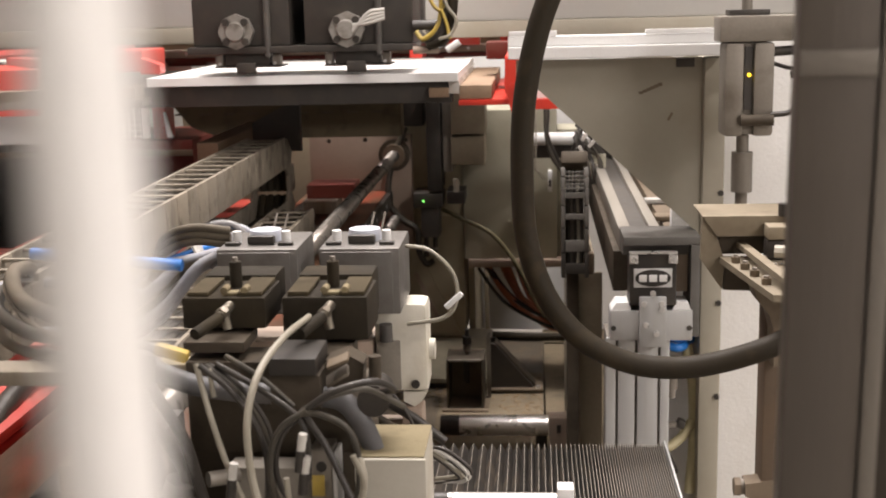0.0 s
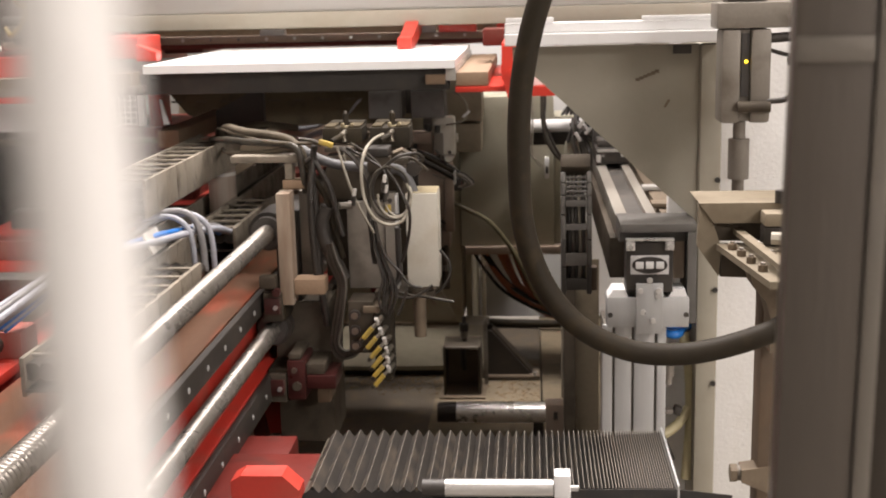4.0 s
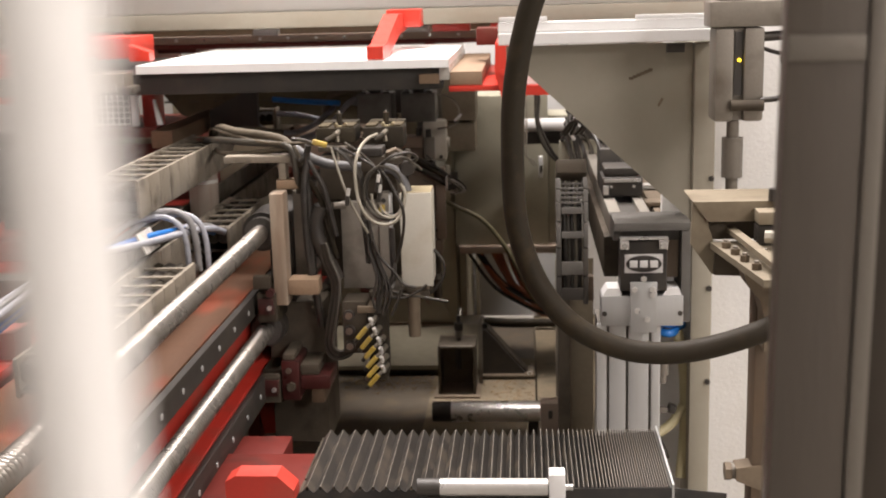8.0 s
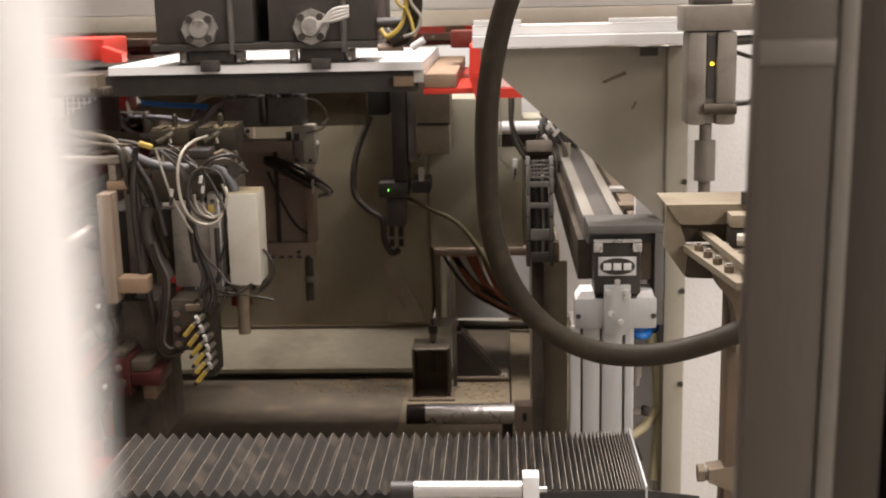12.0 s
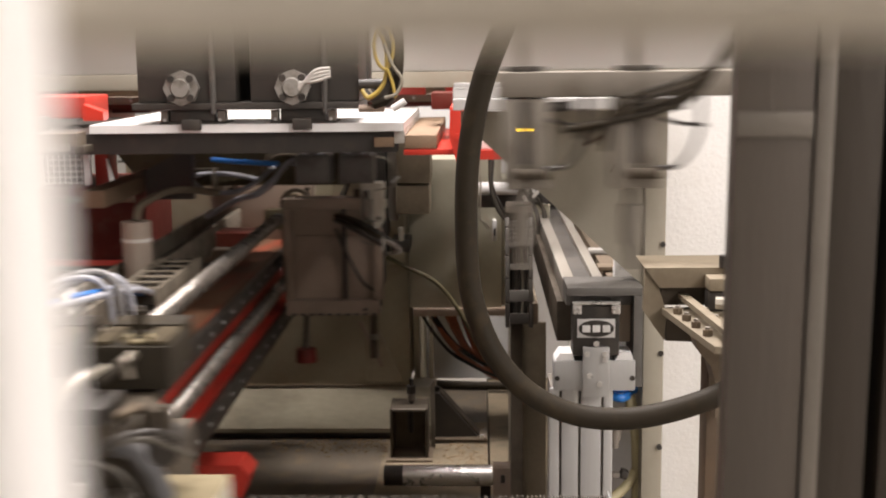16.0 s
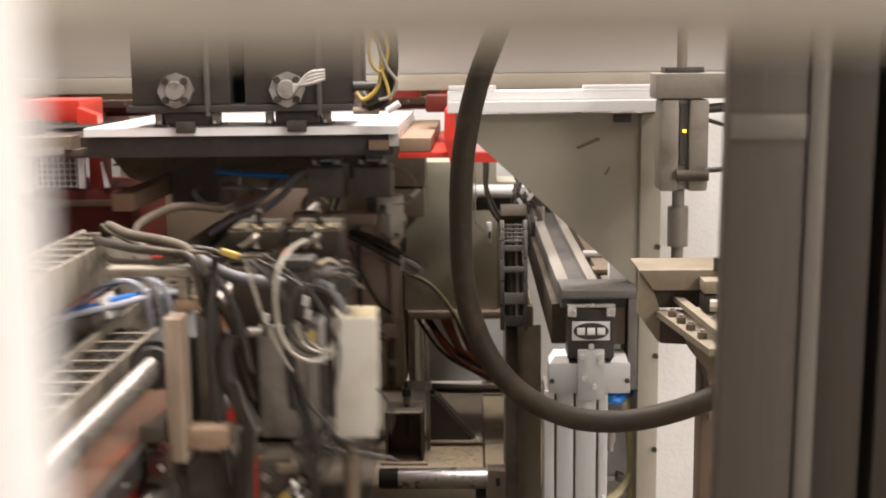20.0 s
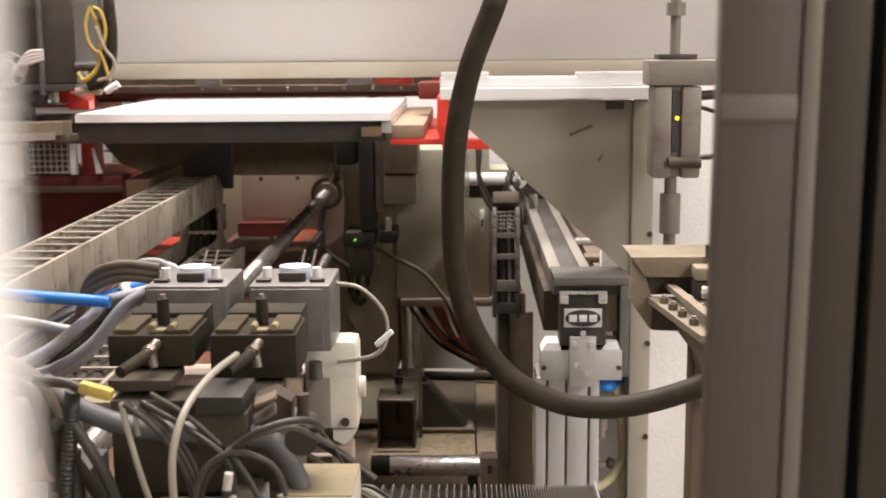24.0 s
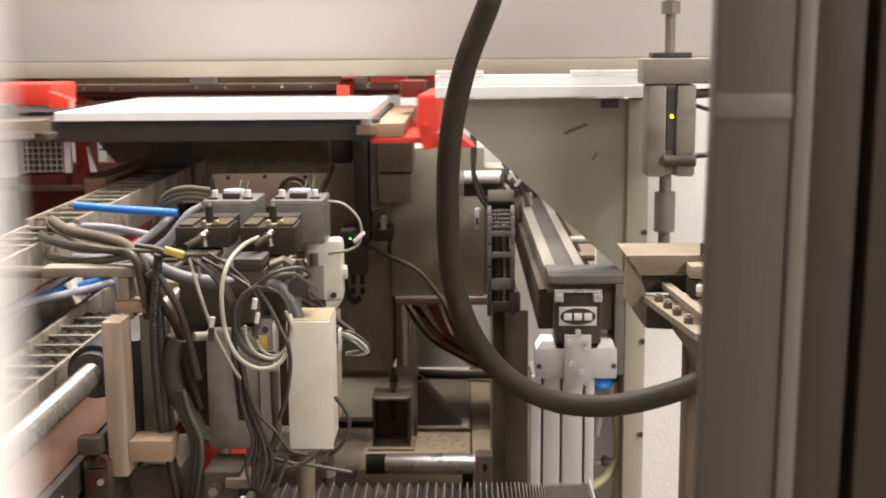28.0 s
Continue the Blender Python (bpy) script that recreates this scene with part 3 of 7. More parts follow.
part("clip_bracket", prism(B(), ((0.080, 1.098), (0.104, 1.175), (0.109, 1.173), (0.088, 1.098)), "y", 2.81, 2.83), M_BLACK, tangle, smooth=False)
part("clip_bracket", prism(B(), ((0.106, 1.175), (0.16, 1.105), (0.155, 1.100), (0.102, 1.168)), "y", 2.81, 2.83), M_BLACK, tangle, smooth=False)
part("mount", box(B(), 0.078, 0.165, 2.832, 2.85, 1.0, 1.098, 0.003), M_GREEN_LIGHT, tangle)

# long support rail running back at floor level beside the bed
rail_post = thing("support_rail", (0.07, 2.29, 0.3525), "rusty brown upright support rail by the bed", "rail")
part("rail", box(B(), 0.0575, 0.0805, 2.272, 2.2955, 0.3525, 0.938, 0.003), M_OILY, rail_post)
part("rail_lip", box(B(), 0.0810, 0.0845, 2.284, 2.2955, 0.3525, 0.80, 0.001), M_BROWN, rail_post)
swall = thing("side_wall", (0.11, 2.6, 0.3525), "dusty tan steel side wall of the bed", "side wall")
part("long_plate", box(B(), 0.108, 0.1125, 2.307, 4.2, 0.3525, 0.968, 0.001), M_TAN, swall)
part("end_plate", box(B(), 0.0625, 0.127, 2.30, 2.3065, 0.3525, 0.935, 0.001), M_TAN, swall)
part("edge_trim", box(B(), 0.0535, 0.0570, 2.284, 2.2995, 0.66, 0.935, 0.0005), M_PLATE, swall)

# ---- drooping black hose in front ----
HOSE = ((0.062, 1.40, 1.62), (0.047, 1.40, 1.55), (0.033, 1.4, 1.497), (0.004, 1.4, 1.421), (-0.013, 1.4, 1.338), (-0.0165, 1.4, 1.252), (-0.011, 1.4, 1.172), (0.013, 1.4, 1.104),
        (0.053, 1.4, 1.055), (0.107, 1.4, 1.027), (0.161, 1.4, 1.020), (0.215, 1.4, 1.027), (0.278, 1.4, 1.048), (0.322, 1.42, 1.068), (0.352, 1.50, 1.075), (0.345, 1.58, 1.07), (0.322, 1.61, 1.06))
hose = thing("black_hose", (0.1, 1.4, 1.02), "thick black rubber hose drooping in a loop", "hose")
part("tube", sweep(B(), HOSE, 0.0135, 18, 10), M_RUBBER, hose)
part("end_sleeve", sweep(B(), ((0.352, 1.52, 1.075), (0.346, 1.575, 1.071), (0.336, 1.597, 1.066)), 0.0155, 16), M_BLACK, hose)
part("upper_clip", cyl(B(), (0.0445, 1.40, 1.540), (0.0485, 1.40, 1.556), 0.0152, seg=20), M_BLACK, hose)

# ---- clamp bracket on its brown stanchion ----
clampb = thing("clamp_bracket", (0.31, 1.6, 0), "dusty brown steel bracket with bolted clamp bar", "bracket")
part("stanchion", box(B(), 0.305, 0.332, 1.60, 1.65, 0, 1.10, 0.002), M_RUST, clampb)
part("top_block", prism(B(), ((0.219, 1.1665), (0.40, 1.1665), (0.40, 1.1395), (0.2385, 1.1395)), "y", 1.60, 1.70), M_TAN, clampb, smooth=False)
part("front_lip", box(B(), 0.2985, 0.40, 1.565, 1.5995, 1.141, 1.158, 0.002), M_TAN, clampb)
part("cheek_plate", prism(B(), ((0.2195, 1.166), (0.2385, 1.1393), (0.2495, 1.105), (0.2470, 1.066), (0.2175, 1.108)), "y", 1.604, 1.614), M_TAN, clampb, smooth=False)
part("recess", box(B(), 0.243, 0.33, 1.618, 1.65, 1.112, 1.139, 0.001), M_OILY, clampb)
part("arm", prism(B(), ((0.2425, 1.603), (0.2715, 1.385), (0.36, 1.385), (0.36, 1.603)), "z", 1.103, 1.1115), M_TAN, clampb, smooth=False)
part("arm_web", prism(B(), ((0.250, 1.1025), (0.30, 1.1025), (0.292, 1.064), (0.249, 1.066)), "y", 1.604, 1.65), M_OILY, clampb, smooth=False)
part("gusset", prism(B(), ((0.272, 1.1025), (0.284, 1.0635), (0.300, 1.045), (0.307, 1.02), (0.307, 0.975), (0.330, 0.975), (0.330, 1.1025)), "y", 1.55, 1.6), M_BROWN, clampb, smooth=False)
part("clamp_bar", prism(B(), ((0.2655, 1.63), (0.2775, 1.63), (0.2960, 1.40), (0.2840, 1.40)), "z", 1.1215, 1.1285), M_TAN, clampb, "worn tan clamp bar", smooth=False)
for x, y in ((0.2575, 1.565), (0.2625, 1.525), (0.2675, 1.485), (0.2735, 1.44), (0.291, 1.555), (0.296, 1.51), (0.301, 1.46)):
    nut = part("bolt", cyl(B(), (x, y, 1.1116), (x, y, 1.1195), 0.0062, seg=6), M_BROWN, clampb)
    part("bolt_shank", cyl(B(), (x, y, 1.1196), (x, y, 1.1225), 0.0034, seg=10), M_GREYMETAL, nut)
part("stop_screw", cyl(B(), (0.3265, 1.60, 1.1666), (0.3265, 1.60, 1.183), 0.0095, seg=14), M_BLACK, clampb)
part("side_nut", cyl(B(), (0.305, 1.555, 1.128), (0.322, 1.55, 1.128), 0.0085, seg=8), M_PLATE, clampb)
part("dark_catch", box(B(), 0.299, 0.335, 1.575, 1.602, 1.113, 1.1385, 0.003), M_BLACK, clampb)
part("side_bolt", cyl(B(), (0.2705, 1.615, 0.782), (0.2795, 1.615, 0.782), 0.0135, seg=6), M_BROWN, clampb)
part("bolt_washer", cyl(B(), (0.2798, 1.615, 0.782), (0.284, 1.615, 0.782), 0.011, seg=16), M_GREYMETAL, clampb)
part("lever", prism(B(), ((0.2842, 0.774), (0.2842, 0.792), (0.335, 0.800), (0.335, 0.752)), "y", 1.598, 1.63), M_BROWN, clampb, smooth=False)

# ---- things low behind the axis post ----
solo("blue_hose", sweep(B(), ((0.20, 2.0, 0.905), (0.235, 1.985, 0.895), (0.262, 2.02, 0.90)), 0.011, 12), M_BLUE, (0.22, 2.0, 0.88), "bright blue air hose coil", "hose")
solo("blue_hose", sweep(B(), ((0.20, 1.99, 0.886), (0.235, 1.975, 0.878), (0.262, 2.01, 0.884)), 0.007, 12), M_BLUE, (0.22, 2.0, 0.87), "bright blue air hose coil", "hose")
for pts, r in ((((0.250, 1.99, 0.88), (0.262, 1.992, 0.815), (0.2655, 1.995, 0.755), (0.2650, 1.99, 0.70), (0.258, 1.98, 0.62)), 0.0095),
               (((0.262, 1.99, 0.745), (0.247, 1.985, 0.722), (0.232, 1.98, 0.709), (0.205, 1.97, 0.695)), 0.0085)):
    solo("cream_hose", sweep(B(), pts, r, 12), M_CREAMHOSE, (0.26, 1.99, 0.62), "yellowed cream hose behind the post", "hose", "hoses behind the post")
solo("valve", cyl(cyl(B(), (0.222, 1.95, 0.815), (0.222, 1.95, 0.835), 0.010), (0.222, 1.95, 0.800), (0.222, 1.95, 0.8145), 0.006), M_GREYMETAL, (0.222, 1.95, 0.80), "small brass and steel valve", "valve")
part("black_connector", box(B(), 0.2325, 0.2465, 1.955, 1.975, 0.742, 0.757, 0.004, pose(0, 0, 0, 0, 20, 0)), M_BLACK, axis, "black plastic connector plug")
part("connector_stay", box(B(), 0.212, 0.2325, 1.958, 1.972, 0.744, 0.752, 0.001), M_GREYMETAL, axis)
part("lower_plug", box(B(), 0.214, 0.228, 1.94, 1.97, 0.665, 0.705, 0.004, pose(0, 0, 0, 0, -25, 0)), M_BLACK, axis)

# ---- green machine body at the back ----
body = thing("machine_body", (-0.5, 3.5, 0.36), "grey-green painted machine body with dusty foot", "machine body")
part("wall_plate", box(B(), -1.0, -0.203, 3.40, 3.7, 0.50, 1.24, 0.004), M_GREEN, body)
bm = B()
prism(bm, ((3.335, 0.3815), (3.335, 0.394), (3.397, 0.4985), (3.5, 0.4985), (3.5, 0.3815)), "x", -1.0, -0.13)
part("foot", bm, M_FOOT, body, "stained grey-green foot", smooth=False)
part("rust_line", box(B(), -1.0, -0.204, 3.395, 3.3995, 0.4995, 0.506), M_BROWN, body)
# black strip standing in for the shadow gap beneath the foot
part("gap_strip", box(B(), -1.0, -0.20, 3.36, 3.5, 0.3605, 0.381), M_BLACK, body)
part("rib", prism(B(), ((-0.33, 0.515), (-0.335, 0.74), (-0.325, 0.74), (-0.22, 0.515)), "y", 3.392, 3.3995), M_GREEN, body)
part("pale_scrape", box(B(), -0.318, -0.308, 3.389, 3.3915, 0.555, 0.70, 0, pose(0, 0, 0, 0, -25, 0)), M_BEIGE, body)
part("upper_panel", box(B(), -0.41, -0.21, 3.385, 3.399, 0.86, 1.22, 0.003), M_GREEN, body)
gb = thing("switch_cabinet", (-0.08, 3.4, 0.73), "light grey-green control cabinet", "cabinet")
part("body", box(B(), -0.20, 0.062, 3.37, 3.56, 0.738, 1.16, 0.004), M_GREEN_LIGHT, gb)
part("latch", box(B(), 0.036, 0.048, 3.36, 3.3695, 0.93, 0.99, 0.002), M_WHITE, gb)
part("latch_slot", box(B(), 0.039, 0.045, 3.355, 3.3595, 0.945, 0.965), M_BLACK, gb)
part("side_door", box(B(), 0.064, 0.13, 3.40, 3.56, 0.738, 1.10, 0.003), M_GREEN_LIGHT, gb)
part("white_ledge", box(B(), -0.19, 0.12, 3.36, 3.56, 0.715, 0.7375, 0.002), M_BEIGE, gb)
# cavity with cables under the cabinet
cav = thing("cable_bay", (-0.1, 3.7, 0.36), "dark open bay packed with cables", "cable bay", kind="structure")
part("back", box(B(), -0.2, 0.3, 4.0, 4.04, 0.36, 1.3), M_WHITE, cav)
part("terminal_box", box(B(), -0.168, -0.075, 3.80, 3.859, 0.672, 0.730, 0.002), M_CREAM, cav)
part("terminal_stay", box(B(), -0.165, -0.15, 3.80, 3.82, 0.36, 0.6715, 0.002), M_TAN, cav)
part("ledge", box(B(), -0.168, -0.04, 3.86, 3.999, 0.625, 0.634, 0.002), M_BROWN, cav)
part("inner_wall", box(B(), -0.198, -0.18, 3.50, 3.995, 0.37, 0.714), M_GREEN, cav)
random.seed(4)
for k in range(19):
    u, v, w = random.random(), random.random(), random.random()
    black = k % 4 == 0
    x, z = -0.19 + 0.15 * u, 0.735
    solo("power_cable", sweep(B(), ((x, 3.54 + 0.05 * w, z), (x + 0.012, 3.50 + 0.04 * w, 0.70 - 0.02 * v), (-0.105 + 0.10 * u, 3.46 + 0.03 * v, 0.625 - 0.05 * v), (-0.03 + 0.07 * u, 3.43 + 0.03 * w, 0.575 - 0.035 * v), (0.055, 3.41 + 0.04 * u, 0.552 - 0.045 * v), (0.16, 3.41 + 0.04 * u, 0.535 - 0.04 * v)),
                              0.0045 + 0.0028 * w, 8, 6), M_CABLE if black else M_ORANGE, (x, 3.5, 0.5), "black power cable in the bay" if black else "dull orange power cable in the bay", "cable", "cables in the bay")
solo("air_hose", sweep(B(), ((-0.26, 3.36, 0.885), (-0.2045, 3.34, 0.860), (-0.126, 3.34, 0.819), (-0.071, 3.34, 0.754), (-0.032, 3.34, 0.689), (0.0075, 3.34, 0.607), (0.047, 3.35, 0.557), (0.10, 3.38, 0.53)), 0.0062, 10), M_OLIVE, (-0.1, 3.34, 0.55), "olive green air hose", "hose")
solo("conduit", sweep(B(), ((-0.17, 3.88, 0.374), (-0.04, 3.86, 0.374), (0.10, 3.85, 0.374)), 0.0138, 12), M_RUBBER, (0, 3.86, 0.36), "black conduit over the bed", "conduit")

# sensor head group before the body
sens = thing("tool_head", (-0.29, 3.3, 0.7), "black cabled tool head with steel slide", "tool head")
part("arm", box(B(), -0.30, -0.262, 3.22, 3.36, 0.93, 1.24, 0.003), M_BLACK, sens)
part("slide", box(B(), -0.258, -0.232, 3.24, 3.36, 0.98, 1.19, 0.003), M_GREYMETAL, sens)
part("steel_post", box(B(), -0.232, -0.142, 3.20, 3.36, 1.085, 1.25, 0.003), M_TAN, sens)
part("rusty_clamp", box(B(), -0.235, -0.145, 3.22, 3.34, 1.00, 1.078, 0.006), M_TAN, sens)
part("block", box(B(), -0.34, -0.26, 3.22, 3.33, 0.885, 0.925, 0.004), M_BLACK, sens)
part("block", box(B(), -0.25, -0.20, 3.22, 3.33, 0.895, 0.93, 0.004), M_BLACK, sens)
part("coupling", cyl(B(), (-0.222, 3.21, 0.93), (-0.222, 3.21, 0.965), 0.008), M_PLATE, sens)
part("head", box(B(), -0.322, -0.272, 3.24, 3.32, 0.80, 0.882, 0.005), M_CHAIN, sens)
for x in (-0.31, -0.285):
    part("nozzle", cyl(B(), (x, 3.25, 0.745), (x, 3.25, 0.80), 0.007), M_BLACK, sens)
    part("nozzle_ring", cyl(B(), (x, 3.25, 0.765), (x, 3.25, 0.772), 0.0085), M_PLATE, sens)
part("hose", sweep(B(), ((-0.36, 3.27, 1.10), (-0.40, 3.26, 1.0), (-0.41, 3.25, 0.9), (-0.375, 3.25, 0.85), (-0.335, 3.25, 0.82), (-0.33, 3.25, 0.76), (-0.31, 3.25, 0.725), (-0.29, 3.25, 0.735)), 0.0085), M_DARKCABLE, sens)
part("wide_duct", box(B(), -0.41, -0.31, 3.27, 3.37, 1.10, 1.24, 0.01), M_BLACK, sens)
part("led", cyl(B(), (-0.312, 3.215, 0.905), (-0.312, 3.21, 0.905), 0.0016, seg=10), M_LED_GREEN, sens, "lit green indicator")

sens.location += Vector((0.012, 0.0, 0.026))

# bracket on the bed with its triangle brace
ang = thing("angle_bracket", (-0.2, 3.2, 0.36), "black steel box bracket with levelling screw", "bracket")
bm = B()
box(bm, -0.2378, -0.1506, 3.255, 3.27, 0.367, 0.503)
part("back_plate", bm, M_BROWN, ang)
for x0, x1 in ((-0.2455, -0.2385), (-0.1500, -0.1430)):
    part("side_plate", box(B(), x0, x1, 3.16, 3.27, 0.367, 0.503, 0.001), M_OILY, ang)
part("cross_plate", box(B(), -0.2383, -0.1502, 3.168, 3.254, 0.496, 0.5025, 0.001), M_OILY, ang)
part("front_edge", box(B(), -0.2383, -0.1502, 3.1605, 3.1675, 0.496, 0.503, 0.001), M_STAINED, ang)
part("base_plate", box(B(), -0.257, -0.131, 3.14, 3.28, 0.3608, 0.3665, 0.001), M_BROWN, ang)
part("slot", box(B(), -0.203, -0.187, 3.252, 3.2548, 0.415, 0.47, 0.0), M_CHAIN, ang)
part("screw", cyl(B(), (-0.190, 3.22, 0.42), (-0.190, 3.22, 0.572), 0.006, seg=12), M_BLACK, ang)
part("nut", cyl(B(), (-0.190, 3.22, 0.532), (-0.190, 3.22, 0.553), 0.0135, seg=6), M_BLACK, ang)
part("collar", cyl(B(), (-0.190, 3.22, 0.5112), (-0.190, 3.22, 0.5315), 0.010, seg=16), M_GREYMETAL, ang)
part("web", prism(B(), ((-0.1385, 0.3668), (-0.1385, 0.545), (-0.127, 0.562), (-0.127, 0.3668)), "y", 3.25, 3.26), M_STAINED, ang)
tri = thing("triangle_brace", (-0.07, 3.3, 0.36), "black triangular steel brace bolted to the bed", "brace")
for y in (3.32, 3.385):
    part("plate", prism(B(), ((-0.132, 0.374), (-0.132, 0.502), (-0.118, 0.502), (-0.008, 0.374)), "y", y, y + 0.012), M_BLACK, tri, smooth=False)
part("edge", prism(B(), ((-0.1172, 0.5026), (-0.1132, 0.5026), (-0.0032, 0.3745), (-0.0072, 0.3745)), "y", 3.3325, 3.3845), M_OILY, tri, smooth=False)
part("foot", box(B(), -0.134, 0.018, 3.30, 3.40, 0.3665, 0.3735, 0.001), M_BROWN, tri)
bolt(tri, (0.004, 3.31, 0.374), 0.007, 0.008, (0, 0, 1))

# silver guide rollers
for y, x0, x1, z, r, lab in ((2.86, -0.2335, 0.0277, 0.425, 0.0255, "far"), (1.455, -0.142, 0.022, 0.826, 0.0115, "near")):
    tube = thing("guide_roller", ((x0 + x1) / 2, y, z - r), "polished steel guide roller with black end", "roller", "guide rollers")
    part("sleeve", cyl(B(), (x0 + (x1 - x0) * 0.16, y, z), (x1, y, z), r, seg=28), M_STEEL, tube)
    part("black_end", cyl(B(), (x0 - (x1 - x0) * 0.02, y, z), (x0 + (x1 - x0) * 0.158, y, z), r * 0.98, seg=28), M_BLACK, tube)
    if y > 2:
        part("bearing_plate", box(B(), x1 + 0.001, x1 + 0.045, y - 0.02, y + 0.03, 0.352, z + r, 0.002), M_BEIGE, tube)
        part("hole", box(B(), x1 + 0.02, x1 + 0.03, y - 0.023, y - 0.0202, z - 0.012, z + 0.008), M_BLACK, tube)
        part("cradle", box(B(), x1 - 0.03, x1 - 0.005, y - 0.005, y + 0.02, 0.352, z - r), M_BLACK, tube)
    else:
        part("end_nut", box(B(), x1 + 0.001, x1 + 0.022, y - 0.013, y + 0.013, z - 0.018, z + 0.022, 0.002), M_WHITE, tube)
        part("stem", cyl(B(), (x1 + 0.022, y, z), (x1 + 0.032, y, z), 0.004), M_STEEL, tube)
        part("holder", box(B(), x0 + 0.01, x1 + 0.015, y - 0.006, 1.5245, 0.70, 0.715, 0.002), M_BLACK, tube)
        part("holder_web", box(B(), x0 + 0.01, x1 + 0.015, y - 0.006, y + 0.006, 0.7155, z - 0.0117, 0.002), M_BLACK, tube)

# ---- back of the cell ----
far_rail = thing("table_back_rail", (-0.64, 3.0, 1.1), "dusty beige steel rail with row of slots", "rail")
part("rail", prism(B(), ((-0.93, 1.245), (-0.33, 1.245), (-0.33, 1.13), (-0.78, 1.13), (-0.86, 1.16)), "y", 3.0, 3.06), M_DUSTTOP, far_rail)
for k in range(9):
    part("slot", box(B(), -0.90 + k * 0.062, -0.872 + k * 0.062, 2.998, 2.9995, 1.19, 1.195), M_OILY, far_rail)
back_rail = thing("transfer_rail", (-0.6, 3.0, 1.25), "brown steel transfer rail with bolted strip", "rail")
part("channel", box(B(), -2.0, 0.2, 3.0, 3.1, 1.322, 1.333, 0.001), M_MAROON, back_rail)
part("strip", box(B(), -2.0, 0.2, 3.0, 3.1, 1.334, 1.352, 0.001), M_BEIGE, back_rail)
part("upper_strip", box(B(), -2.0, 0.2, 3.02, 3.1, 1.3525, 1.375, 0.001), M_BROWN, back_rail)
for k in range(16):
    bolt(back_rail, (-1.0 + k * 0.07, 3.0, 1.343), 0.004, 0.003)
for x0, m in ((-0.66, M_CREAM), (-0.29, M_CREAM)):
    part("tag_block", box(B(), x0, x0 + 0.06, 2.97, 3.0, 1.352, 1.366, 0.001), m, back_rail)
for x0, x1 in ((-0.22, -0.13), (-0.08, -0.03)):
    part("red_stop", box(B(), x0, x1, 2.95, 3.0, 1.352, 1.374, 0.001), M_RED_CLEAN, back_rail)
red_post = solo("red_post", box(B(), -0.966, -0.932, 3.02, 3.1, 0.36, 1.30, 0.003), M_RED, (-0.95, 3.05, 0.36), "red painted square steel post", "post")
solo("white_post", box(B(), -0.982, -0.967, 2.98, 3.0, 1.136, 1.30, 0.001), M_WHITE, (-0.98, 2.99, 1.136), "slim white upright post", "post")
solo("leaning_board", prism(B(), ((-0.928, 1.20), (-0.924, 1.20), (-0.907, 1.137), (-0.921, 1.137)), "y", 2.99, 3.0), M_WHITE, (-0.91, 3.0, 1.137), "slim white board leaning by post", "board")
grid = thing("mesh_guard", (-1.05, 3.0, 1.136), "white wire mesh guard before dark gap", "mesh guard")
for k in range(8):
    part("wire", cyl(B(), (-1.094 + k * 0.0145, 3.0, 1.136), (-1.094 + k * 0.0145, 3.0, 1.235), 0.0012, seg=6), M_WHITE, grid)
for k in range(7):
    part("wire", cyl(B(), (-1.098, 2.998, 1.14 + k * 0.0145), (-0.99, 2.998, 1.14 + k * 0.0145), 0.0012, seg=6), M_WHITE, grid)
part("backing", box(B(), -1.1, -0.99, 3.03, 3.04, 1.136, 1.25), M_CHAIN, grid)
solo("white_cabinet", box(B(), -1.6, -1.104, 3.0, 3.3, 0.36, 1.24, 0.005), M_WHITE, (-1.3, 3.1, 0.36), "white sheet metal cabinet", "cabinet")
mar = thing("maroon_housing", (-1.0, 3.2, 0.36), "dark maroon machine housing with dusty strip", "housing")
part("body", box(B(), -1.5, -0.86, 3.0, 3.35, 0.80, 1.13, 0.006), M_MAROON, mar)
part("base", box(B(), -1.5, -1.0, 3.0, 3.35, 0.36, 0.7995, 0.006), M_MAROON, mar)
part("strip", box(B(), -1.5, -0.86, 2.992, 2.9995, 1.09, 1.105, 0.001), M_BROWN, mar)
rm = thing("red_motor_cover", (-0.98, 3.1, 1.25), "red painted motor cover behind the table", "motor cover")
part("cover", box(B(), -1.15, -0.93, 3.02, 3.3, 1.27, 1.37, 0.02), M_RED, rm)
part("end_block", box(B(), -0.925, -0.825, 3.05, 3.3, 1.31, 1.372, 0.004), M_MAROON, rm)
part("stay", box(B(), -1.05, -1.0, 3.04, 3.2, 1.2, 1.27, 0.003), M_MAROON, rm)

# black table edge below the workpiece
table = thing("panel_table", (-0.7, 2.5, 1.2), "black-edged panel support table", "table")
part("edge_bar", box(B(), -4.8, -0.155, 2.285, 2.33, 1.268, 1.3075, 0.002), M_BLACK, table)
part("under_plate", box(B(), -1.05, -0.16, 2.331, 2.9, 1.292, 1.3075, 0.002), M_BLACK, table)
part("back_bar", box(B(), -4.8, -1.051, 2.855, 2.9, 1.268, 1.3075, 0.002), M_BLACK, table)
part("wood_block", box(B(), -0.197, -0.160, 2.27, 2.284, 1.279, 1.297, 0.001), M_WOOD, table, "small raw wood packing block")
for x in (-4.7, -2.3):
    part("leg", box(B(), x, x + 0.1, 2.5, 2.6, 0.0, 1.291, 0.003), M_GREYMETAL, table)

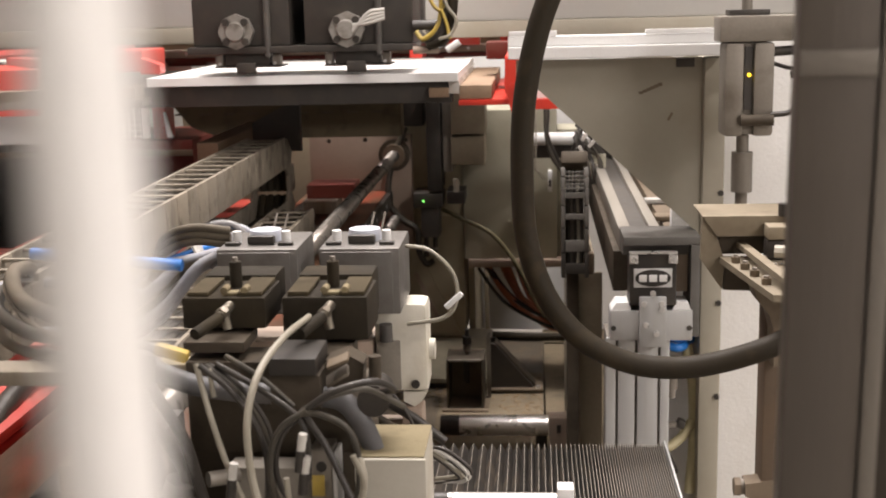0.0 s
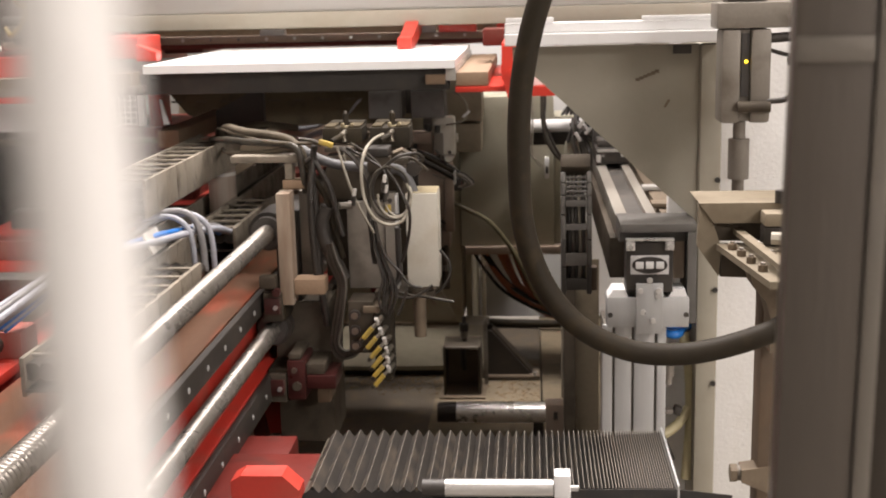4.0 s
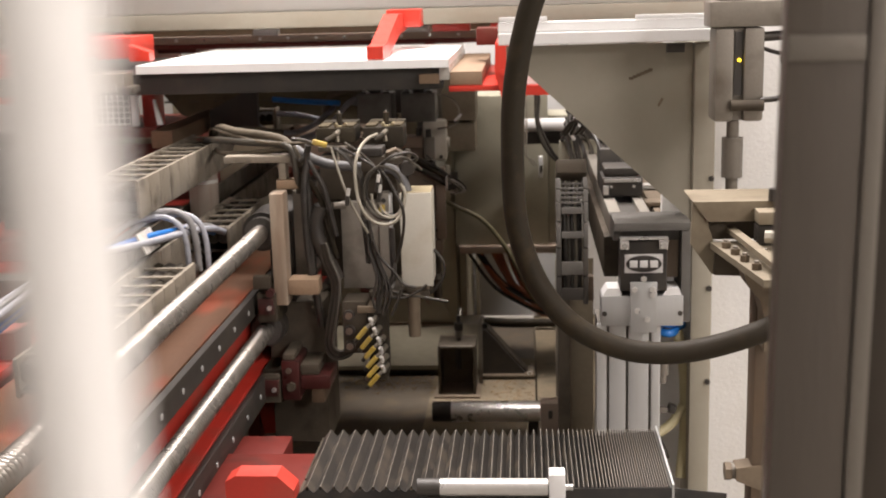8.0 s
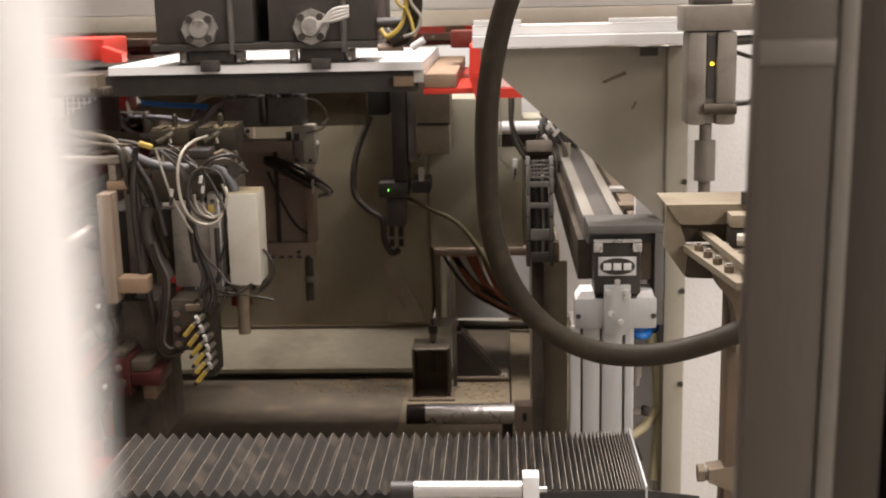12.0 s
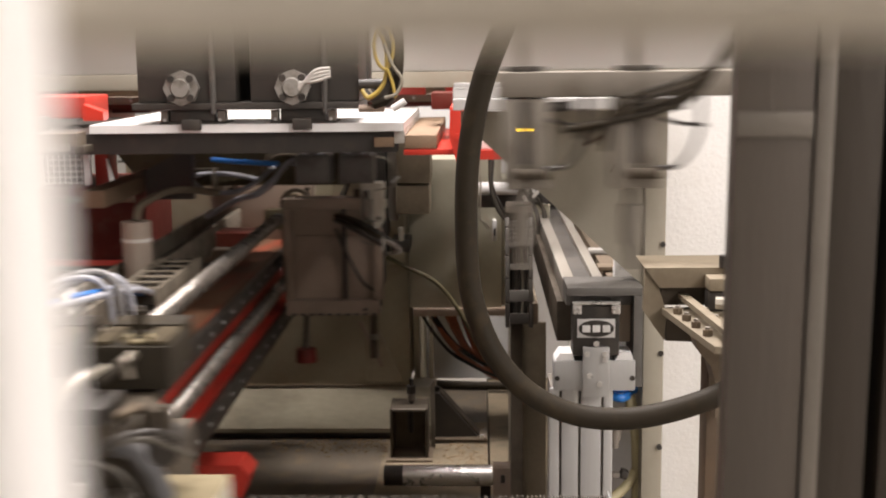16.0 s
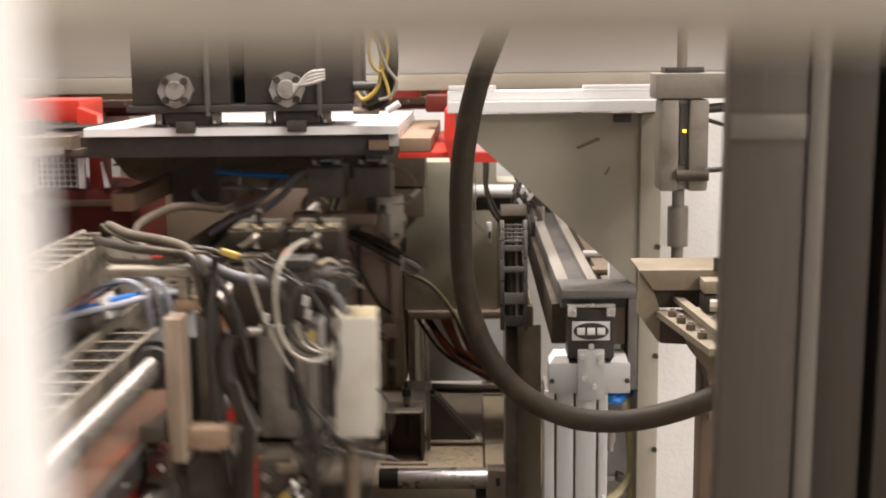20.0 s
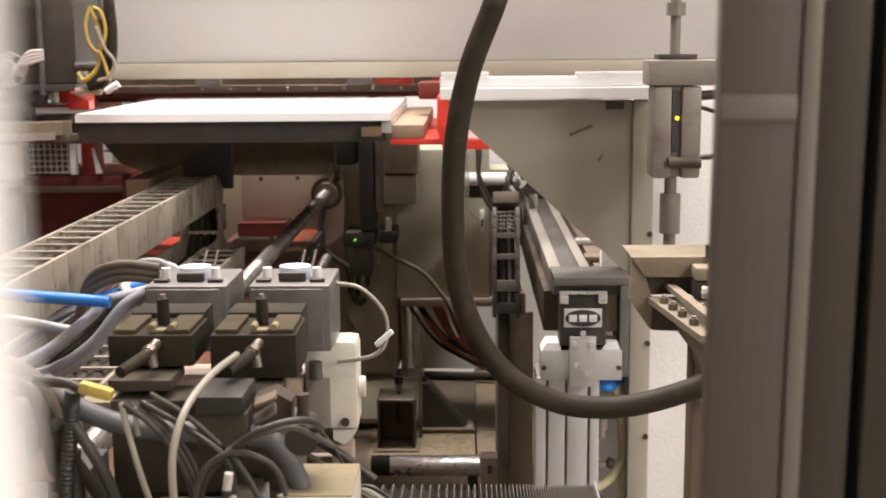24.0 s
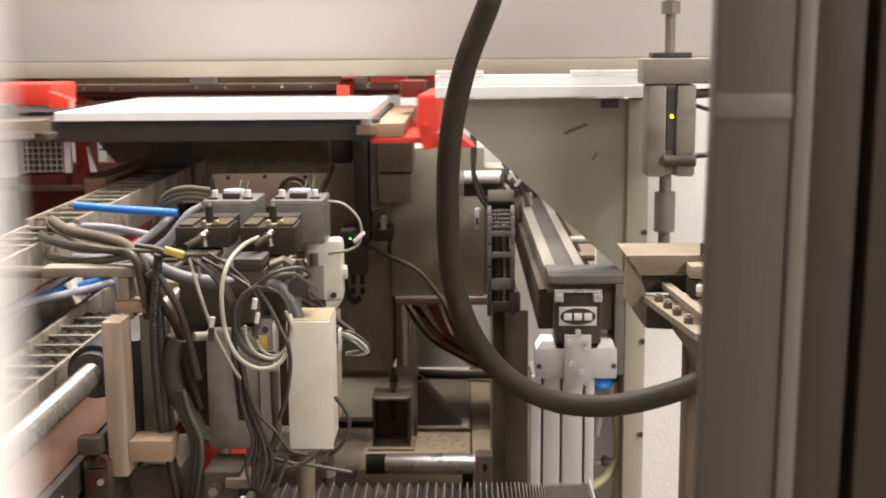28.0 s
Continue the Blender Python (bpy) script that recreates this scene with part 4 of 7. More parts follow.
# ---- transfer train: clamps and carriages that pull the panels along ----
PITCH = 1.74
train = thing("transfer_train", (-0.05, 2.4, 1.26), "red clamps and black carriages of the panel transfer", "transfer unit")
for n in range(3):
    o = -PITCH * n
    part("red_shelf", box(B(), o - 0.142, o - 0.045, 2.275, 2.92, 1.263, 1.2735, 0.001), M_RED_CLEAN, train)
    part("wood_block", box(B(), o - 0.140, o - 0.080, 2.278, 2.92, 1.2745, 1.300, 0.002), M_WOOD, train, "raw wood clamp block")
    part("clear_strip", box(B(), o - 0.160, o - 0.1405, 2.28, 2.9, 1.285, 1.312, 0.001), M_CLEAR, train)
    bm = B()
    prism(bm, ((o - 0.054, 1.348), (o - 0.02, 1.348), (o - 0.012, 1.30), (o - 0.028, 1.252), (o - 0.044, 1.252), (o - 0.056, 1.30)), "y", 2.262, 2.274)
    part("red_jaw", bm, M_RED_CLEAN, train, smooth=False)
    part("jaw_back", box(B(), o - 0.055, o - 0.015, 2.275, 2.62, 1.284, 1.352, 0.003), M_RED_CLEAN, train)
    part("red_foot", prism(B(), ((o - 0.03, 1.254), (o + 0.052, 1.254), (o + 0.03, 1.272), (o - 0.03, 1.272)), "y", 2.27, 2.40), M_RED_CLEAN, train)
    part("white_wedge", prism(B(), ((o + 0.0, 1.273), (o + 0.028, 1.273), (o + 0.004, 1.31)), "y", 2.29, 2.40), M_WHITE, train)
    part("pivot", cyl(B(), (o - 0.04, 2.262, 1.298), (o - 0.04, 2.257, 1.298), 0.006, seg=14), M_RED_CLEAN, train)
    part("knuckle", box(B(), o - 0.10, o - 0.05, 2.55, 2.65, 1.335, 1.37, 0.004), M_MAROON, train)
    bar = part("stop_bar", prism(B(), ((o - 0.733, 2.195), (o - 0.733, 2.248), (o - 0.99, 2.1328), (o - 0.99, 2.08)), "z", 1.291, 1.3145), M_BROWN, train, "worn brown stop bar", smooth=False)
    part("bar_edge", prism(B(), ((o - 0.745, 2.186), (o - 0.745, 2.192), (o - 0.99, 2.0746), (o - 0.99, 2.0686)), "z", 1.283, 1.296), M_GREYMETAL, bar, smooth=False)
    part("end_catch", box(B(), o - 0.752, o - 0.722, 2.2, 2.255, 1.277, 1.2905, 0.002), M_OILY, bar)
    for k in range(3):
        part("bar_bolt", cyl(B(), (o - 0.755 - 0.03 * k, 2.194 - 0.0137 * k, 1.303), (o - 0.753 - 0.03 * k, 2.187 - 0.0137 * k, 1.303), 0.0035, seg=8), M_OILY, bar)
    part("red_block", prism(B(), ((o - 1.09, 2.225), (o - 0.925, 2.225), (o - 0.99, 2.46), (o - 1.17, 2.46)), "z", 1.2615, 1.347), M_RED_CLEAN, train, smooth=False)
    part("red_shoe", box(B(), o - 0.924, o - 0.80, 2.212, 2.258, 1.278, 1.2895, 0.002), M_RED_CLEAN, train)
    part("red_tip", prism(B(), ((o - 0.775, 1.328), (o - 0.775, 1.360), (o - 0.735, 1.345), (o - 0.735, 1.328)), "y", 2.365, 2.40), M_RED_CLEAN, train)
    part("red_arm", prism(B(), ((o - 0.94, 2.28), (o - 0.935, 2.36), (o - 1.07, 2.52), (o - 1.09, 2.47)), "z", 1.345, 1.362), M_RED_CLEAN, train)
    part("red_knee", box(B(), o - 0.93, o - 0.80, 2.461, 2.62, 1.328, 1.372, 0.004), M_RED_CLEAN, train)
    part("carriage", box(B(), o - 1.320, o - 1.200, 2.26, 2.34, 1.285, 1.385, 0.003), M_BLACK, train)
    part("label", box(B(), o - 1.285, o - 1.230, 2.256, 2.2595, 1.325, 1.365, 0.0005), M_WHITE, train, "white square label")
    part("foot_bar", box(B(), o - 1.295, o - 1.205, 2.254, 2.259, 1.287, 1.293), M_STEEL, train)
    part("black_bar", box(B(), o - 1.20, o - 0.86, 2.36, 2.42, 1.30, 1.335, 0.002), M_BLACK, train)
    part("black_bar", prism(B(), ((o - 1.72, 2.34), (o - 1.0, 2.95), (o - 1.0, 3.0), (o - 1.72, 2.40)), "z", 1.29, 1.325), M_BLACK, train)
    part("guide_rod", cyl(B(), (o - 1.69, 2.32, 1.30), (o - 0.96, 2.93, 1.322), 0.009, seg=14), M_STEEL, train)
    part("guide_rod", cyl(B(), (o - 1.69, 2.40, 1.335), (o - 1.0, 2.95, 1.345), 0.007, seg=14), M_STEEL, train)
    part("red_bar", cyl(B(), (o - 1.72, 2.55, 1.352), (o - 0.98, 2.96, 1.358), 0.012, seg=8), M_RED_CLEAN, train)
red_clamps = [[], [], []]
for ob in train.children:
    if ob.name.split(".")[0] in ("red_block", "red_shoe", "stop_bar", "red_tip", "red_arm", "red_knee"):
        red_clamps[int(ob.name.split(".")[1]) if "." in ob.name else 0].append(ob)
pullers = [[], [], []]
for kind_name in ("red_shelf", "wood_block", "clear_strip", "red_jaw", "jaw_back", "red_foot", "white_wedge", "pivot", "knuckle"):
    alike = sorted((ob for ob in train.children if ob.name.split(".")[0] == kind_name), key=lambda ob: ob.name)
    for n, ob in enumerate(alike):
        pullers[n].append(ob)
panels = []
for n in range(3):
    o = -PITCH * n
    panels.append(solo("workpiece_panel", box(B(), o - 0.73, o - 0.142, 2.26, 2.87, 1.309, 1.325, 0.0008), M_PANEL, (o - 0.43, 2.5, 1.309), "white melamine furniture panel lying on the table", "panel", "workpieces"))
    part("edge_band", box(B(), o - 0.7295, o - 0.1425, 2.2588, 2.2596, 1.3094, 1.3246), M_WHITE, panels[-1])
    part("edge_band", box(B(), o - 0.1416, o - 0.1408, 2.2605, 2.8695, 1.3094, 1.3246), M_WHITE, panels[-1])

# ---- red press arm over the panel ----
arm = thing("press_arm", (-0.25, 2.72, 1.385), "red painted press arm hinged behind the panel", "press arm")
bm = B()
prism(bm, ((2.262, 1.3265), (2.262, 1.350), (2.32, 1.352), (2.56, 1.402), (2.75, 1.402), (2.75, 1.365), (2.60, 1.362), (2.36, 1.3265)), "x", -0.292, -0.262)
part("arm", bm, M_RED_CLEAN, arm, smooth=False)
part("hinge", box(B(), -0.30, -0.225, 2.68, 2.76, 1.372, 1.41, 0.004), M_RED_CLEAN, arm)

solo("arm_rest", box(B(), -0.29, -0.266, 3.60, 3.68, 1.241, 1.4105, 0.002), M_MAROON, (-0.28, 3.64, 1.241), "dark red steel rest for the press arm", "rest")

# ---- upper drilling unit that works from above ----
upper = thing("upper_drilling_unit", (-0.43, 2.35, 1.327), "black upper drilling unit with two flanged motors", "drilling unit")
for x0, x1 in ((-0.636, -0.452), (-0.425, -0.222)):
    part("block", box(B(), x0, x1, 2.262, 2.42, 1.365, 1.60, 0.004), M_BLACK, upper)
part("back_plate", box(B(), -0.64, -0.215, 2.42, 2.46, 1.36, 1.68, 0.004), M_CHAIN, upper)
part("base_plate", box(B(), -0.645, -0.222, 2.25, 2.42, 1.352, 1.3645, 0.001), M_BLACK, upper)
part("column", cyl(B(), (-0.493, 2.255, 1.345), (-0.493, 2.255, 1.62), 0.006), M_CHAIN, upper)
part("column", cyl(B(), (-0.285, 2.255, 1.345), (-0.285, 2.255, 1.62), 0.006), M_CHAIN, upper)
for xc in (-0.551, -0.344):
    flange = B()
    cyl(flange, (xc, 2.262, 1.392), (xc, 2.245, 1.392), 0.033, seg=8)
    fl = part("motor_flange", flange, M_FLANGE, upper, "pale cast metal motor flange")
    part("hub", cyl(B(), (xc, 2.245, 1.392), (xc, 2.238, 1.392), 0.019, 0.016, 20), M_FLANGE, fl)
    for k in range(4):
        a = math.pi / 4 + k * math.pi / 2
        part("recess", cyl(B(), (xc + 0.025 * math.cos(a), 2.2448, 1.392 + 0.025 * math.sin(a)), (xc + 0.025 * math.cos(a), 2.242, 1.392 + 0.025 * math.sin(a)), 0.0068, seg=12), M_BLACK, fl)
    xf = xc + 0.016
    part("press_foot", box(B(), xf - 0.042, xf + 0.042, 2.262, 2.33, 1.329, 1.3515, 0.003), M_BLACK, upper)
    part("press_pad", box(B(), xf - 0.062, xf + 0.062, 2.258, 2.34, 1.3255, 1.3285, 0.001), M_BLACK, upper)
    part("nose", box(B(), xf - 0.018, xf + 0.018, 2.245, 2.2575, 1.314, 1.335, 0.003), M_BLACK, upper)
    for sx in (-1, 1):
        part("guide_pin", box(B(), xf + sx * 0.054 - 0.007, xf + sx * 0.054 + 0.007, 2.265, 2.29, 1.329, 1.350, 0.002), M_GREYMETAL, upper)
        part("pin_tip", cyl(B(), (xf + sx * 0.052, 2.262, 1.333), (xf + sx * 0.052, 2.258, 1.333), 0.003, seg=10), M_ALU, upper)
for k in range(4):
    part("plug_cable", sweep(B(), ((-0.33, 2.238, 1.40 - k * 0.004), (-0.30, 2.225, 1.403 + k * 0.006), (-0.27, 2.225, 1.412 + k * 0.005)), 0.0035), M_CLEAR, upper)
part("plug", cyl(B(), (-0.222, 2.26, 1.395), (-0.165, 2.26, 1.395), 0.011), M_BLACK, upper)
for k, m in enumerate((M_YELLOW, M_CABLE, M_CABLE, M_WHITECABLE, M_CABLE)):
    part("cable_loop", sweep(B(), ((-0.185 + 0.005 * k, 2.25, 1.50), (-0.168 + 0.004 * k, 2.24, 1.46), (-0.172 + 0.006 * k, 2.235, 1.40), (-0.20 + 0.008 * k, 2.24, 1.372 - 0.003 * k), (-0.215 + 0.004 * k, 2.25, 1.385)), 0.005), m, upper)
part("cable_ring", sweep(B(), ((-0.180, 2.228, 1.505), (-0.190, 2.226, 1.471), (-0.184, 2.226, 1.437), (-0.167, 2.228, 1.424), (-0.155, 2.23, 1.461), (-0.163, 2.232, 1.495), (-0.177, 2.232, 1.503)), 0.0032), M_YELLOW, upper, "yellow cable ring")
part("ring_lead", sweep(B(), ((-0.167, 2.226, 1.424), (-0.158, 2.226, 1.40), (-0.152, 2.226, 1.372)), 0.0032), M_YELLOW, upper)
part("ring_lead", sweep(B(), ((-0.172, 2.224, 1.47), (-0.156, 2.222, 1.43), (-0.14, 2.222, 1.405), (-0.15, 2.222, 1.38), (-0.172, 2.225, 1.372)), 0.0032), M_WHITECABLE, upper)
part("white_plug", cyl(B(), (-0.158, 2.222, 1.352), (-0.135, 2.222, 1.366), 0.0065, seg=12), M_WHITE, upper, "white plastic plug")
part("thick_hose", sweep(B(), ((-0.150, 2.24, 1.52), (-0.146, 2.238, 1.46), (-0.15, 2.238, 1.41), (-0.165, 2.24, 1.372), (-0.195, 2.245, 1.36)), 0.010), M_RUBBER, upper)
part("tube_end", cyl(B(), (-0.222, 2.25, 1.352), (-0.175, 2.25, 1.352), 0.007), M_BEIGE, upper)

# ---- travelling clamp with hanging cylinders ----
hang = thing("hanging_clamp", (0.306, 1.8, 1.13), "travelling steel bar with hanging air cylinders", "clamp unit")
part("bar", box(B(), 0.263, 0.74, 1.775, 1.84, 1.387, 1.4235, 0.003), M_CLAMPGREY, hang)
part("end_post", box(B(), 0.70, 0.735, 1.78, 1.84, 1.424, 2.26, 0.003), M_CLAMPGREY, hang)
for xc in (0.306, 0.470):
    bm = B()
    for x0, x1 in ((-0.035, -0.008), (0.006, 0.035)):
        box(bm, xc + x0, xc + x1, 1.775, 1.835, 1.252, 1.386, 0.006)
    box(bm, xc - 0.010, xc + 0.008, 1.785, 1.835, 1.254, 1.385)
    c = part("cylinder", bm, M_CLAMPGREY, hang)
    part("sensor_slot", box(B(), xc - 0.0065, xc + 0.0045, 1.7815, 1.7845, 1.29, 1.38), M_BLACK, c)
    if xc < 0.4:
        part("led", cyl(B(), (xc, 1.7815, 1.340), (xc, 1.7785, 1.340), 0.0024, seg=10), M_LED_AMBER, c, "lit amber indicator")
    part("rod", cyl(B(), (xc - 0.004, 1.80, 1.13), (xc - 0.004, 1.80, 1.252), 0.009), M_CLAMPGREY, hang)
    part("coupler", cyl(B(), (xc - 0.004, 1.80, 1.168), (xc - 0.004, 1.80, 1.227), 0.0155, seg=10), M_CLAMPGREY, hang)
    part("elbow", cyl(B(), (xc - 0.012, 1.772, 1.276), (xc + 0.034, 1.768, 1.276), 0.008), M_OILY, hang)
    part("flange", box(B(), xc - 0.028, xc + 0.028, 1.785, 1.83, 1.424, 1.432, 0.001), M_BLACK, hang)
    part("upper_rod", cyl(B(), (xc - 0.002, 1.80, 1.43), (xc - 0.002, 1.80, 2.2605), 0.0075), M_CLAMPGREY, hang)
    part("upper_nut", cyl(B(), (xc - 0.002, 1.80, 1.487), (xc - 0.002, 1.80, 1.505), 0.015, seg=6), M_CLAMPGREY, hang)
    part("tube", sweep(B(), ((xc + 0.03, 1.77, 1.283), (xc + 0.06, 1.765, 1.29), (xc + 0.085, 1.765, 1.33), (xc + 0.09, 1.77, 1.39)), 0.004), M_CABLE, hang)
    part("plug", cyl(B(), (xc + 0.036, 1.79, 1.372), (xc + 0.07, 1.79, 1.374), 0.007), M_BLACK, hang)
    part("tube", sweep(B(), ((xc + 0.036, 1.79, 1.355), (xc + 0.06, 1.785, 1.348), (xc + 0.10, 1.785, 1.344)), 0.003), M_CABLE, hang)
for k in range(4):
    part("hose", sweep(B(), ((0.36 + 0.02 * k, 1.76, 1.34 - 0.01 * k), (0.44, 1.75, 1.355 + 0.008 * k), (0.54, 1.75, 1.385 + 0.01 * k), (0.60 + 0.01 * k, 1.755, 1.47), (0.66, 1.77, 1.55)), 0.0055 - 0.0008 * k), M_RUBBER, hang)

# ---- cross beam with screws, rails and energy chains ----
beam = thing("cross_beam", (-0.45, 2.0, 0.7), "red machine beam with ball screws and black guide rails", "machine beam")
Y0, Y1 = 0.75, 3.28
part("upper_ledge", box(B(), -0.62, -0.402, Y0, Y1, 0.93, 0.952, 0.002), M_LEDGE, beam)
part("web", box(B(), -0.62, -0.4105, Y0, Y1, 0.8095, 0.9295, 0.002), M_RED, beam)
part("lower_core", box(B(), -0.62, -0.47, Y0, Y1, 0.7150, 0.809, 0.002), M_RED, beam)
part("lower_ledge", box(B(), -0.4695, -0.390, Y0, Y1, 0.787, 0.809, 0.002), M_RED, beam)
# lower web and bottom are a darker red than the parts above
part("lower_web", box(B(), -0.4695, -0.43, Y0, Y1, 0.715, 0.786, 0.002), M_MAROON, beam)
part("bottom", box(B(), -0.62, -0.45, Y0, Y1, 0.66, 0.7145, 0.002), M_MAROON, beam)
for z0, z1, x in ((0.912, 0.95, -0.402), (0.762, 0.807, -0.390)):
    rail = part("guide_rail", box(B(), x + 0.0005, x + 0.012, Y0, Y1, z0, z1, 0.002), M_BLACK, beam, "black linear guide rail")
    for k in range(24):
        part("rail_bolt", cyl(B(), (x + 0.0121, Y0 + 0.08 + k * 0.1, (z0 + z1) / 2), (x + 0.0135, Y0 + 0.08 + k * 0.1, (z0 + z1) / 2), 0.0045, seg=10), M_ALU, rail)
def screw(z, r=0.0155):
    """A shaft with a round rolled thread, six rings to a turn."""
    bm = B()
    n, pitch, seg = 316, 0.008, 14
    rings = []
    for i in range(n * 6 + 1):
        y = Y0 + i * pitch / 6
        ring = []
        for k in range(seg):
            a = 2 * math.pi * k / seg
            rr = r - 0.0013 * (1 - math.cos(2 * math.pi * i / 6 + a))
            ring.append(bm.verts.new((-0.381 + rr * math.cos(a), y, z + rr * math.sin(a))))
        rings.append(ring)
    for a, b in zip(rings, rings[1:]):
        for k in range(seg):
            bm.faces.new((a[k], a[(k + 1) % seg], b[(k + 1) % seg], b[k]))
    return bm
part("ball_screw", screw(1.05), M_SCREW, beam, "long polished ball screw")
part("ball_screw", screw(0.877), M_SCREW, beam, "long polished ball screw")
part("end_plate", box(B(), -0.615, -0.335, Y1 + 0.001, Y1 + 0.03, 0.80, 1.105, 0.003), M_BEIGE, beam, "dusty beige bearing end plate")
part("bearing", cyl(B(), (-0.381, Y1 + 0.0005, 1.05), (-0.381, Y1 - 0.012, 1.05), 0.043, seg=28), M_OILY, beam)
part("bearing_ring", cyl(B(), (-0.381, Y1 - 0.0125, 1.05), (-0.381, Y1 - 0.03, 1.05), 0.031, seg=24), M_BROWN, beam)
for x, z in ((-0.56, 1.09), (-0.46, 1.092), (-0.35, 1.09), (-0.56, 0.86), (-0.35, 0.86)):
    part("plate_bolt", cyl(B(), (x, Y1 + 0.0008, z), (x, Y1 - 0.004, z), 0.006, seg=10), M_OILY, beam)
part("red_pad", box(B(), -0.566, -0.446, 2.95, 3.05, 0.983, 1.018, 0.004), M_DUSTRED, beam, "dusty pink-red pad")
part("red_pad", box(B(), -0.566, -0.485, 2.90, 3.0, 0.953, 0.9825, 0.002), M_WOODV, beam)
part("dark_plate", prism(B(), ((-0.64, 1.13), (-0.53, 1.13), (-0.53, 1.236), (-0.56, 1.236), (-0.64, 1.195)), "y", 2.72, 2.74), M_BLACK, beam)
part("wood_plank", box(B(), -0.695, -0.65, 2.45, 2.92, 1.145, 1.181, 0.002), M_WOOD, beam, "raw wood plank")
foot = part("front_foot", prism(B(), ((-0.332, 0.786), (-0.332, 0.815), (-0.318, 0.823), (-0.262, 0.823), (-0.240, 0.802), (-0.240, 0.786)), "y", 1.497, 1.535), M_RED, beam, "dark red front foot", smooth=False)
part("foot_ledge", box(B(), -0.338, -0.241, 1.492, 1.5205, 0.7705, 0.7855, 0.001), M_BROWN, foot)
bm = B()
prism(bm, ((-0.437, 0.618), (-0.445, 0.660), (-0.430, 0.682), (-0.342, 0.682), (-0.322, 0.660), (-0.338, 0.618)), "y", 2.20, 2.28)
part("rear_foot", bm, M_RED, beam, "bright red rear foot", smooth=False)
part("rear_foot_bracket", box(B(), -0.4695, -0.4455, 2.2, 2.28, 0.60, 0.70, 0.003), M_MAROON, beam)
# foot plate and block in a deeper red than the front foot
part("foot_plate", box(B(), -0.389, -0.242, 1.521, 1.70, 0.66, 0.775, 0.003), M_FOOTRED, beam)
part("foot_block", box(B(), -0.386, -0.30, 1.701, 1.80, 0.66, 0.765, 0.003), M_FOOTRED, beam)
part("foot_bracket", box(B(), -0.2415, -0.222, 1.53, 1.575, 0.70, 0.785, 0.002), M_OILY, beam)
part("bellows_plate", box(B(), -0.2415, -0.238, 1.58, 1.74, 0.70, 0.785, 0.002), M_OILY, beam)
def energy_chain(x0, x1, z, h, ya, yb, name, owner):
    root = part(name, box(B(), x0 + 0.004, x1 - 0.004, ya, yb, z - h + 0.006, z - h + 0.010), M_BLACK, owner, "dusty grey energy chain")
    n = int((yb - ya) / 0.058)
    for k in range(n):
        y = ya + k * 0.058
        link = B()
        for i, x in enumerate((x0, x1 - 0.007)):
            box(link, x, x + 0.007, y, y + 0.0575, z - h, z, 0.003)
            if k % 2:
                cyl(link, (x - 0.0005, y + 0.012, z - h / 2), (x + 0.0076, y + 0.012, z - h / 2), h * 0.22, seg=14)
        box(link, x0 + 0.007, x1 - 0.007, y + 0.024, y + 0.032, z - 0.006, z - 0.002, 0.001)
        part("link", link, M_DUSTY, root)
    for i in range(4):
        x = x0 + 0.014 + i * (x1 - x0 - 0.028) / 3
        part("inner_cable", cyl(B(), (x, ya + 0.005, z - h * 0.38), (x, yb - 0.005, z - h * 0.38), min(h * 0.28, 0.0115), seg=10), (M_VALVE, M_CABLE)[i % 2], root)
    return root
# chain of the spindle unit: rolls over its bend as the unit travels
roller = part("rolling_chain", box(B(), -0.60, -0.555, 1.6, 3.2, 0.953, 0.957), M_BLACK, beam, "dirty grey energy chain with rolling bend")
link = B()
for x in (-0.0425, 0.0355):
    box(link, x, x + 0.007, -0.0288, 0.0288, -0.034, 0.034, 0.003)
    cyl(link, (x - 0.0005, -0.016, 0), (x + 0.0076, -0.016, 0), 0.011, seg=12)
box(link, -0.0355, 0.0355, -0.004, 0.004, 0.028, 0.032, 0.001)
roll_mesh = mesh_of("link", link, M_DUSTY, (0, 0, 0), True)
core = B()
for x in (-0.026, -0.009, 0.009, 0.026):
    cyl(core, (x, -0.0288, 0.011), (x, 0.0288, 0.011), 0.0092, seg=8)
core_mesh = mesh_of("inner_cable", core, M_VALVE, (0, 0, 0), True)
rolling = []
for k in range(42):
    ob = new("link", roll_mesh)
    ob.parent = roller
    rolling.append(ob)
    new("inner_cable", core_mesh).parent = ob
energy_chain(-0.545, -0.46, 1.03, 0.05, 1.36, 1.92, "lower_chain", beam)
energy_chain(-0.545, -0.46, 1.04, 0.05, 2.12, 2.50, "lower_chain", beam)
for k in range(3):
    u, v = 0.013 * k - 0.013, 0.007 * (k % 2)
    part("chain_cable", sweep(B(), ((-0.74 + u, 1.72 + u, 0.985), (-0.66 + u, 1.84 + u, 1.035 + v), (-0.611 + u, 1.90 + u, 1.060 + v), (-0.565 + u, 1.93 + u, 1.088 + v), (-0.517 + u, 1.95 + u, 1.095 + v), (-0.488 + u, 1.95 + u, 1.083 + v), (-0.476 + u, 1.95 + u, 1.055), (-0.473 + u, 1.95 + u, 1.0)),
                              0.0048 + 0.001 * (k % 2)), (M_PALEBLUE, M_GREYCABLE)[k % 3 == 1], beam)
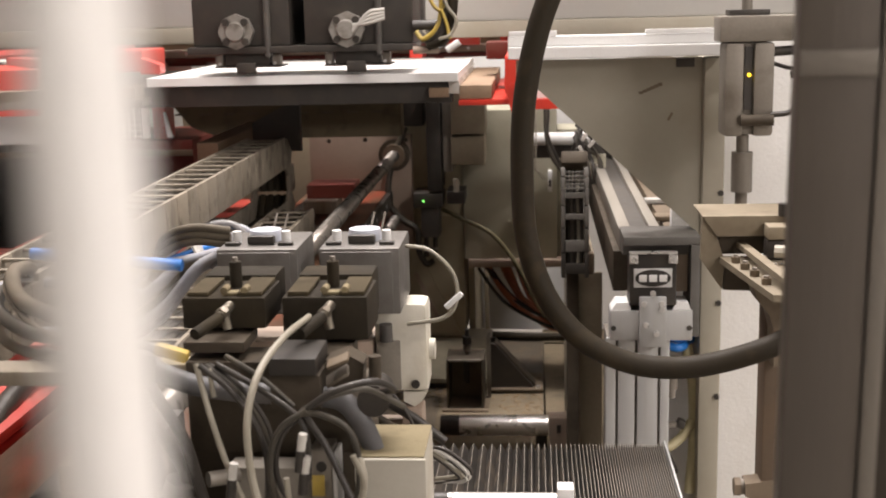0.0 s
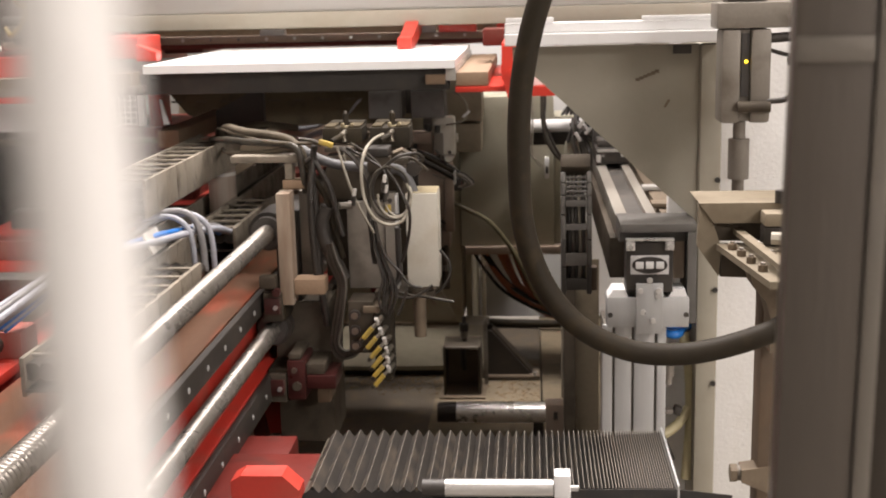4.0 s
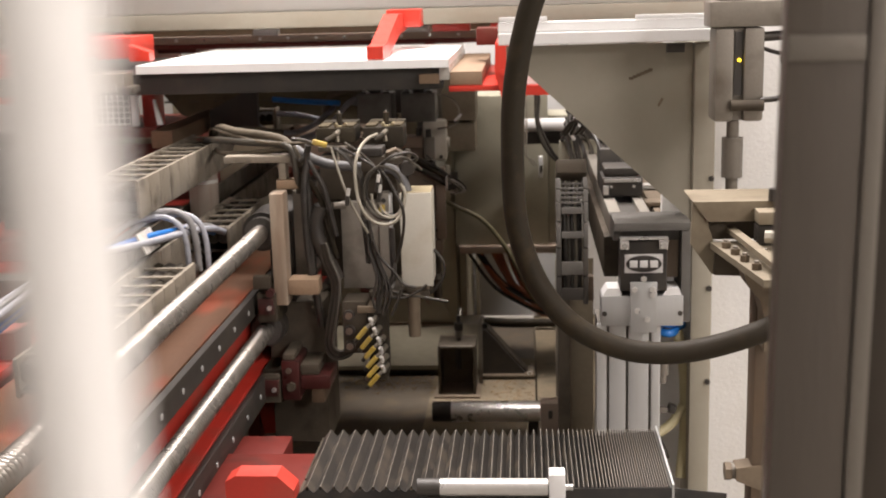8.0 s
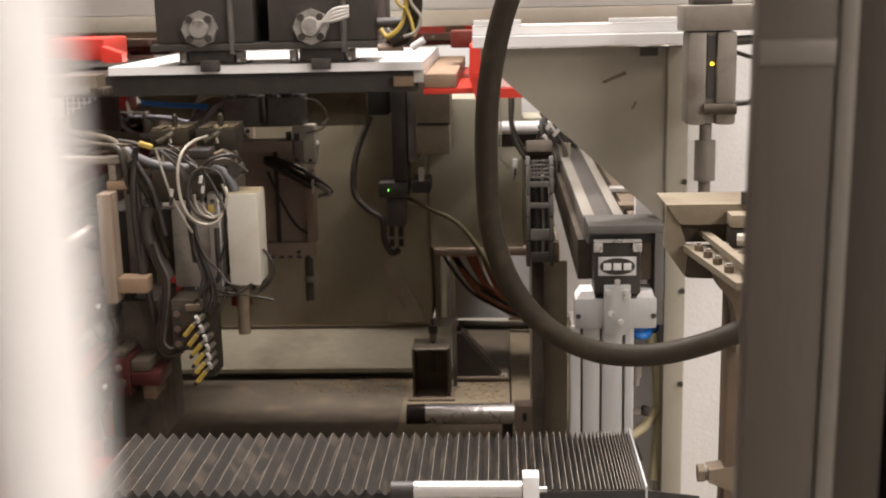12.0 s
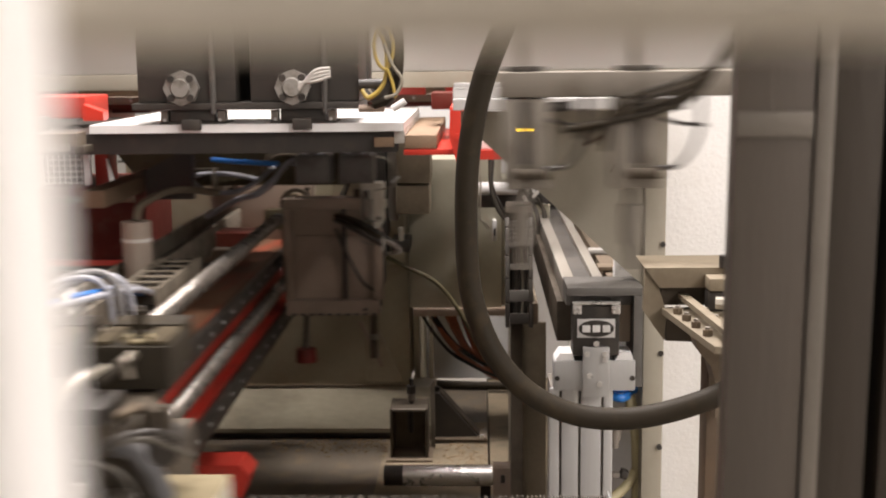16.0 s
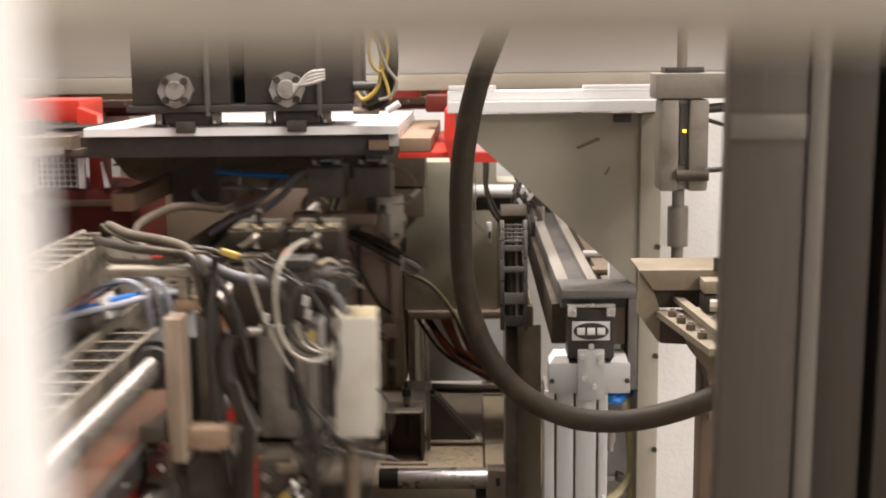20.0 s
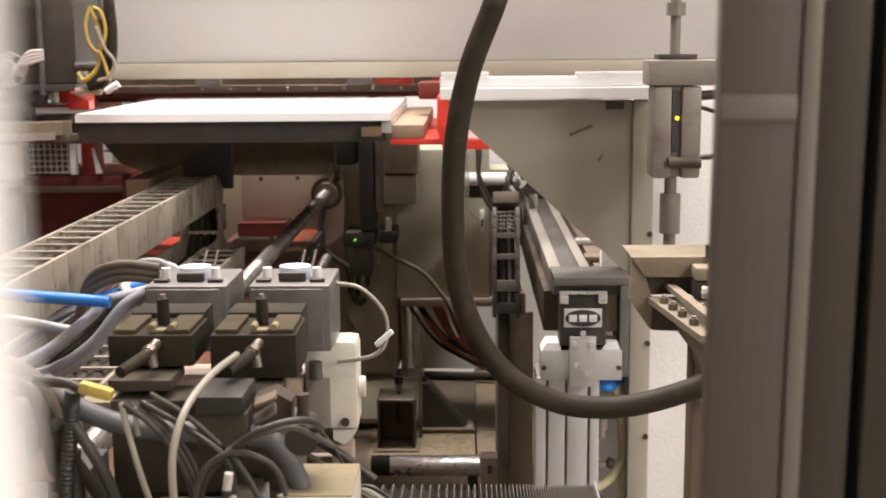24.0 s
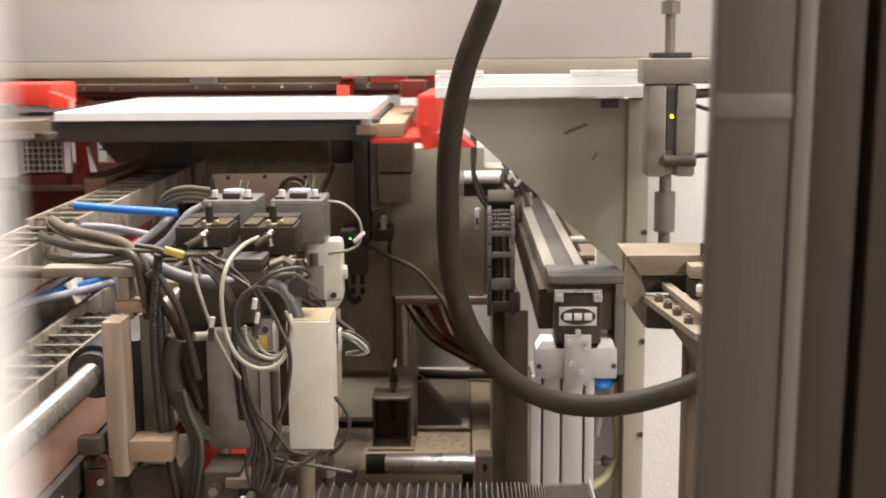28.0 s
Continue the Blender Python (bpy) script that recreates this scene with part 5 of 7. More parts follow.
for k, m in enumerate((M_BLUE, M_PALEBLUE, M_BLUE, M_GREYCABLE, M_PALEBLUE)):
    u = 0.011 * k - 0.022
    part("chain_cable", sweep(B(), ((-0.68, 1.60 - u, 1.0 + u * 0.4), (-0.60 + u * 0.3, 1.74 - u, 1.06 + u * 0.3), (-0.53 + u * 0.4, 1.88 - u, 1.066 + 0.004 * (k % 3)), (-0.488 + u * 0.5, 2.02, 1.058 + 0.005 * (k % 2)), (-0.495 + u, 2.16, 1.022)), 0.0058), m, beam)
part("cable_tie", box(B(), -0.532, -0.528, 1.83, 1.90, 1.052, 1.088, 0.001, pose(0, 0, 0, 0, -25, 0)), M_CLEAR, beam)
# dull red machine side at the far left of the beam
part("side_housing", box(B(), -1.15, -0.70, 1.25, 3.2, 0.45, 0.93, 0.006), M_RED, beam, "dull red side housing")
part("side_shelf", box(B(), -1.15, -0.66, 1.20, 3.2, 0.9305, 0.945, 0.002), M_RED, beam)
part("side_rib", box(B(), -0.76, -0.70, 1.15, 1.2495, 0.55, 0.92, 0.004), M_RED, beam)
for k in range(5):
    part("cover_strap", box(B(), -1.1, -0.66, 1.30 + k * 0.33, 1.36 + k * 0.33, 0.9455, 0.985, 0.003), M_DUSTRED if k % 2 else M_CHAIN, beam)
part("spiral_conduit", sweep(B(), ((-0.60, 0.82, 0.70), (-0.66, 1.1, 0.86), (-0.70, 1.6, 0.965), (-0.72, 2.4, 0.975)), 0.014, 12, 24, 0.10), M_CABLE, beam)

# ---- lower drilling unit riding the beam ----
TAGS = ((-0.203, 0.887), (-0.197, 0.870), (-0.191, 0.853), (-0.188, 0.836), (-0.187, 0.820), (-0.186, 0.804))
unit = thing("drilling_unit", (-0.25, 2.05, 0.78), "dirty brown-grey drilling unit with white box and tangled cables", "drilling unit")
part("backing", box(B(), -0.30, -0.15, 2.135, 2.24, 0.945, 1.12, 0.004), M_OILY, unit)
part("slide_plate", box(B(), -0.378, -0.335, 2.07, 2.24, 0.905, 1.08, 0.004), M_BLACK, unit)
jb = part("junction_box", box(B(), -0.139, -0.087, 2.024, 2.096, 0.954, 1.114, 0.003), M_BOXWHITE, unit, "dusty white steel junction box")
part("lid_edge", box(B(), -0.140, -0.086, 2.0195, 2.0235, 0.953, 1.115, 0.001), M_BOXWHITE, jb)
part("dust_layer", box(B(), -0.1385, -0.0875, 2.0245, 2.0955, 1.1142, 1.1158, 0.0006), M_SAWDUST, jb, "sawdust lying on the lid")
part("top_stain", box(B(), -0.137, -0.108, 2.05, 2.094, 1.1141, 1.1147), M_SAWDUST, jb, "brown dust on the lid")
part("bottom_stub", cyl(B(), (-0.10, 2.05, 0.942), (-0.10, 2.05, 0.9535), 0.006, seg=12), M_BROWN, jb)
part("stained_plate", box(B(), -0.246, -0.180, 2.05, 2.075, 0.943, 1.096, 0.002), M_STAINED, unit, "stained pale grey cover plate")
part("stained_plate", box(B(), -0.1795, -0.1615, 2.046, 2.075, 0.943, 1.112, 0.002), M_STAINED, unit, "stained pale grey cover plate")
part("edge_strip", box(B(), -0.1612, -0.158, 2.044, 2.075, 0.943, 1.108, 0.001), M_WHITE, unit)
part("plate_hole", cyl(B(), (-0.1700, 2.0465, 1.099), (-0.1700, 2.0445, 1.099), 0.0042, seg=14), M_BLACK, unit)
part("yellow_tag", box(B(), -0.178, -0.168, 2.0440, 2.0458, 1.075, 1.092, 0.0004), M_YELLOW, unit, "yellow adhesive tag")
part("side_knob", cyl(B(), (-0.256, 2.03, 1.094), (-0.236, 2.045, 1.092), 0.006, seg=14), M_STAINED, unit)
part("upper_plate", box(B(), -0.285, -0.15, 2.085, 2.13, 1.095, 1.172, 0.002), M_OILY, unit)
part("cast_corner", prism(B(), ((-0.172, 1.158), (-0.138, 1.160), (-0.136, 1.178), (-0.150, 1.186), (-0.166, 1.18)), "y", 2.06, 2.084), M_OILY, unit)
part("ball_valve", cyl(B(), (-0.127, 2.04, 1.154), (-0.127, 2.075, 1.154), 0.0125, seg=20), M_BLACK, unit)
part("valve_stem", cyl(B(), (-0.127, 2.058, 1.1665), (-0.127, 2.058, 1.185), 0.005, seg=12), M_OILY, unit)
part("dark_relay", box(B(), -0.204, -0.168, 2.03, 2.084, 1.177, 1.191, 0.002), M_BLACK, unit)
part("relay_plate", box(B(), -0.205, -0.166, 2.034, 2.084, 1.150, 1.1765, 0.002), M_OILY, unit)
part("tin_scrap", box(B(), -0.164, -0.144, 2.036, 2.05, 1.172, 1.175, 0.001, pose(0, 0, 0, 18, -32, 0)), M_STAINED, unit, "bent dusty tin strip")
part("tin_scrap", box(B(), -0.162, -0.144, 2.036, 2.05, 1.184, 1.187, 0.001, pose(0, 0, 0, 10, -22, 0)), M_BROWN, unit)
for x0, x1, zb in ((-0.295, -0.225, 1.190), (-0.211, -0.140, 1.180)):
    vb = part("valve_block", box(B(), x0, x1, 2.12, 2.185, zb, 1.2165, 0.002), M_VALVE, unit, "black pneumatic valve block")
    part("valve_top", box(B(), x0 + 0.004, x0 + 0.022, 2.124, 2.18, 1.2168, 1.2205, 0.001), M_DUSTTOP, vb)
    part("valve_top", box(B(), x1 - 0.024, x1 - 0.003, 2.124, 2.18, 1.2168, 1.2205, 0.001), M_DUSTTOP, vb)
    part("valve_body", box(B(), x0 + 0.002, x1 - 0.004, 2.186, 2.225, zb, 1.221, 0.002), M_VALVE, vb)
    part("knob", cyl(B(), (x0 + 0.037, 2.16, 1.2168), (x0 + 0.037, 2.16, 1.2385), 0.0052, seg=14), M_VALVE, vb)
    part("knob_cap", cyl(B(), (x0 + 0.037, 2.16, 1.2387), (x0 + 0.037, 2.16, 1.2425), 0.0024, seg=10), M_GREYMETAL, vb)
    part("coil", box(B(), x0 + 0.033, x0 + 0.054, 2.126, 2.137, 1.2168, 1.2195, 0.001), M_SAWDUST, vb)
    for dx in (0.035, 0.052):
        part("coil_end", cyl(B(), (x0 + dx, 2.124, 1.2215), (x0 + dx, 2.137, 1.2215), 0.003, seg=12), M_SAWDUST, vb)
    part("fitting", cyl(B(), (x0 + 0.041, 2.119, 1.2105), (x0 + 0.037, 2.10, 1.2055), 0.0042, seg=14), M_DULLMETAL, vb)
    part("nut", cyl(B(), (x0 + 0.0385, 2.108, 1.2075), (x0 + 0.0375, 2.102, 1.2060), 0.0058, seg=6), M_DULLMETAL, vb)
    part("elbow", cyl(B(), (x0 + 0.040, 2.105, 1.2045), (x0 + 0.042, 2.104, 1.194), 0.0038, seg=12), M_DULLMETAL, vb)
    part("plug_body", cyl(B(), (x0 + 0.0365, 2.0995, 1.2050), (x0 + 0.024, 2.07, 1.199), 0.0048, seg=14), M_VALVE, vb)
    part("under_plate", box(B(), x0 + 0.008, x1 - 0.012, 2.09, 2.14, zb - 0.012, zb - 0.003, 0.001), M_OILY, unit)
part("wood_upright", box(B(), -0.356, -0.333, 1.985, 2.03, 0.930, 1.123, 0.002), M_WOODV, unit, "raw wood upright")
part("wood_upright", box(B(), -0.352, -0.313, 2.031, 2.06, 1.1235, 1.139, 0.002), M_WOOD, unit, "raw wood cap piece")
part("back_board", box(B(), -0.331, -0.300, 2.061, 2.075, 0.93, 1.116, 0.002), M_STAINED, unit, "stained grey board")
part("wood_arm", box(B(), -0.3325, -0.280, 1.99, 2.03, 0.947, 0.974, 0.002), M_WOOD, unit, "raw wood cross piece")
part("bracket", box(B(), -0.440, -0.312, 2.03, 2.062, 1.169, 1.181, 0.002), M_DUSTY, unit)
part("bracket", box(B(), -0.347, -0.334, 2.032, 2.06, 1.1395, 1.1685, 0.002), M_DUSTY, unit)
part("base_block", box(B(), -0.385, -0.285, 2.06, 2.195, 0.655, 0.917, 0.005), M_OILY, unit)
for z, zz in ((1.05, 0.034), (0.877, 0.032)):
    part("screw_nut", cyl(B(), (-0.381, 2.03, z), (-0.381, 2.12, z), zz, seg=24), M_BLACK, unit)
    part("nut_collar", cyl(B(), (-0.381, 2.015, z), (-0.381, 2.03, z), zz * 0.8, seg=24), M_CHAIN, unit)
for z in (0.93, 0.785):
    part("rail_shoe", box(B(), -0.385, -0.35, 1.99, 2.12, z - 0.03, z + 0.03, 0.003), M_VALVE, unit)
    part("shoe_cap", box(B(), -0.384, -0.352, 1.975, 1.9895, z - 0.026, z + 0.024, 0.002), M_OILY, unit)
    part("shoe_seal", box(B(), -0.381, -0.355, 1.970, 1.9745, z - 0.012, z + 0.016, 0.001), M_DARKRED, unit)
    part("grease_nipple", cyl(B(), (-0.362, 1.975, z), (-0.362, 1.965, z), 0.004, seg=8), M_STEEL, unit)
part("grease_cap", cyl(B(), (-0.3585, 1.962, 0.957), (-0.3585, 1.974, 0.957), 0.007, seg=14), M_DARKRED, unit, "small dark red cap")
part("shoe_block", box(B(), -0.388, -0.360, 1.968, 1.988, 0.963, 0.985, 0.002), M_OILY, unit)
for x0, x1, z0, z1, y, m in ((-0.349, -0.318, 0.764, 0.834, 1.974, M_DARKRED), (-0.3175, -0.266, 0.782, 0.806, 1.978, M_DARKRED), (-0.346, -0.325, 0.835, 0.846, 1.976, M_OILY), (-0.3175, -0.285, 0.807, 0.826, 1.982, M_OILY), (-0.300, -0.278, 0.755, 0.781, 1.985, M_RUST)):
    part("stop_block", box(B(), x0, x1, y, 2.0595, z0, z1, 0.003), m, unit)
part("stop_nut", cyl(B(), (-0.332, 1.973, 0.79), (-0.332, 1.966, 0.79), 0.008, seg=6), M_OILY, unit)
part("stop_nut", cyl(B(), (-0.336, 1.973, 0.818), (-0.336, 1.968, 0.818), 0.005, seg=10), M_DULLMETAL, unit)
part("manifold", box(B(), -0.242, -0.198, 1.992, 2.06, 0.842, 0.934, 0.003), M_OILY, unit)
part("manifold_foot", box(B(), -0.215, -0.185, 1.984, 2.03, 0.915, 0.927, 0.002), M_BROWN, unit)
for z in (0.911, 0.884, 0.857):
    part("port", cyl(B(), (-0.230, 1.992, z), (-0.230, 1.984, z), 0.0095, seg=18), M_BLACK, unit)
    part("port_ring", cyl(B(), (-0.230, 1.984, z), (-0.230, 1.982, z), 0.006, seg=14), M_DULLMETAL, unit)
part("valve_bank", box(B(), -0.197, -0.168, 1.985, 2.05, 0.795, 0.915, 0.004), M_VALVE, unit)
part("drill_spindle", cyl(B(), (-0.122, 2.03, 0.862), (-0.122, 2.03, 0.945), 0.0105, 0.012), M_BROWN, unit)
part("spindle_flange", cyl(B(), (-0.122, 2.03, 0.9455), (-0.122, 2.03, 0.953), 0.019, seg=20), M_OILY, unit)
part("bottom_plate", box(B(), -0.20, -0.095, 2.03, 2.12, 0.9305, 0.942, 0.002), M_OILY, unit)
for k, (x, z) in enumerate(TAGS):
    tg = part("tagged_plug", cyl(B(), (x - 0.010, 1.965, z - 0.010), (x + 0.006, 1.962, z + 0.009), 0.0042, seg=10), M_YELLOW, unit, "yellow cable plug")
    part("plug_tip", cyl(B(), (x + 0.0065, 1.962, z + 0.0095), (x + 0.013, 1.962, z + 0.016), 0.0030, seg=10), M_STAINED, tg)
    part("plug_tail", cyl(B(), (x - 0.0105, 1.965, z - 0.0106), (x - 0.015, 1.966, z - 0.016), 0.0036, seg=10), M_CABLE, tg)
    part("fitting", cyl(B(), (x + 0.014, 1.963, z + 0.016), (x + 0.020, 1.985, z + 0.021), 0.0048, seg=10), M_DULLMETAL, unit)
    part("elbow", cyl(B(), (x + 0.013, 1.960, z + 0.026), (x + 0.016, 1.966, z + 0.014), 0.0035, seg=10), M_CLEAR, unit)
energy_chain(-0.62, -0.535, 1.168, 0.062, 1.86, 2.53, "supply_chain", unit)
part("yellow_connector", box(B(), -0.281, -0.256, 1.996, 2.006, 1.200, 1.209, 0.003, pose(0, 0, 0, 0, 17, 0)), M_YELLOW, unit, "yellow in-line connector")
for x, z in ((-0.1676, 1.150), (-0.1657, 1.133), (-0.2183, 1.128)):
    part("clear_plug", cyl(B(), (x + 0.001, 1.963, z + 0.006), (x - 0.001, 1.963, z - 0.006), 0.0032, seg=12), M_CLEAR, unit, "shiny clear plug")
    part("plug_sleeve", cyl(B(), (x - 0.001, 1.963, z - 0.0065), (x - 0.003, 1.963, z - 0.022), 0.0036, seg=12), M_CABLE, unit)
part("cable", sweep(B(), ((-0.565, 2.47, 1.140), (-0.552, 2.42, 1.178), (-0.500, 2.26, 1.206), (-0.435, 2.13, 1.212), (-0.375, 2.070, 1.212), (-0.340, 2.050, 1.206), (-0.321, 2.040, 1.190), (-0.312, 2.040, 1.161), (-0.306, 2.040, 1.112), (-0.308, 2.050, 1.065)), 0.0072), M_BROWNHOSE, unit)
part("cable", sweep(B(), ((-0.585, 2.47, 1.135), (-0.566, 2.40, 1.165), (-0.490, 2.20, 1.190), (-0.411, 2.080, 1.199), (-0.350, 2.050, 1.199), (-0.323, 2.030, 1.192), (-0.316, 2.030, 1.159), (-0.314, 2.040, 1.116)), 0.006), M_DARKCABLE, unit)
part("cable", sweep(B(), ((-0.555, 2.46, 1.128), (-0.535, 2.36, 1.152), (-0.478, 2.18, 1.168), (-0.400, 2.075, 1.181), (-0.347, 2.050, 1.190), (-0.322, 2.040, 1.196)), 0.0045), M_BROWNHOSE, unit)
part("cable", sweep(B(), ((-0.575, 2.47, 1.150), (-0.550, 2.38, 1.190), (-0.480, 2.20, 1.204), (-0.392, 2.065, 1.203), (-0.337, 2.040, 1.201), (-0.288, 2.020, 1.203), (-0.276, 2.000, 1.204)), 0.003), M_BROWNHOSE, unit)
part("cable", sweep(B(), ((-0.317, 2.010, 1.212), (-0.292, 2.010, 1.208), (-0.278, 2.010, 1.201)), 0.003), M_DARKCABLE, unit)
part("conduit", sweep(B(), ((-0.328, 2.060, 1.194), (-0.303, 2.050, 1.179), (-0.274, 2.050, 1.166), (-0.245, 2.050, 1.160), (-0.208, 2.050, 1.157), (-0.172, 2.050, 1.155), (-0.152, 2.050, 1.151), (-0.139, 2.045, 1.139), (-0.131, 2.045, 1.122), (-0.127, 2.045, 1.109)), 0.0085), M_CONDUIT, unit, "smooth blue-grey conduit")
part("corrugated_hose", sweep(B(), ((-0.299, 2.030, 1.150), (-0.297, 2.030, 1.104), (-0.296, 2.030, 1.051), (-0.295, 2.030, 0.986), (-0.291, 2.032, 0.93), (-0.285, 2.036, 0.88)), 0.0062, 12, 14, 0.16), M_CABLE, unit)
part("corrugated_hose", sweep(B(), ((-0.291, 2.018, 1.200), (-0.294, 2.020, 1.185), (-0.297, 2.021, 1.160), (-0.301, 2.021, 1.130), (-0.303, 2.022, 1.10), (-0.303, 2.024, 1.05), (-0.300, 2.026, 0.99), (-0.297, 2.028, 0.94)), 0.0054, 12, 16, 0.16), M_CABLE, unit, "black corrugated hose")
part("cable", sweep(B(), ((-0.307, 2.020, 1.172), (-0.296, 2.020, 1.176), (-0.282, 2.020, 1.154), (-0.269, 2.020, 1.128), (-0.260, 2.020, 1.092), (-0.250, 2.020, 1.043)), 0.0045), M_CABLE, unit)
part("cable", sweep(B(), ((-0.317, 2.030, 1.181), (-0.303, 2.030, 1.152), (-0.276, 2.030, 1.104), (-0.267, 2.030, 1.059), (-0.252, 2.030, 1.002)), 0.005), M_RUBBER, unit)
part("cable", sweep(B(), ((-0.278, 2.020, 1.029), (-0.275, 2.020, 0.999), (-0.263, 2.020, 0.970), (-0.261, 2.020, 0.949), (-0.267, 2.020, 0.914), (-0.274, 2.020, 0.875), (-0.277, 2.020, 0.847), (-0.266, 2.020, 0.826), (-0.241, 2.020, 0.828), (-0.223, 2.020, 0.845)), 0.003), M_GREYLEAD, unit)
part("cable", sweep(B(), ((-0.275, 2.016, 1.030), (-0.271, 2.016, 1.000), (-0.259, 2.016, 0.972), (-0.257, 2.016, 0.951), (-0.263, 2.016, 0.916), (-0.270, 2.016, 0.877), (-0.273, 2.016, 0.849), (-0.261, 2.016, 0.830), (-0.238, 2.016, 0.836), (-0.222, 2.016, 0.849)), 0.003), M_CABLE, unit)
part("cable", sweep(B(), ((-0.272, 2.012, 1.031), (-0.267, 2.012, 1.001), (-0.256, 2.012, 0.973), (-0.253, 2.012, 0.952), (-0.258, 2.012, 0.917), (-0.266, 2.012, 0.878), (-0.269, 2.012, 0.851), (-0.257, 2.012, 0.834), (-0.234, 2.012, 0.843), (-0.221, 2.012, 0.854)), 0.003), M_GREYLEAD, unit)
part("cable", sweep(B(), ((-0.269, 2.008, 1.032), (-0.263, 2.008, 1.002), (-0.252, 2.008, 0.974), (-0.249, 2.008, 0.953), (-0.254, 2.008, 0.919), (-0.262, 2.008, 0.880), (-0.265, 2.008, 0.853), (-0.253, 2.008, 0.838), (-0.231, 2.008, 0.850), (-0.220, 2.008, 0.859)), 0.003), M_CABLE, unit)
part("cable", sweep(B(), ((-0.266, 2.004, 1.034), (-0.259, 2.004, 1.004), (-0.248, 2.004, 0.976), (-0.246, 2.004, 0.955), (-0.250, 2.004, 0.920), (-0.257, 2.004, 0.882), (-0.261, 2.004, 0.854), (-0.248, 2.004, 0.842), (-0.228, 2.004, 0.857), (-0.219, 2.004, 0.864)), 0.003), M_GREYLEAD, unit)
part("black_duct", sweep(B(), ((-0.276, 2.030, 1.093), (-0.285, 2.030, 1.066), (-0.282, 2.030, 1.032), (-0.269, 2.030, 1.002), (-0.253, 2.030, 0.964)), 0.013), M_BLACK, unit)
part("cable", sweep(B(), ((-0.183, 2.090, 1.208), (-0.192, 2.030, 1.207), (-0.200, 1.980, 1.195), (-0.205, 1.960, 1.167), (-0.203, 1.955, 1.129), (-0.195, 1.950, 1.103), (-0.182, 1.950, 1.084), (-0.161, 1.950, 1.075), (-0.141, 1.950, 1.080), (-0.129, 1.955, 1.098), (-0.124, 1.960, 1.122), (-0.128, 1.970, 1.135)), 0.0027), M_WHITECABLE, unit)
part("cable", sweep(B(), ((-0.179, 1.958, 1.125), (-0.177, 1.958, 1.107), (-0.166, 1.958, 1.091), (-0.147, 1.958, 1.085), (-0.130, 1.958, 1.098), (-0.124, 1.958, 1.121), (-0.131, 1.958, 1.142)), 0.0021), M_WHITECABLE, unit)
part("cable", sweep(B(), ((-0.167, 1.964, 1.106), (-0.162, 1.964, 1.095), (-0.149, 1.964, 1.087), (-0.135, 1.964, 1.093), (-0.127, 1.964, 1.110)), 0.0019), M_WHITECABLE, unit)
part("cable", sweep(B(), ((-0.248, 1.990, 1.199), (-0.235, 1.975, 1.163), (-0.223, 1.970, 1.127), (-0.208, 1.965, 1.095), (-0.195, 1.965, 1.070), (-0.189, 1.970, 1.058)), 0.0022), M_WHITECABLE, unit)
part("cable", sweep(B(), ((-0.237, 1.985, 1.197), (-0.235, 1.985, 1.176)), 0.0018), M_WHITECABLE, unit)
part("cable", sweep(B(), ((-0.165, 1.972, 1.170), (-0.184, 1.972, 1.157), (-0.193, 1.972, 1.133), (-0.190, 1.972, 1.104), (-0.175, 1.972, 1.085), (-0.151, 1.972, 1.080), (-0.134, 1.972, 1.096), (-0.129, 1.972, 1.130), (-0.136, 1.972, 1.156), (-0.155, 1.972, 1.167), (-0.168, 1.972, 1.168)), 0.0024), M_DARKCABLE, unit)
part("cable", sweep(B(), ((-0.168, 1.975, 1.167), (-0.184, 1.975, 1.151), (-0.190, 1.975, 1.128), (-0.185, 1.975, 1.107), (-0.170, 1.975, 1.091), (-0.147, 1.975, 1.088)), 0.0022), M_CABLE, unit)
part("cable", sweep(B(), ((-0.169, 1.975, 1.168), (-0.144, 1.970, 1.185), (-0.118, 1.980, 1.189), (-0.106, 2.000, 1.177), (-0.120, 2.020, 1.168)), 0.0026), M_CABLE, unit)
part("cable", sweep(B(), ((-0.170, 1.975, 1.167), (-0.149, 1.975, 1.179), (-0.127, 1.990, 1.180), (-0.114, 2.010, 1.168), (-0.102, 2.030, 1.153)), 0.0022), M_GREYLEAD, unit)
part("cable", sweep(B(), ((-0.168, 1.975, 1.167), (-0.151, 1.965, 1.146), (-0.136, 1.955, 1.119), (-0.128, 1.950, 1.103), (-0.127, 1.955, 1.077), (-0.134, 1.965, 1.038), (-0.145, 1.975, 1.006)), 0.0026), M_CABLE, unit)
part("cable", sweep(B(), ((-0.137, 1.975, 0.959), (-0.147, 1.975, 0.931), (-0.155, 1.975, 0.914)), 0.0026), M_CABLE, unit)
part("cable", sweep(B(), ((-0.244, 1.984, 1.200), (-0.223, 1.984, 1.182), (-0.205, 1.984, 1.155), (-0.198, 1.984, 1.126), (-0.200, 1.984, 1.083), (-0.197, 1.984, 1.047), (-0.194, 1.984, 1.003)), 0.0023), M_CABLE, unit)
part("cable", sweep(B(), ((-0.241, 1.988, 1.199), (-0.220, 1.988, 1.181), (-0.202, 1.988, 1.154), (-0.197, 1.988, 1.125), (-0.199, 1.988, 1.082), (-0.196, 1.988, 1.046), (-0.192, 1.988, 1.001)), 0.0023), M_DARKCABLE, unit)
part("cable", sweep(B(), ((-0.239, 1.992, 1.198), (-0.217, 1.992, 1.181), (-0.199, 1.992, 1.153), (-0.196, 1.992, 1.125), (-0.198, 1.992, 1.081), (-0.195, 1.992, 1.044), (-0.191, 1.992, 1.000)), 0.0023), M_CABLE, unit)
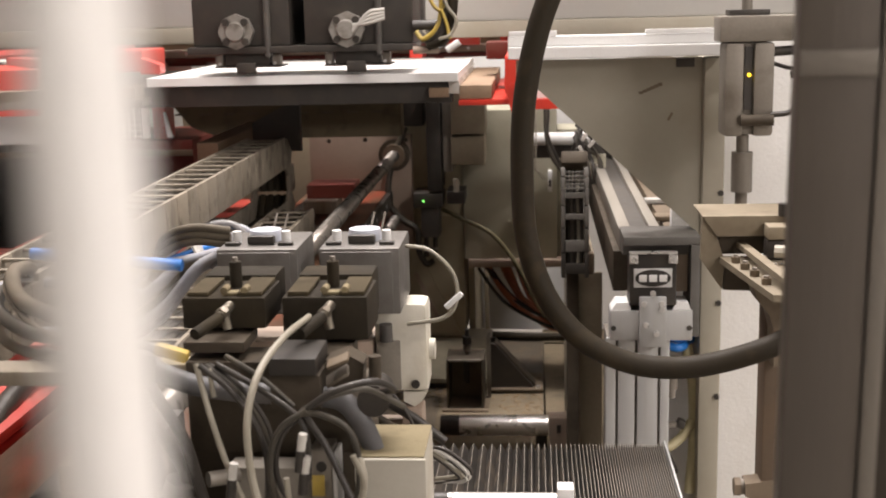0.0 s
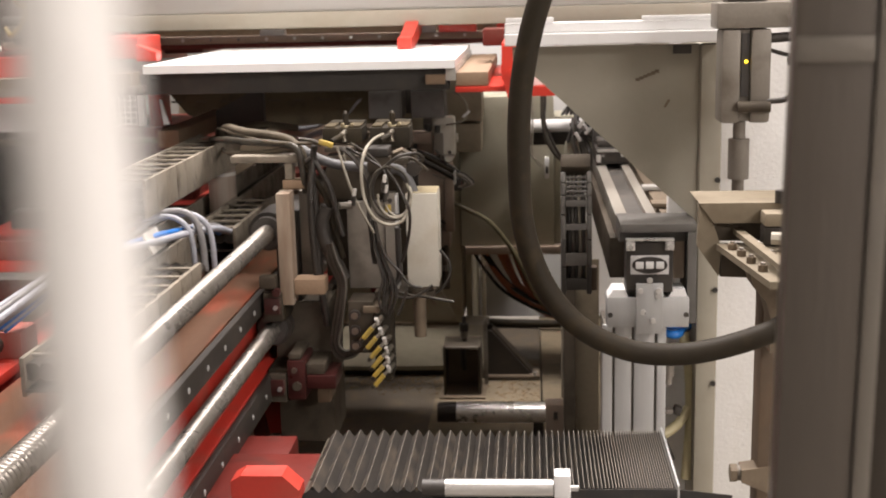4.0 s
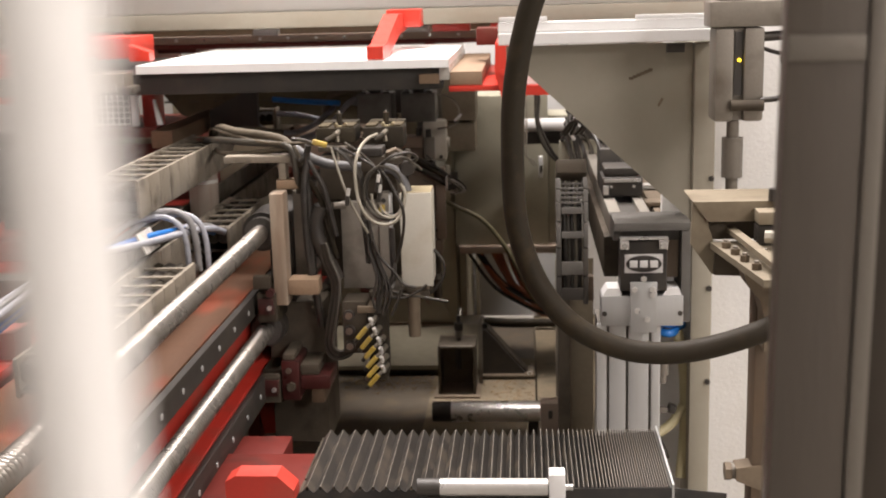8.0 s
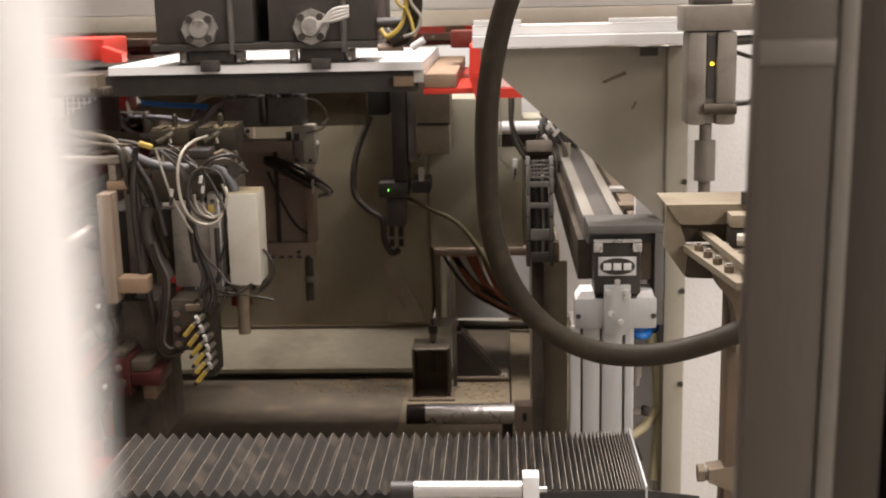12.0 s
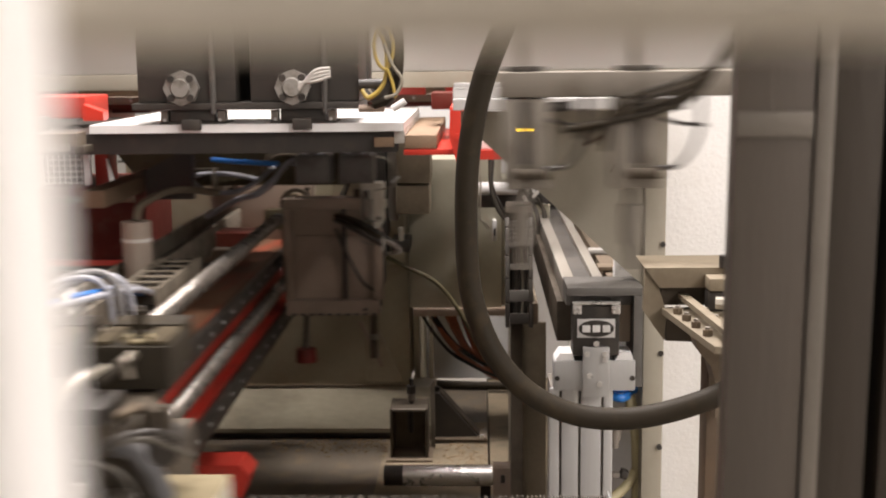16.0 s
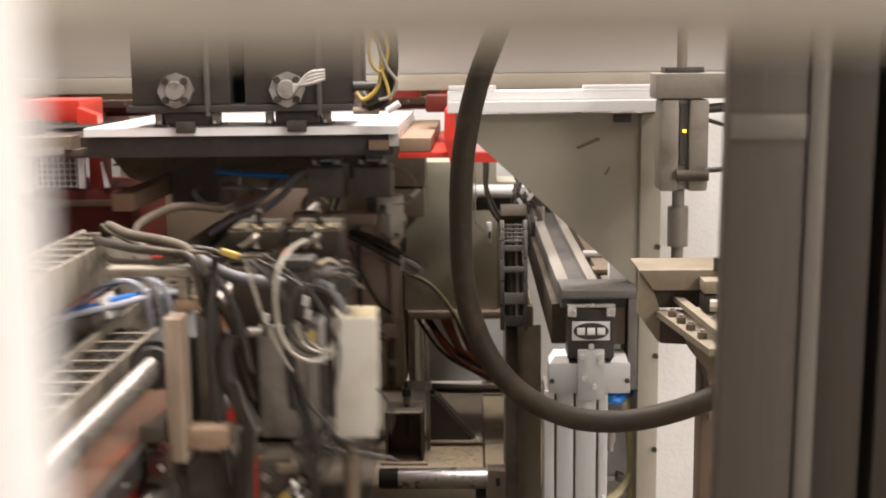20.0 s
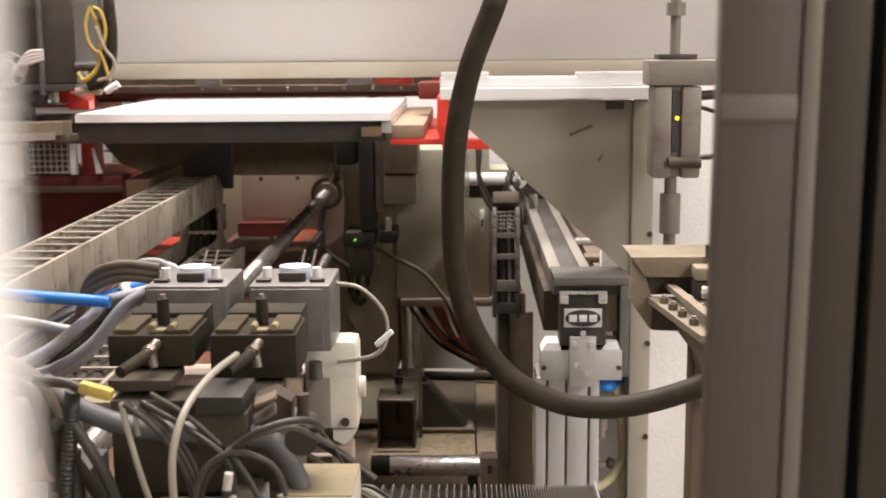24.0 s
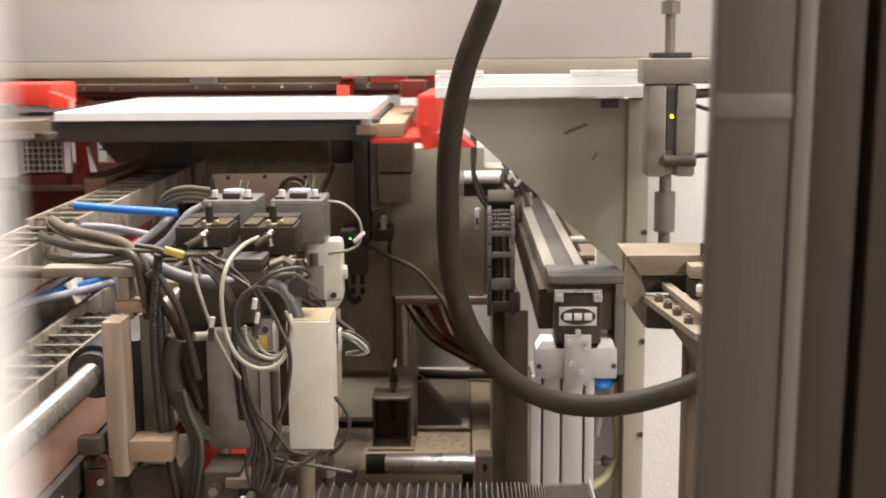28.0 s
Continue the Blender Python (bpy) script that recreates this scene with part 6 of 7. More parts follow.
part("cable", sweep(B(), ((-0.233, 1.990, 1.199), (-0.203, 1.985, 1.183), (-0.173, 1.975, 1.165), (-0.165, 1.970, 1.147), (-0.165, 1.968, 1.120)), 0.0024), M_CABLE, unit)
part("cable", sweep(B(), ((-0.225, 1.985, 1.207), (-0.199, 1.985, 1.190), (-0.177, 1.985, 1.169)), 0.002), M_DARKCABLE, unit)
part("cable", sweep(B(), ((-0.196, 1.975, 1.079), (-0.191, 1.975, 1.054), (-0.190, 1.975, 1.028), (-0.183, 1.975, 1.003), (-0.178, 1.975, 0.977), (-0.186, 1.975, 0.947), (-0.183, 1.975, 0.925)), 0.0024), M_CABLE, unit)
part("cable", sweep(B(), ((-0.194, 1.979, 1.078), (-0.190, 1.979, 1.053), (-0.188, 1.979, 1.027), (-0.181, 1.979, 1.002), (-0.174, 1.979, 0.976), (-0.179, 1.979, 0.946), (-0.180, 1.979, 0.920)), 0.0024), M_CABLE, unit)
part("cable", sweep(B(), ((-0.193, 1.983, 1.077), (-0.189, 1.983, 1.052), (-0.186, 1.983, 1.026), (-0.179, 1.983, 1.000), (-0.171, 1.983, 0.975), (-0.172, 1.983, 0.945), (-0.177, 1.983, 0.916)), 0.0024), M_GREYLEAD, unit)
part("cable", sweep(B(), ((-0.189, 1.975, 1.079), (-0.185, 1.975, 1.054), (-0.181, 1.975, 1.029), (-0.174, 1.975, 1.003), (-0.165, 1.975, 0.977), (-0.163, 1.975, 0.948), (-0.172, 1.975, 0.916)), 0.0024), M_CABLE, unit)
part("cable", sweep(B(), ((-0.188, 1.979, 1.078), (-0.184, 1.979, 1.053), (-0.179, 1.979, 1.028), (-0.171, 1.979, 1.002), (-0.161, 1.979, 0.976), (-0.156, 1.979, 0.946), (-0.170, 1.979, 0.912)), 0.0024), M_CABLE, unit)
part("cable", sweep(B(), ((-0.181, 1.970, 1.045), (-0.170, 1.970, 1.016), (-0.149, 1.970, 0.992), (-0.132, 1.970, 0.969), (-0.112, 1.970, 0.963)), 0.0024), M_CABLE, unit)
part("cable", sweep(B(), ((-0.151, 1.985, 1.063), (-0.151, 1.985, 1.019), (-0.151, 1.985, 0.978), (-0.172, 1.985, 0.952), (-0.178, 1.985, 0.929)), 0.005), M_BLACK, unit)
part("cable", sweep(B(), ((-0.086, 2.050, 1.011), (-0.070, 2.050, 0.987), (-0.072, 2.050, 0.960), (-0.091, 2.050, 0.936), (-0.117, 2.050, 0.925), (-0.144, 2.050, 0.927)), 0.0026), M_CABLE, unit)
part("cable", sweep(B(), ((-0.164, 1.990, 0.954), (-0.131, 1.990, 0.945), (-0.106, 1.990, 0.942), (-0.060, 1.990, 0.933)), 0.0024), M_DARKCABLE, unit)
part("cable", sweep(B(), ((-0.160, 1.985, 0.944), (-0.134, 1.985, 0.942), (-0.109, 1.985, 0.953), (-0.095, 1.985, 0.964)), 0.0024), M_CABLE, unit)


# ---- second drilling unit behind it on the same beam ----
twin = thing("motor_unit", (-0.2, 1.07, 0.78), "grey spindle unit with two square motors and white casting", "drilling unit")
for x0, x1 in ((-0.279, -0.208), (-0.189, -0.119)):
    mo = part("motor", box(B(), x0, x1, 1.022, 1.105, 1.187, 1.2455, 0.002), M_GREYBOX, twin, "dusty grey square motor")
    part("face_plate", box(B(), x0 + 0.002, x1 - 0.006, 1.0195, 1.0215, 1.189, 1.243, 0.001), M_GREYBOX, mo)
    xm = (x0 + x1) / 2
    fan = part("fan_cap", cyl(B(), (xm, 1.064, 1.2458), (xm, 1.064, 1.2555), 0.0155, 0.0140, 28), M_CAP, mo, "pale bluish round cap")
    part("cap_front", box(B(), xm - 0.012, xm + 0.012, 1.040, 1.0480, 1.2458, 1.2535, 0.002), M_BLACK, fan)
    for sx in (-0.031, 0.016):
        part("cap_clip", box(B(), xm + sx, xm + sx + 0.013, 1.036, 1.043, 1.2458, 1.2485, 0.0008), M_BLACK, mo)
    for sx in (-0.023, 0.021):
        part("terminal", cyl(B(), (xm + sx, 1.05, 1.2458), (xm + sx, 1.05, 1.2565), 0.0042, seg=10), M_WHITE, mo)
    for sx in (0.002, 0.012):
        part("spring_leg", cyl(B(), (xm + sx, 1.078, 1.2458), (xm + sx + 0.004, 1.088, 1.266), 0.0011, seg=8), M_GREYMETAL, mo)
cap = part("casting_cap", box(B(), -0.150, -0.101, 1.072, 1.112, 1.100, 1.184, 0.007), M_BOXWHITE, twin, "white painted end cap")
part("cap_lug", prism(B(), ((-0.125, 1.0995), (-0.1025, 1.0995), (-0.108, 1.090), (-0.115, 1.085), (-0.125, 1.090)), "y", 1.075, 1.10), M_BOXWHITE, twin)
part("cap_boss", cyl(B(), (-0.1009, 1.088, 1.137), (-0.0955, 1.088, 1.137), 0.010, seg=16), M_BOXWHITE, cap)
part("cap_hole", cyl(B(), (-0.113, 1.0715, 1.108), (-0.113, 1.0695, 1.108), 0.004, seg=12), M_BLACK, cap)
part("cap_recess", box(B(), -0.147, -0.126, 1.0695, 1.0718, 1.103, 1.150, 0.001), M_STAINED, cap)
for x, y, z in ((-0.138, 1.064, 1.151), (-0.160, 1.09, 1.1512)):
    part("screw_head", cyl(B(), (x, y, z), (x, y, z + 0.016), 0.006, seg=14), M_CHAIN, twin)
part("pivot_wire", sweep(B(), ((-0.143, 1.055, 1.115), (-0.128, 1.05, 1.10), (-0.116, 1.05, 1.08), (-0.110, 1.05, 1.062)), 0.0016), M_CABLE, twin)
part("pivot_wire", sweep(B(), ((-0.110, 1.05, 1.062), (-0.120, 1.049, 1.054), (-0.135, 1.05, 1.057), (-0.150, 1.053, 1.063)), 0.0014), M_STAINED, twin)
part("top_plate", box(B(), -0.316, -0.151, 1.064, 1.12, 1.128, 1.151, 0.003), M_BEIGE, twin)
for x0, x1, z1 in ((-0.316, -0.298, 1.1275), (-0.1265, -0.107, 1.0845)):
    part("column", box(B(), x0, x1, 1.07, 1.10, 0.932, z1, 0.003), M_BEIGE, twin)
part("inner_plate", box(B(), -0.2975, -0.128, 1.085, 1.10, 0.932, 1.069, 0.002), M_BEIGE, twin)
part("inner_plate", box(B(), -0.2975, -0.1515, 1.085, 1.10, 1.0695, 1.1275, 0.002), M_BEIGE, twin)
part("bearing_block", box(B(), -0.356, -0.3175, 1.07, 1.099, 1.085, 1.128, 0.004), M_SAWDUST, twin)
part("side_lead", sweep(B(), ((-0.205, 1.075, 1.085), (-0.18, 1.06, 1.03), (-0.15, 1.06, 0.975), (-0.125, 1.075, 0.95)), 0.003), M_CABLE, twin)
part("side_lead", sweep(B(), ((-0.20, 1.075, 1.115), (-0.16, 1.06, 1.105), (-0.12, 1.055, 1.085), (-0.085, 1.05, 1.06)), 0.0045), M_CABLE, twin)
for k in range(10):
    part("notch", box(B(), -0.302 + 0.019 * k, -0.292 + 0.019 * k, 1.0635, 1.0648, 0.899, 0.904), M_BLACK, twin)
part("centre_rib", box(B(), -0.192, -0.184, 1.074, 1.0845, 0.932, 1.1275, 0.001), M_BLACK, twin)
part("lower_plate", box(B(), -0.316, -0.116, 1.065, 1.12, 0.898, 0.9315, 0.003), M_BEIGE, twin)
part("plate_bolt", cyl(B(), (-0.145, 1.065, 0.912), (-0.145, 1.061, 0.912), 0.004, seg=8), M_BLACK, twin)
part("spindle", cyl(B(), (-0.129, 1.09, 0.80), (-0.129, 1.09, 0.8975), 0.009), M_OILY, twin)
part("spindle_nut", cyl(B(), (-0.129, 1.09, 0.842), (-0.129, 1.09, 0.854), 0.012, seg=6), M_STAINED, twin)
knob = part("red_knob", cyl(B(), (-0.2705, 1.045, 0.804), (-0.2705, 1.045, 0.832), 0.0225, 0.0205, 20), M_FOOTRED, twin, "dull red round knob")
part("knob_stem", cyl(B(), (-0.2705, 1.045, 0.8322), (-0.2705, 1.07, 0.897), 0.008, seg=12), M_OILY, knob)
part("rear_slide", box(B(), -0.325, -0.2525, 1.10, 1.19, 0.95, 1.10, 0.004), M_BROWN, twin)
part("wire_loop", sweep(B(), ((-0.118, 1.07, 1.238), (-0.095, 1.06, 1.235), (-0.075, 1.055, 1.215), (-0.073, 1.055, 1.19), (-0.085, 1.055, 1.175), (-0.118, 1.06, 1.168)), 0.0019, 8), M_WHITECABLE, twin)
part("wire_clip", box(B(), -0.085, -0.065, 1.050, 1.055, 1.189, 1.194, 0.0015, pose(0, 0, 0, 0, -42, 0)), M_WHITE, twin)
part("air_line", sweep(B(), ((-0.46, 1.06, 1.236), (-0.40, 1.055, 1.231), (-0.345, 1.05, 1.228), (-0.318, 1.05, 1.226)), 0.0055), M_BLUE, twin, "bright blue air hose")
for k in range(2):
    part("grey_flex", sweep(B(), ((-0.282, 1.04 + 0.012 * k, 1.236 - 0.012 * k), (-0.302, 1.036 + 0.01 * k, 1.224), (-0.332, 1.038, 1.190 - 0.006 * k), (-0.37, 1.05, 1.165 - 0.006 * k), (-0.41, 1.07, 1.15), (-0.45, 1.10, 1.13), (-0.49, 1.13, 1.105)), 0.0058 - 0.0018 * k, 12), M_FLEX, twin)
for k in range(3):
    part("grey_lead", sweep(B(), ((-0.275, 1.06, 1.255 - 0.006 * k), (-0.31, 1.06, 1.258 - 0.006 * k), (-0.34, 1.07, 1.245 - 0.006 * k), (-0.36, 1.09, 1.205)), 0.004), M_BROWNHOSE, twin)

part("flex_loop", sweep(B(), ((-0.3332, 1.0743, 1.2177), (-0.344, 1.0572, 1.2064), (-0.378, 1.0401, 1.1813), (-0.415, 1.0315, 1.1696), (-0.4638, 1.0315, 1.1722), (-0.4903, 1.0401, 1.1856), (-0.5012, 1.0572, 1.1991), (-0.4827, 1.0743, 1.2036), (-0.4236, 1.0828, 1.2021), (-0.3679, 1.0914, 1.1896)), 0.0052, 12), M_FLEX, twin, "pale blue-grey cable loop")
random.seed(11)
part("cable_arm", sweep(B(), ((-0.165, 1.03, 1.112), (-0.13, 1.01, 1.098), (-0.09, 1.0, 1.078), (-0.062, 0.998, 1.062)), 0.006), M_CABLE, twin)
part("cable_arm", sweep(B(), ((-0.165, 1.03, 1.12), (-0.125, 1.015, 1.106), (-0.085, 1.005, 1.085), (-0.055, 1.0, 1.068)), 0.0048), M_RUBBER, twin)
for k in range(9):
    a, b = random.random(), random.random()
    part("loose_wire", sweep(B(), ((-0.075, 1.0, 1.072 - 0.001 * k), (-0.058 + 0.006 * a, 0.996, 1.068 + 0.012 * (b - 0.4)), (-0.04 + 0.010 * b, 0.992, 1.058 + 0.012 * (a - 0.5)), (-0.036 + 0.012 * a, 0.994, 1.045 + 0.006 * b), (-0.055, 1.0, 1.045 - 0.004 * a)), 0.0012 + 0.0007 * b),
         (M_WHITECABLE, M_CLEAR, M_CABLE)[k % 3], twin)
part("wire_tie", box(B(), -0.064, -0.060, 0.988, 1.008, 1.050, 1.078, 0.001), M_CLEAR, twin)

for ob in twin.children:
    if ob.name.split(".")[0] in ("cable_arm", "loose_wire", "wire_tie"):
        ob.data.transform(Matrix.Translation((-0.036, 0, 0)))
# the spindle unit was set out at 6/7 size: bring it to full size
for ob in [twin] + list(twin.children_recursive):
    if ob.data:
        ob.data.transform(Matrix.Scale(1.17, 4))
twin.location = (-0.2335, 1.2522, 0.666)

# bundle that hangs behind the spindle unit
roll = part("wrapped_roll", cyl(B(), (-0.537, 0.494, 1.114), (-0.537, 0.494, 1.239), 0.029, seg=20), M_WRAP, twin, "pale plastic-wrapped cable bundle")
part("roll_band", cyl(B(), (-0.537, 0.494, 1.199), (-0.537, 0.494, 1.206), 0.0302, seg=20), M_CLEAR, roll)
part("roll_hose", sweep(B(), ((-0.537, 0.494, 1.239), (-0.53, 0.52, 1.27), (-0.48, 0.60, 1.29), (-0.42, 0.72, 1.27)), 0.008), M_BROWNHOSE, twin)

# ---- folding bellows over the cross rail ----
bellows = thing("bellows", (0.186, 1.63, 0.78), "dusty black pleated bellows cover", "bellows")
part("end_frame", prism(B(), ((1.52, 0.70), (1.52, 0.802), (1.74, 0.802), (1.74, 0.70)), "x", 0.187, 0.190), M_ALU, bellows, "bright metal end frame")
FOLDS, LEAF = 58, 0.0145
leaf_mesh = []
leaves = []
for i in range(FOLDS * 2):
    if i < 2:
        bm = B()
        box(bm, 0, LEAF, -0.108, 0.108, -0.0004, 0.0004)
        box(bm, 0.001, LEAF - 0.001, -0.1095, -0.1075, -0.075, -0.004)
        me = bpy.data.meshes.new("pleat")
        bmesh.ops.recalc_face_normals(bm, faces=bm.faces)
        bm.to_mesh(me)
        bm.free()
        for m in ((M_BELLOWS, M_BELLOWS_SHADED)[i], M_BELLOWS_SIDE, M_BELLOWS_EDGE):
            me.materials.append(m)
        for p in me.polygons:
            if p.center.y < -0.1 and p.center.z < -0.003:
                p.material_index = 1
            elif abs(p.normal.x) > 0.9:
                p.material_index = 2
        leaf_mesh.append(me)
    ob = new("pleat", leaf_mesh[i % 2])
    ob.parent = bellows
    leaves.append(ob)
rail_base = thing("cross_rail_bed", (-0.4, 1.63, 0), "dark steel bed under the bellows", "machine bed", kind="structure")
part("bed", box(B(), -1.6, 0.19, 1.54, 1.72, 0, 0.70, 0.003), M_BEDDARK, rail_base)
part("black_skirt", box(B(), -1.6, 0.186, 1.525, 1.5395, 0.3, 0.72, 0.002), M_BLACK, rail_base)


# ---- what moves, and when ----
def at(rows, t):
    return float(np.interp(t, [r[0] for r in rows], [r[1] for r in rows]))


BEAM_X = ((0, 0.0), (0.58, 0.0), (0.7, -0.04), (0.85, -0.075), (9.9, -0.075), (10.22, -0.078), (10.4, -0.21), (10.55, -0.32), (10.65, -0.336), (12.6, -0.336), (13.2, -0.25), (13.7, -0.02),
          (14.4, -0.005), (15.2, -0.012), (15.75, -0.012), (15.9, -0.06), (16.0, -0.118), (16.1, -0.214), (16.2, -0.307), (16.3, -0.352), (16.45, -0.362), (19.6, -0.366), (19.7, -0.30), (19.8, -0.232), (19.9, -0.137), (20.0, -0.046),
          (20.1, -0.003), (20.3, 0.0), (26.52, 0.0), (26.65, -0.03), (26.8, -0.072), (26.9, -0.075), (28, -0.075))
UNIT_Y = ((0, 0.857), (0.65, 0.857), (0.8, 0.895), (1.0, 1.085), (1.2, 1.298), (1.35, 1.40), (1.5, 1.437), (3.08, 1.437), (3.2, 1.525), (3.3, 1.615), (3.4, 1.705), (3.5, 1.82), (3.65, 1.97), (3.8, 2.02),
          (10.2, 2.015), (10.6, 2.05), (12.6, 2.06), (13.4, 1.9), (14.2, 1.42), (14.5, 1.22), (14.7, 1.05), (14.85, 0.89), (15.0, 0.862), (15.75, 0.862), (16.25, 0.87), (16.4, 1.02), (16.55, 1.25), (16.7, 1.53),
          (16.8, 1.64), (16.9, 1.74), (17.1, 1.92), (17.25, 1.98), (17.5, 2.01), (19.6, 2.01), (19.7, 1.90), (19.8, 1.81), (19.9, 1.70), (20.0, 1.55), (20.1, 1.47), (20.2, 1.40), (20.3, 1.28), (20.4, 1.10), (20.5, 0.99),
          (20.65, 0.885), (20.8, 0.862), (26.58, 0.862), (26.75, 0.95), (27.0, 1.263), (27.15, 1.38), (27.3, 1.43), (27.45, 1.441), (28, 1.441))
TWIN_Y = ((0, 1.015), (0.58, 1.015), (0.8, 1.17), (1.0, 1.337), (1.2, 1.46), (1.35, 1.52), (1.5, 1.555), (3.1, 1.564), (3.2, 1.61), (3.3, 1.72), (3.4, 1.88), (3.5, 2.09), (3.7, 2.40), (3.9, 2.55), (5.5, 2.58),
          (6.5, 2.55), (8.0, 2.47), (19.6, 2.5), (19.9, 2.40), (20.1, 2.18), (20.2, 2.05), (20.3, 1.87), (20.5, 1.70), (20.6, 1.545), (20.8, 1.42), (21.0, 1.16), (21.2, 1.05), (21.4, 1.022), (26.52, 1.022), (26.7, 1.13),
          (27.0, 1.36), (27.2, 1.49), (27.4, 1.56), (27.6, 1.58), (28, 1.582))
TRAIN_X = ((0, 0.0), (0.17, 0.0), (0.3, 0.05), (0.455, 0.18), (0.555, 0.31), (0.655, 0.455), (0.8, 0.603), (0.9, 0.708), (1.0, 0.799), (1.1, 0.892), (1.2, 0.984), (1.3, 1.075), (1.4, 1.15), (1.455, 1.20), (1.555, 1.31),
           (1.655, 1.44), (1.755, 1.57), (1.855, 1.67), (1.955, 1.72), (2.1, 1.74),
           (26.2, 1.74), (26.35, 1.79), (26.5, 1.92), (26.6, 2.05), (26.7, 2.195), (26.8, 2.302), (26.9, 2.412), (27.0, 2.50), (27.1, 2.60), (27.2, 2.69), (27.3, 2.782), (27.4, 2.865), (27.5, 2.94), (27.6, 3.05), (27.7, 3.18), (27.8, 3.31), (27.9, 3.40), (28, 3.452))
UPPER_X = ((0, 0.0), (0.5, 0.0), (0.6, -0.06), (0.8, -0.20), (1.0, -0.30), (1.2, -0.38), (1.5, -0.44), (2.0, -0.48), (3.2, -0.49), (3.8, -0.75), (5.5, -0.80), (10.5, -0.80), (10.65, -0.62), (10.8, -0.36), (11.0, -0.11), (11.15, -0.01),
           (11.3, 0.0), (23.25, 0.0), (23.5, -0.15), (23.6, -0.25), (23.8, -0.42), (24.0, -0.50), (24.4, -0.52), (25.85, -0.525), (26.0, -0.605), (26.2, -0.63), (26.35, -0.72), (26.6, -0.80), (28, -0.80))
HANG_X = ((0, 0.0), (13.9, 0.0), (14.2, -0.15), (14.4, -0.37), (14.5, -0.46), (14.6, -0.60), (14.7, -0.70), (14.8, -0.745), (15.0, -0.754), (15.5, -0.754), (15.6, -0.70), (15.7, -0.64), (15.8, -0.54), (15.9, -0.40), (16.0, -0.24),
          (16.1, -0.09), (16.2, -0.01), (16.3, 0.0), (28, 0.0))
SLIDE_Y = ((0, 1.3), (3.0, 1.2), (4.5, 0.15), (5.5, 0.02), (6.0, 0.0), (7.5, 0.02), (8.0, 0.07), (8.5, 0.22), (9.0, 0.52), (9.5, 0.95), (10.2, 1.3), (28, 1.3))
CHAIN_Y = ((0, 0.0), (3.0, -0.03), (4.5, -0.34), (5.5, -0.40), (6.0, -0.385), (7.5, -0.36), (8.0, -0.30), (8.3, -0.18), (8.6, -0.06), (9.0, 0.0), (28, 0.0))
ARM_BACK = ((0, 0.62), (2.3, 0.62), (2.6, 0.3), (2.85, 0), (3.5, 0), (4.3, 0.62), (6.8, 0.62), (7.25, 0), (9.2, 0), (9.45, 0.3), (9.7, 0.62), (10.5, 1.0), (26.5, 1.0), (27.6, 0.62), (28, 0.60))


@functools.lru_cache(None)
def pleat_steps(length):
    """Widths of the folds: the free end opens fully first, the end at the frame stays packed."""
    low, high = -1.5, 2.5
    for _ in range(40):
        c = (low + high) / 2
        step = [0.0032 + 0.0160 / (1 + math.exp((k / (FOLDS - 1) - c) * 9)) for k in range(FOLDS)]
        low, high = (c, high) if sum(step) < length else (low, c)
    return step


def slide(ob, axis, rows, dz=None):
    base = ob.location.copy()
    out = []
    for t, v in rows:
        p = base.copy()
        p[axis] += v
        if dz:
            p[2] += at(dz, t)
        out.append((t, pose(*p)))
    walk(ob, out)


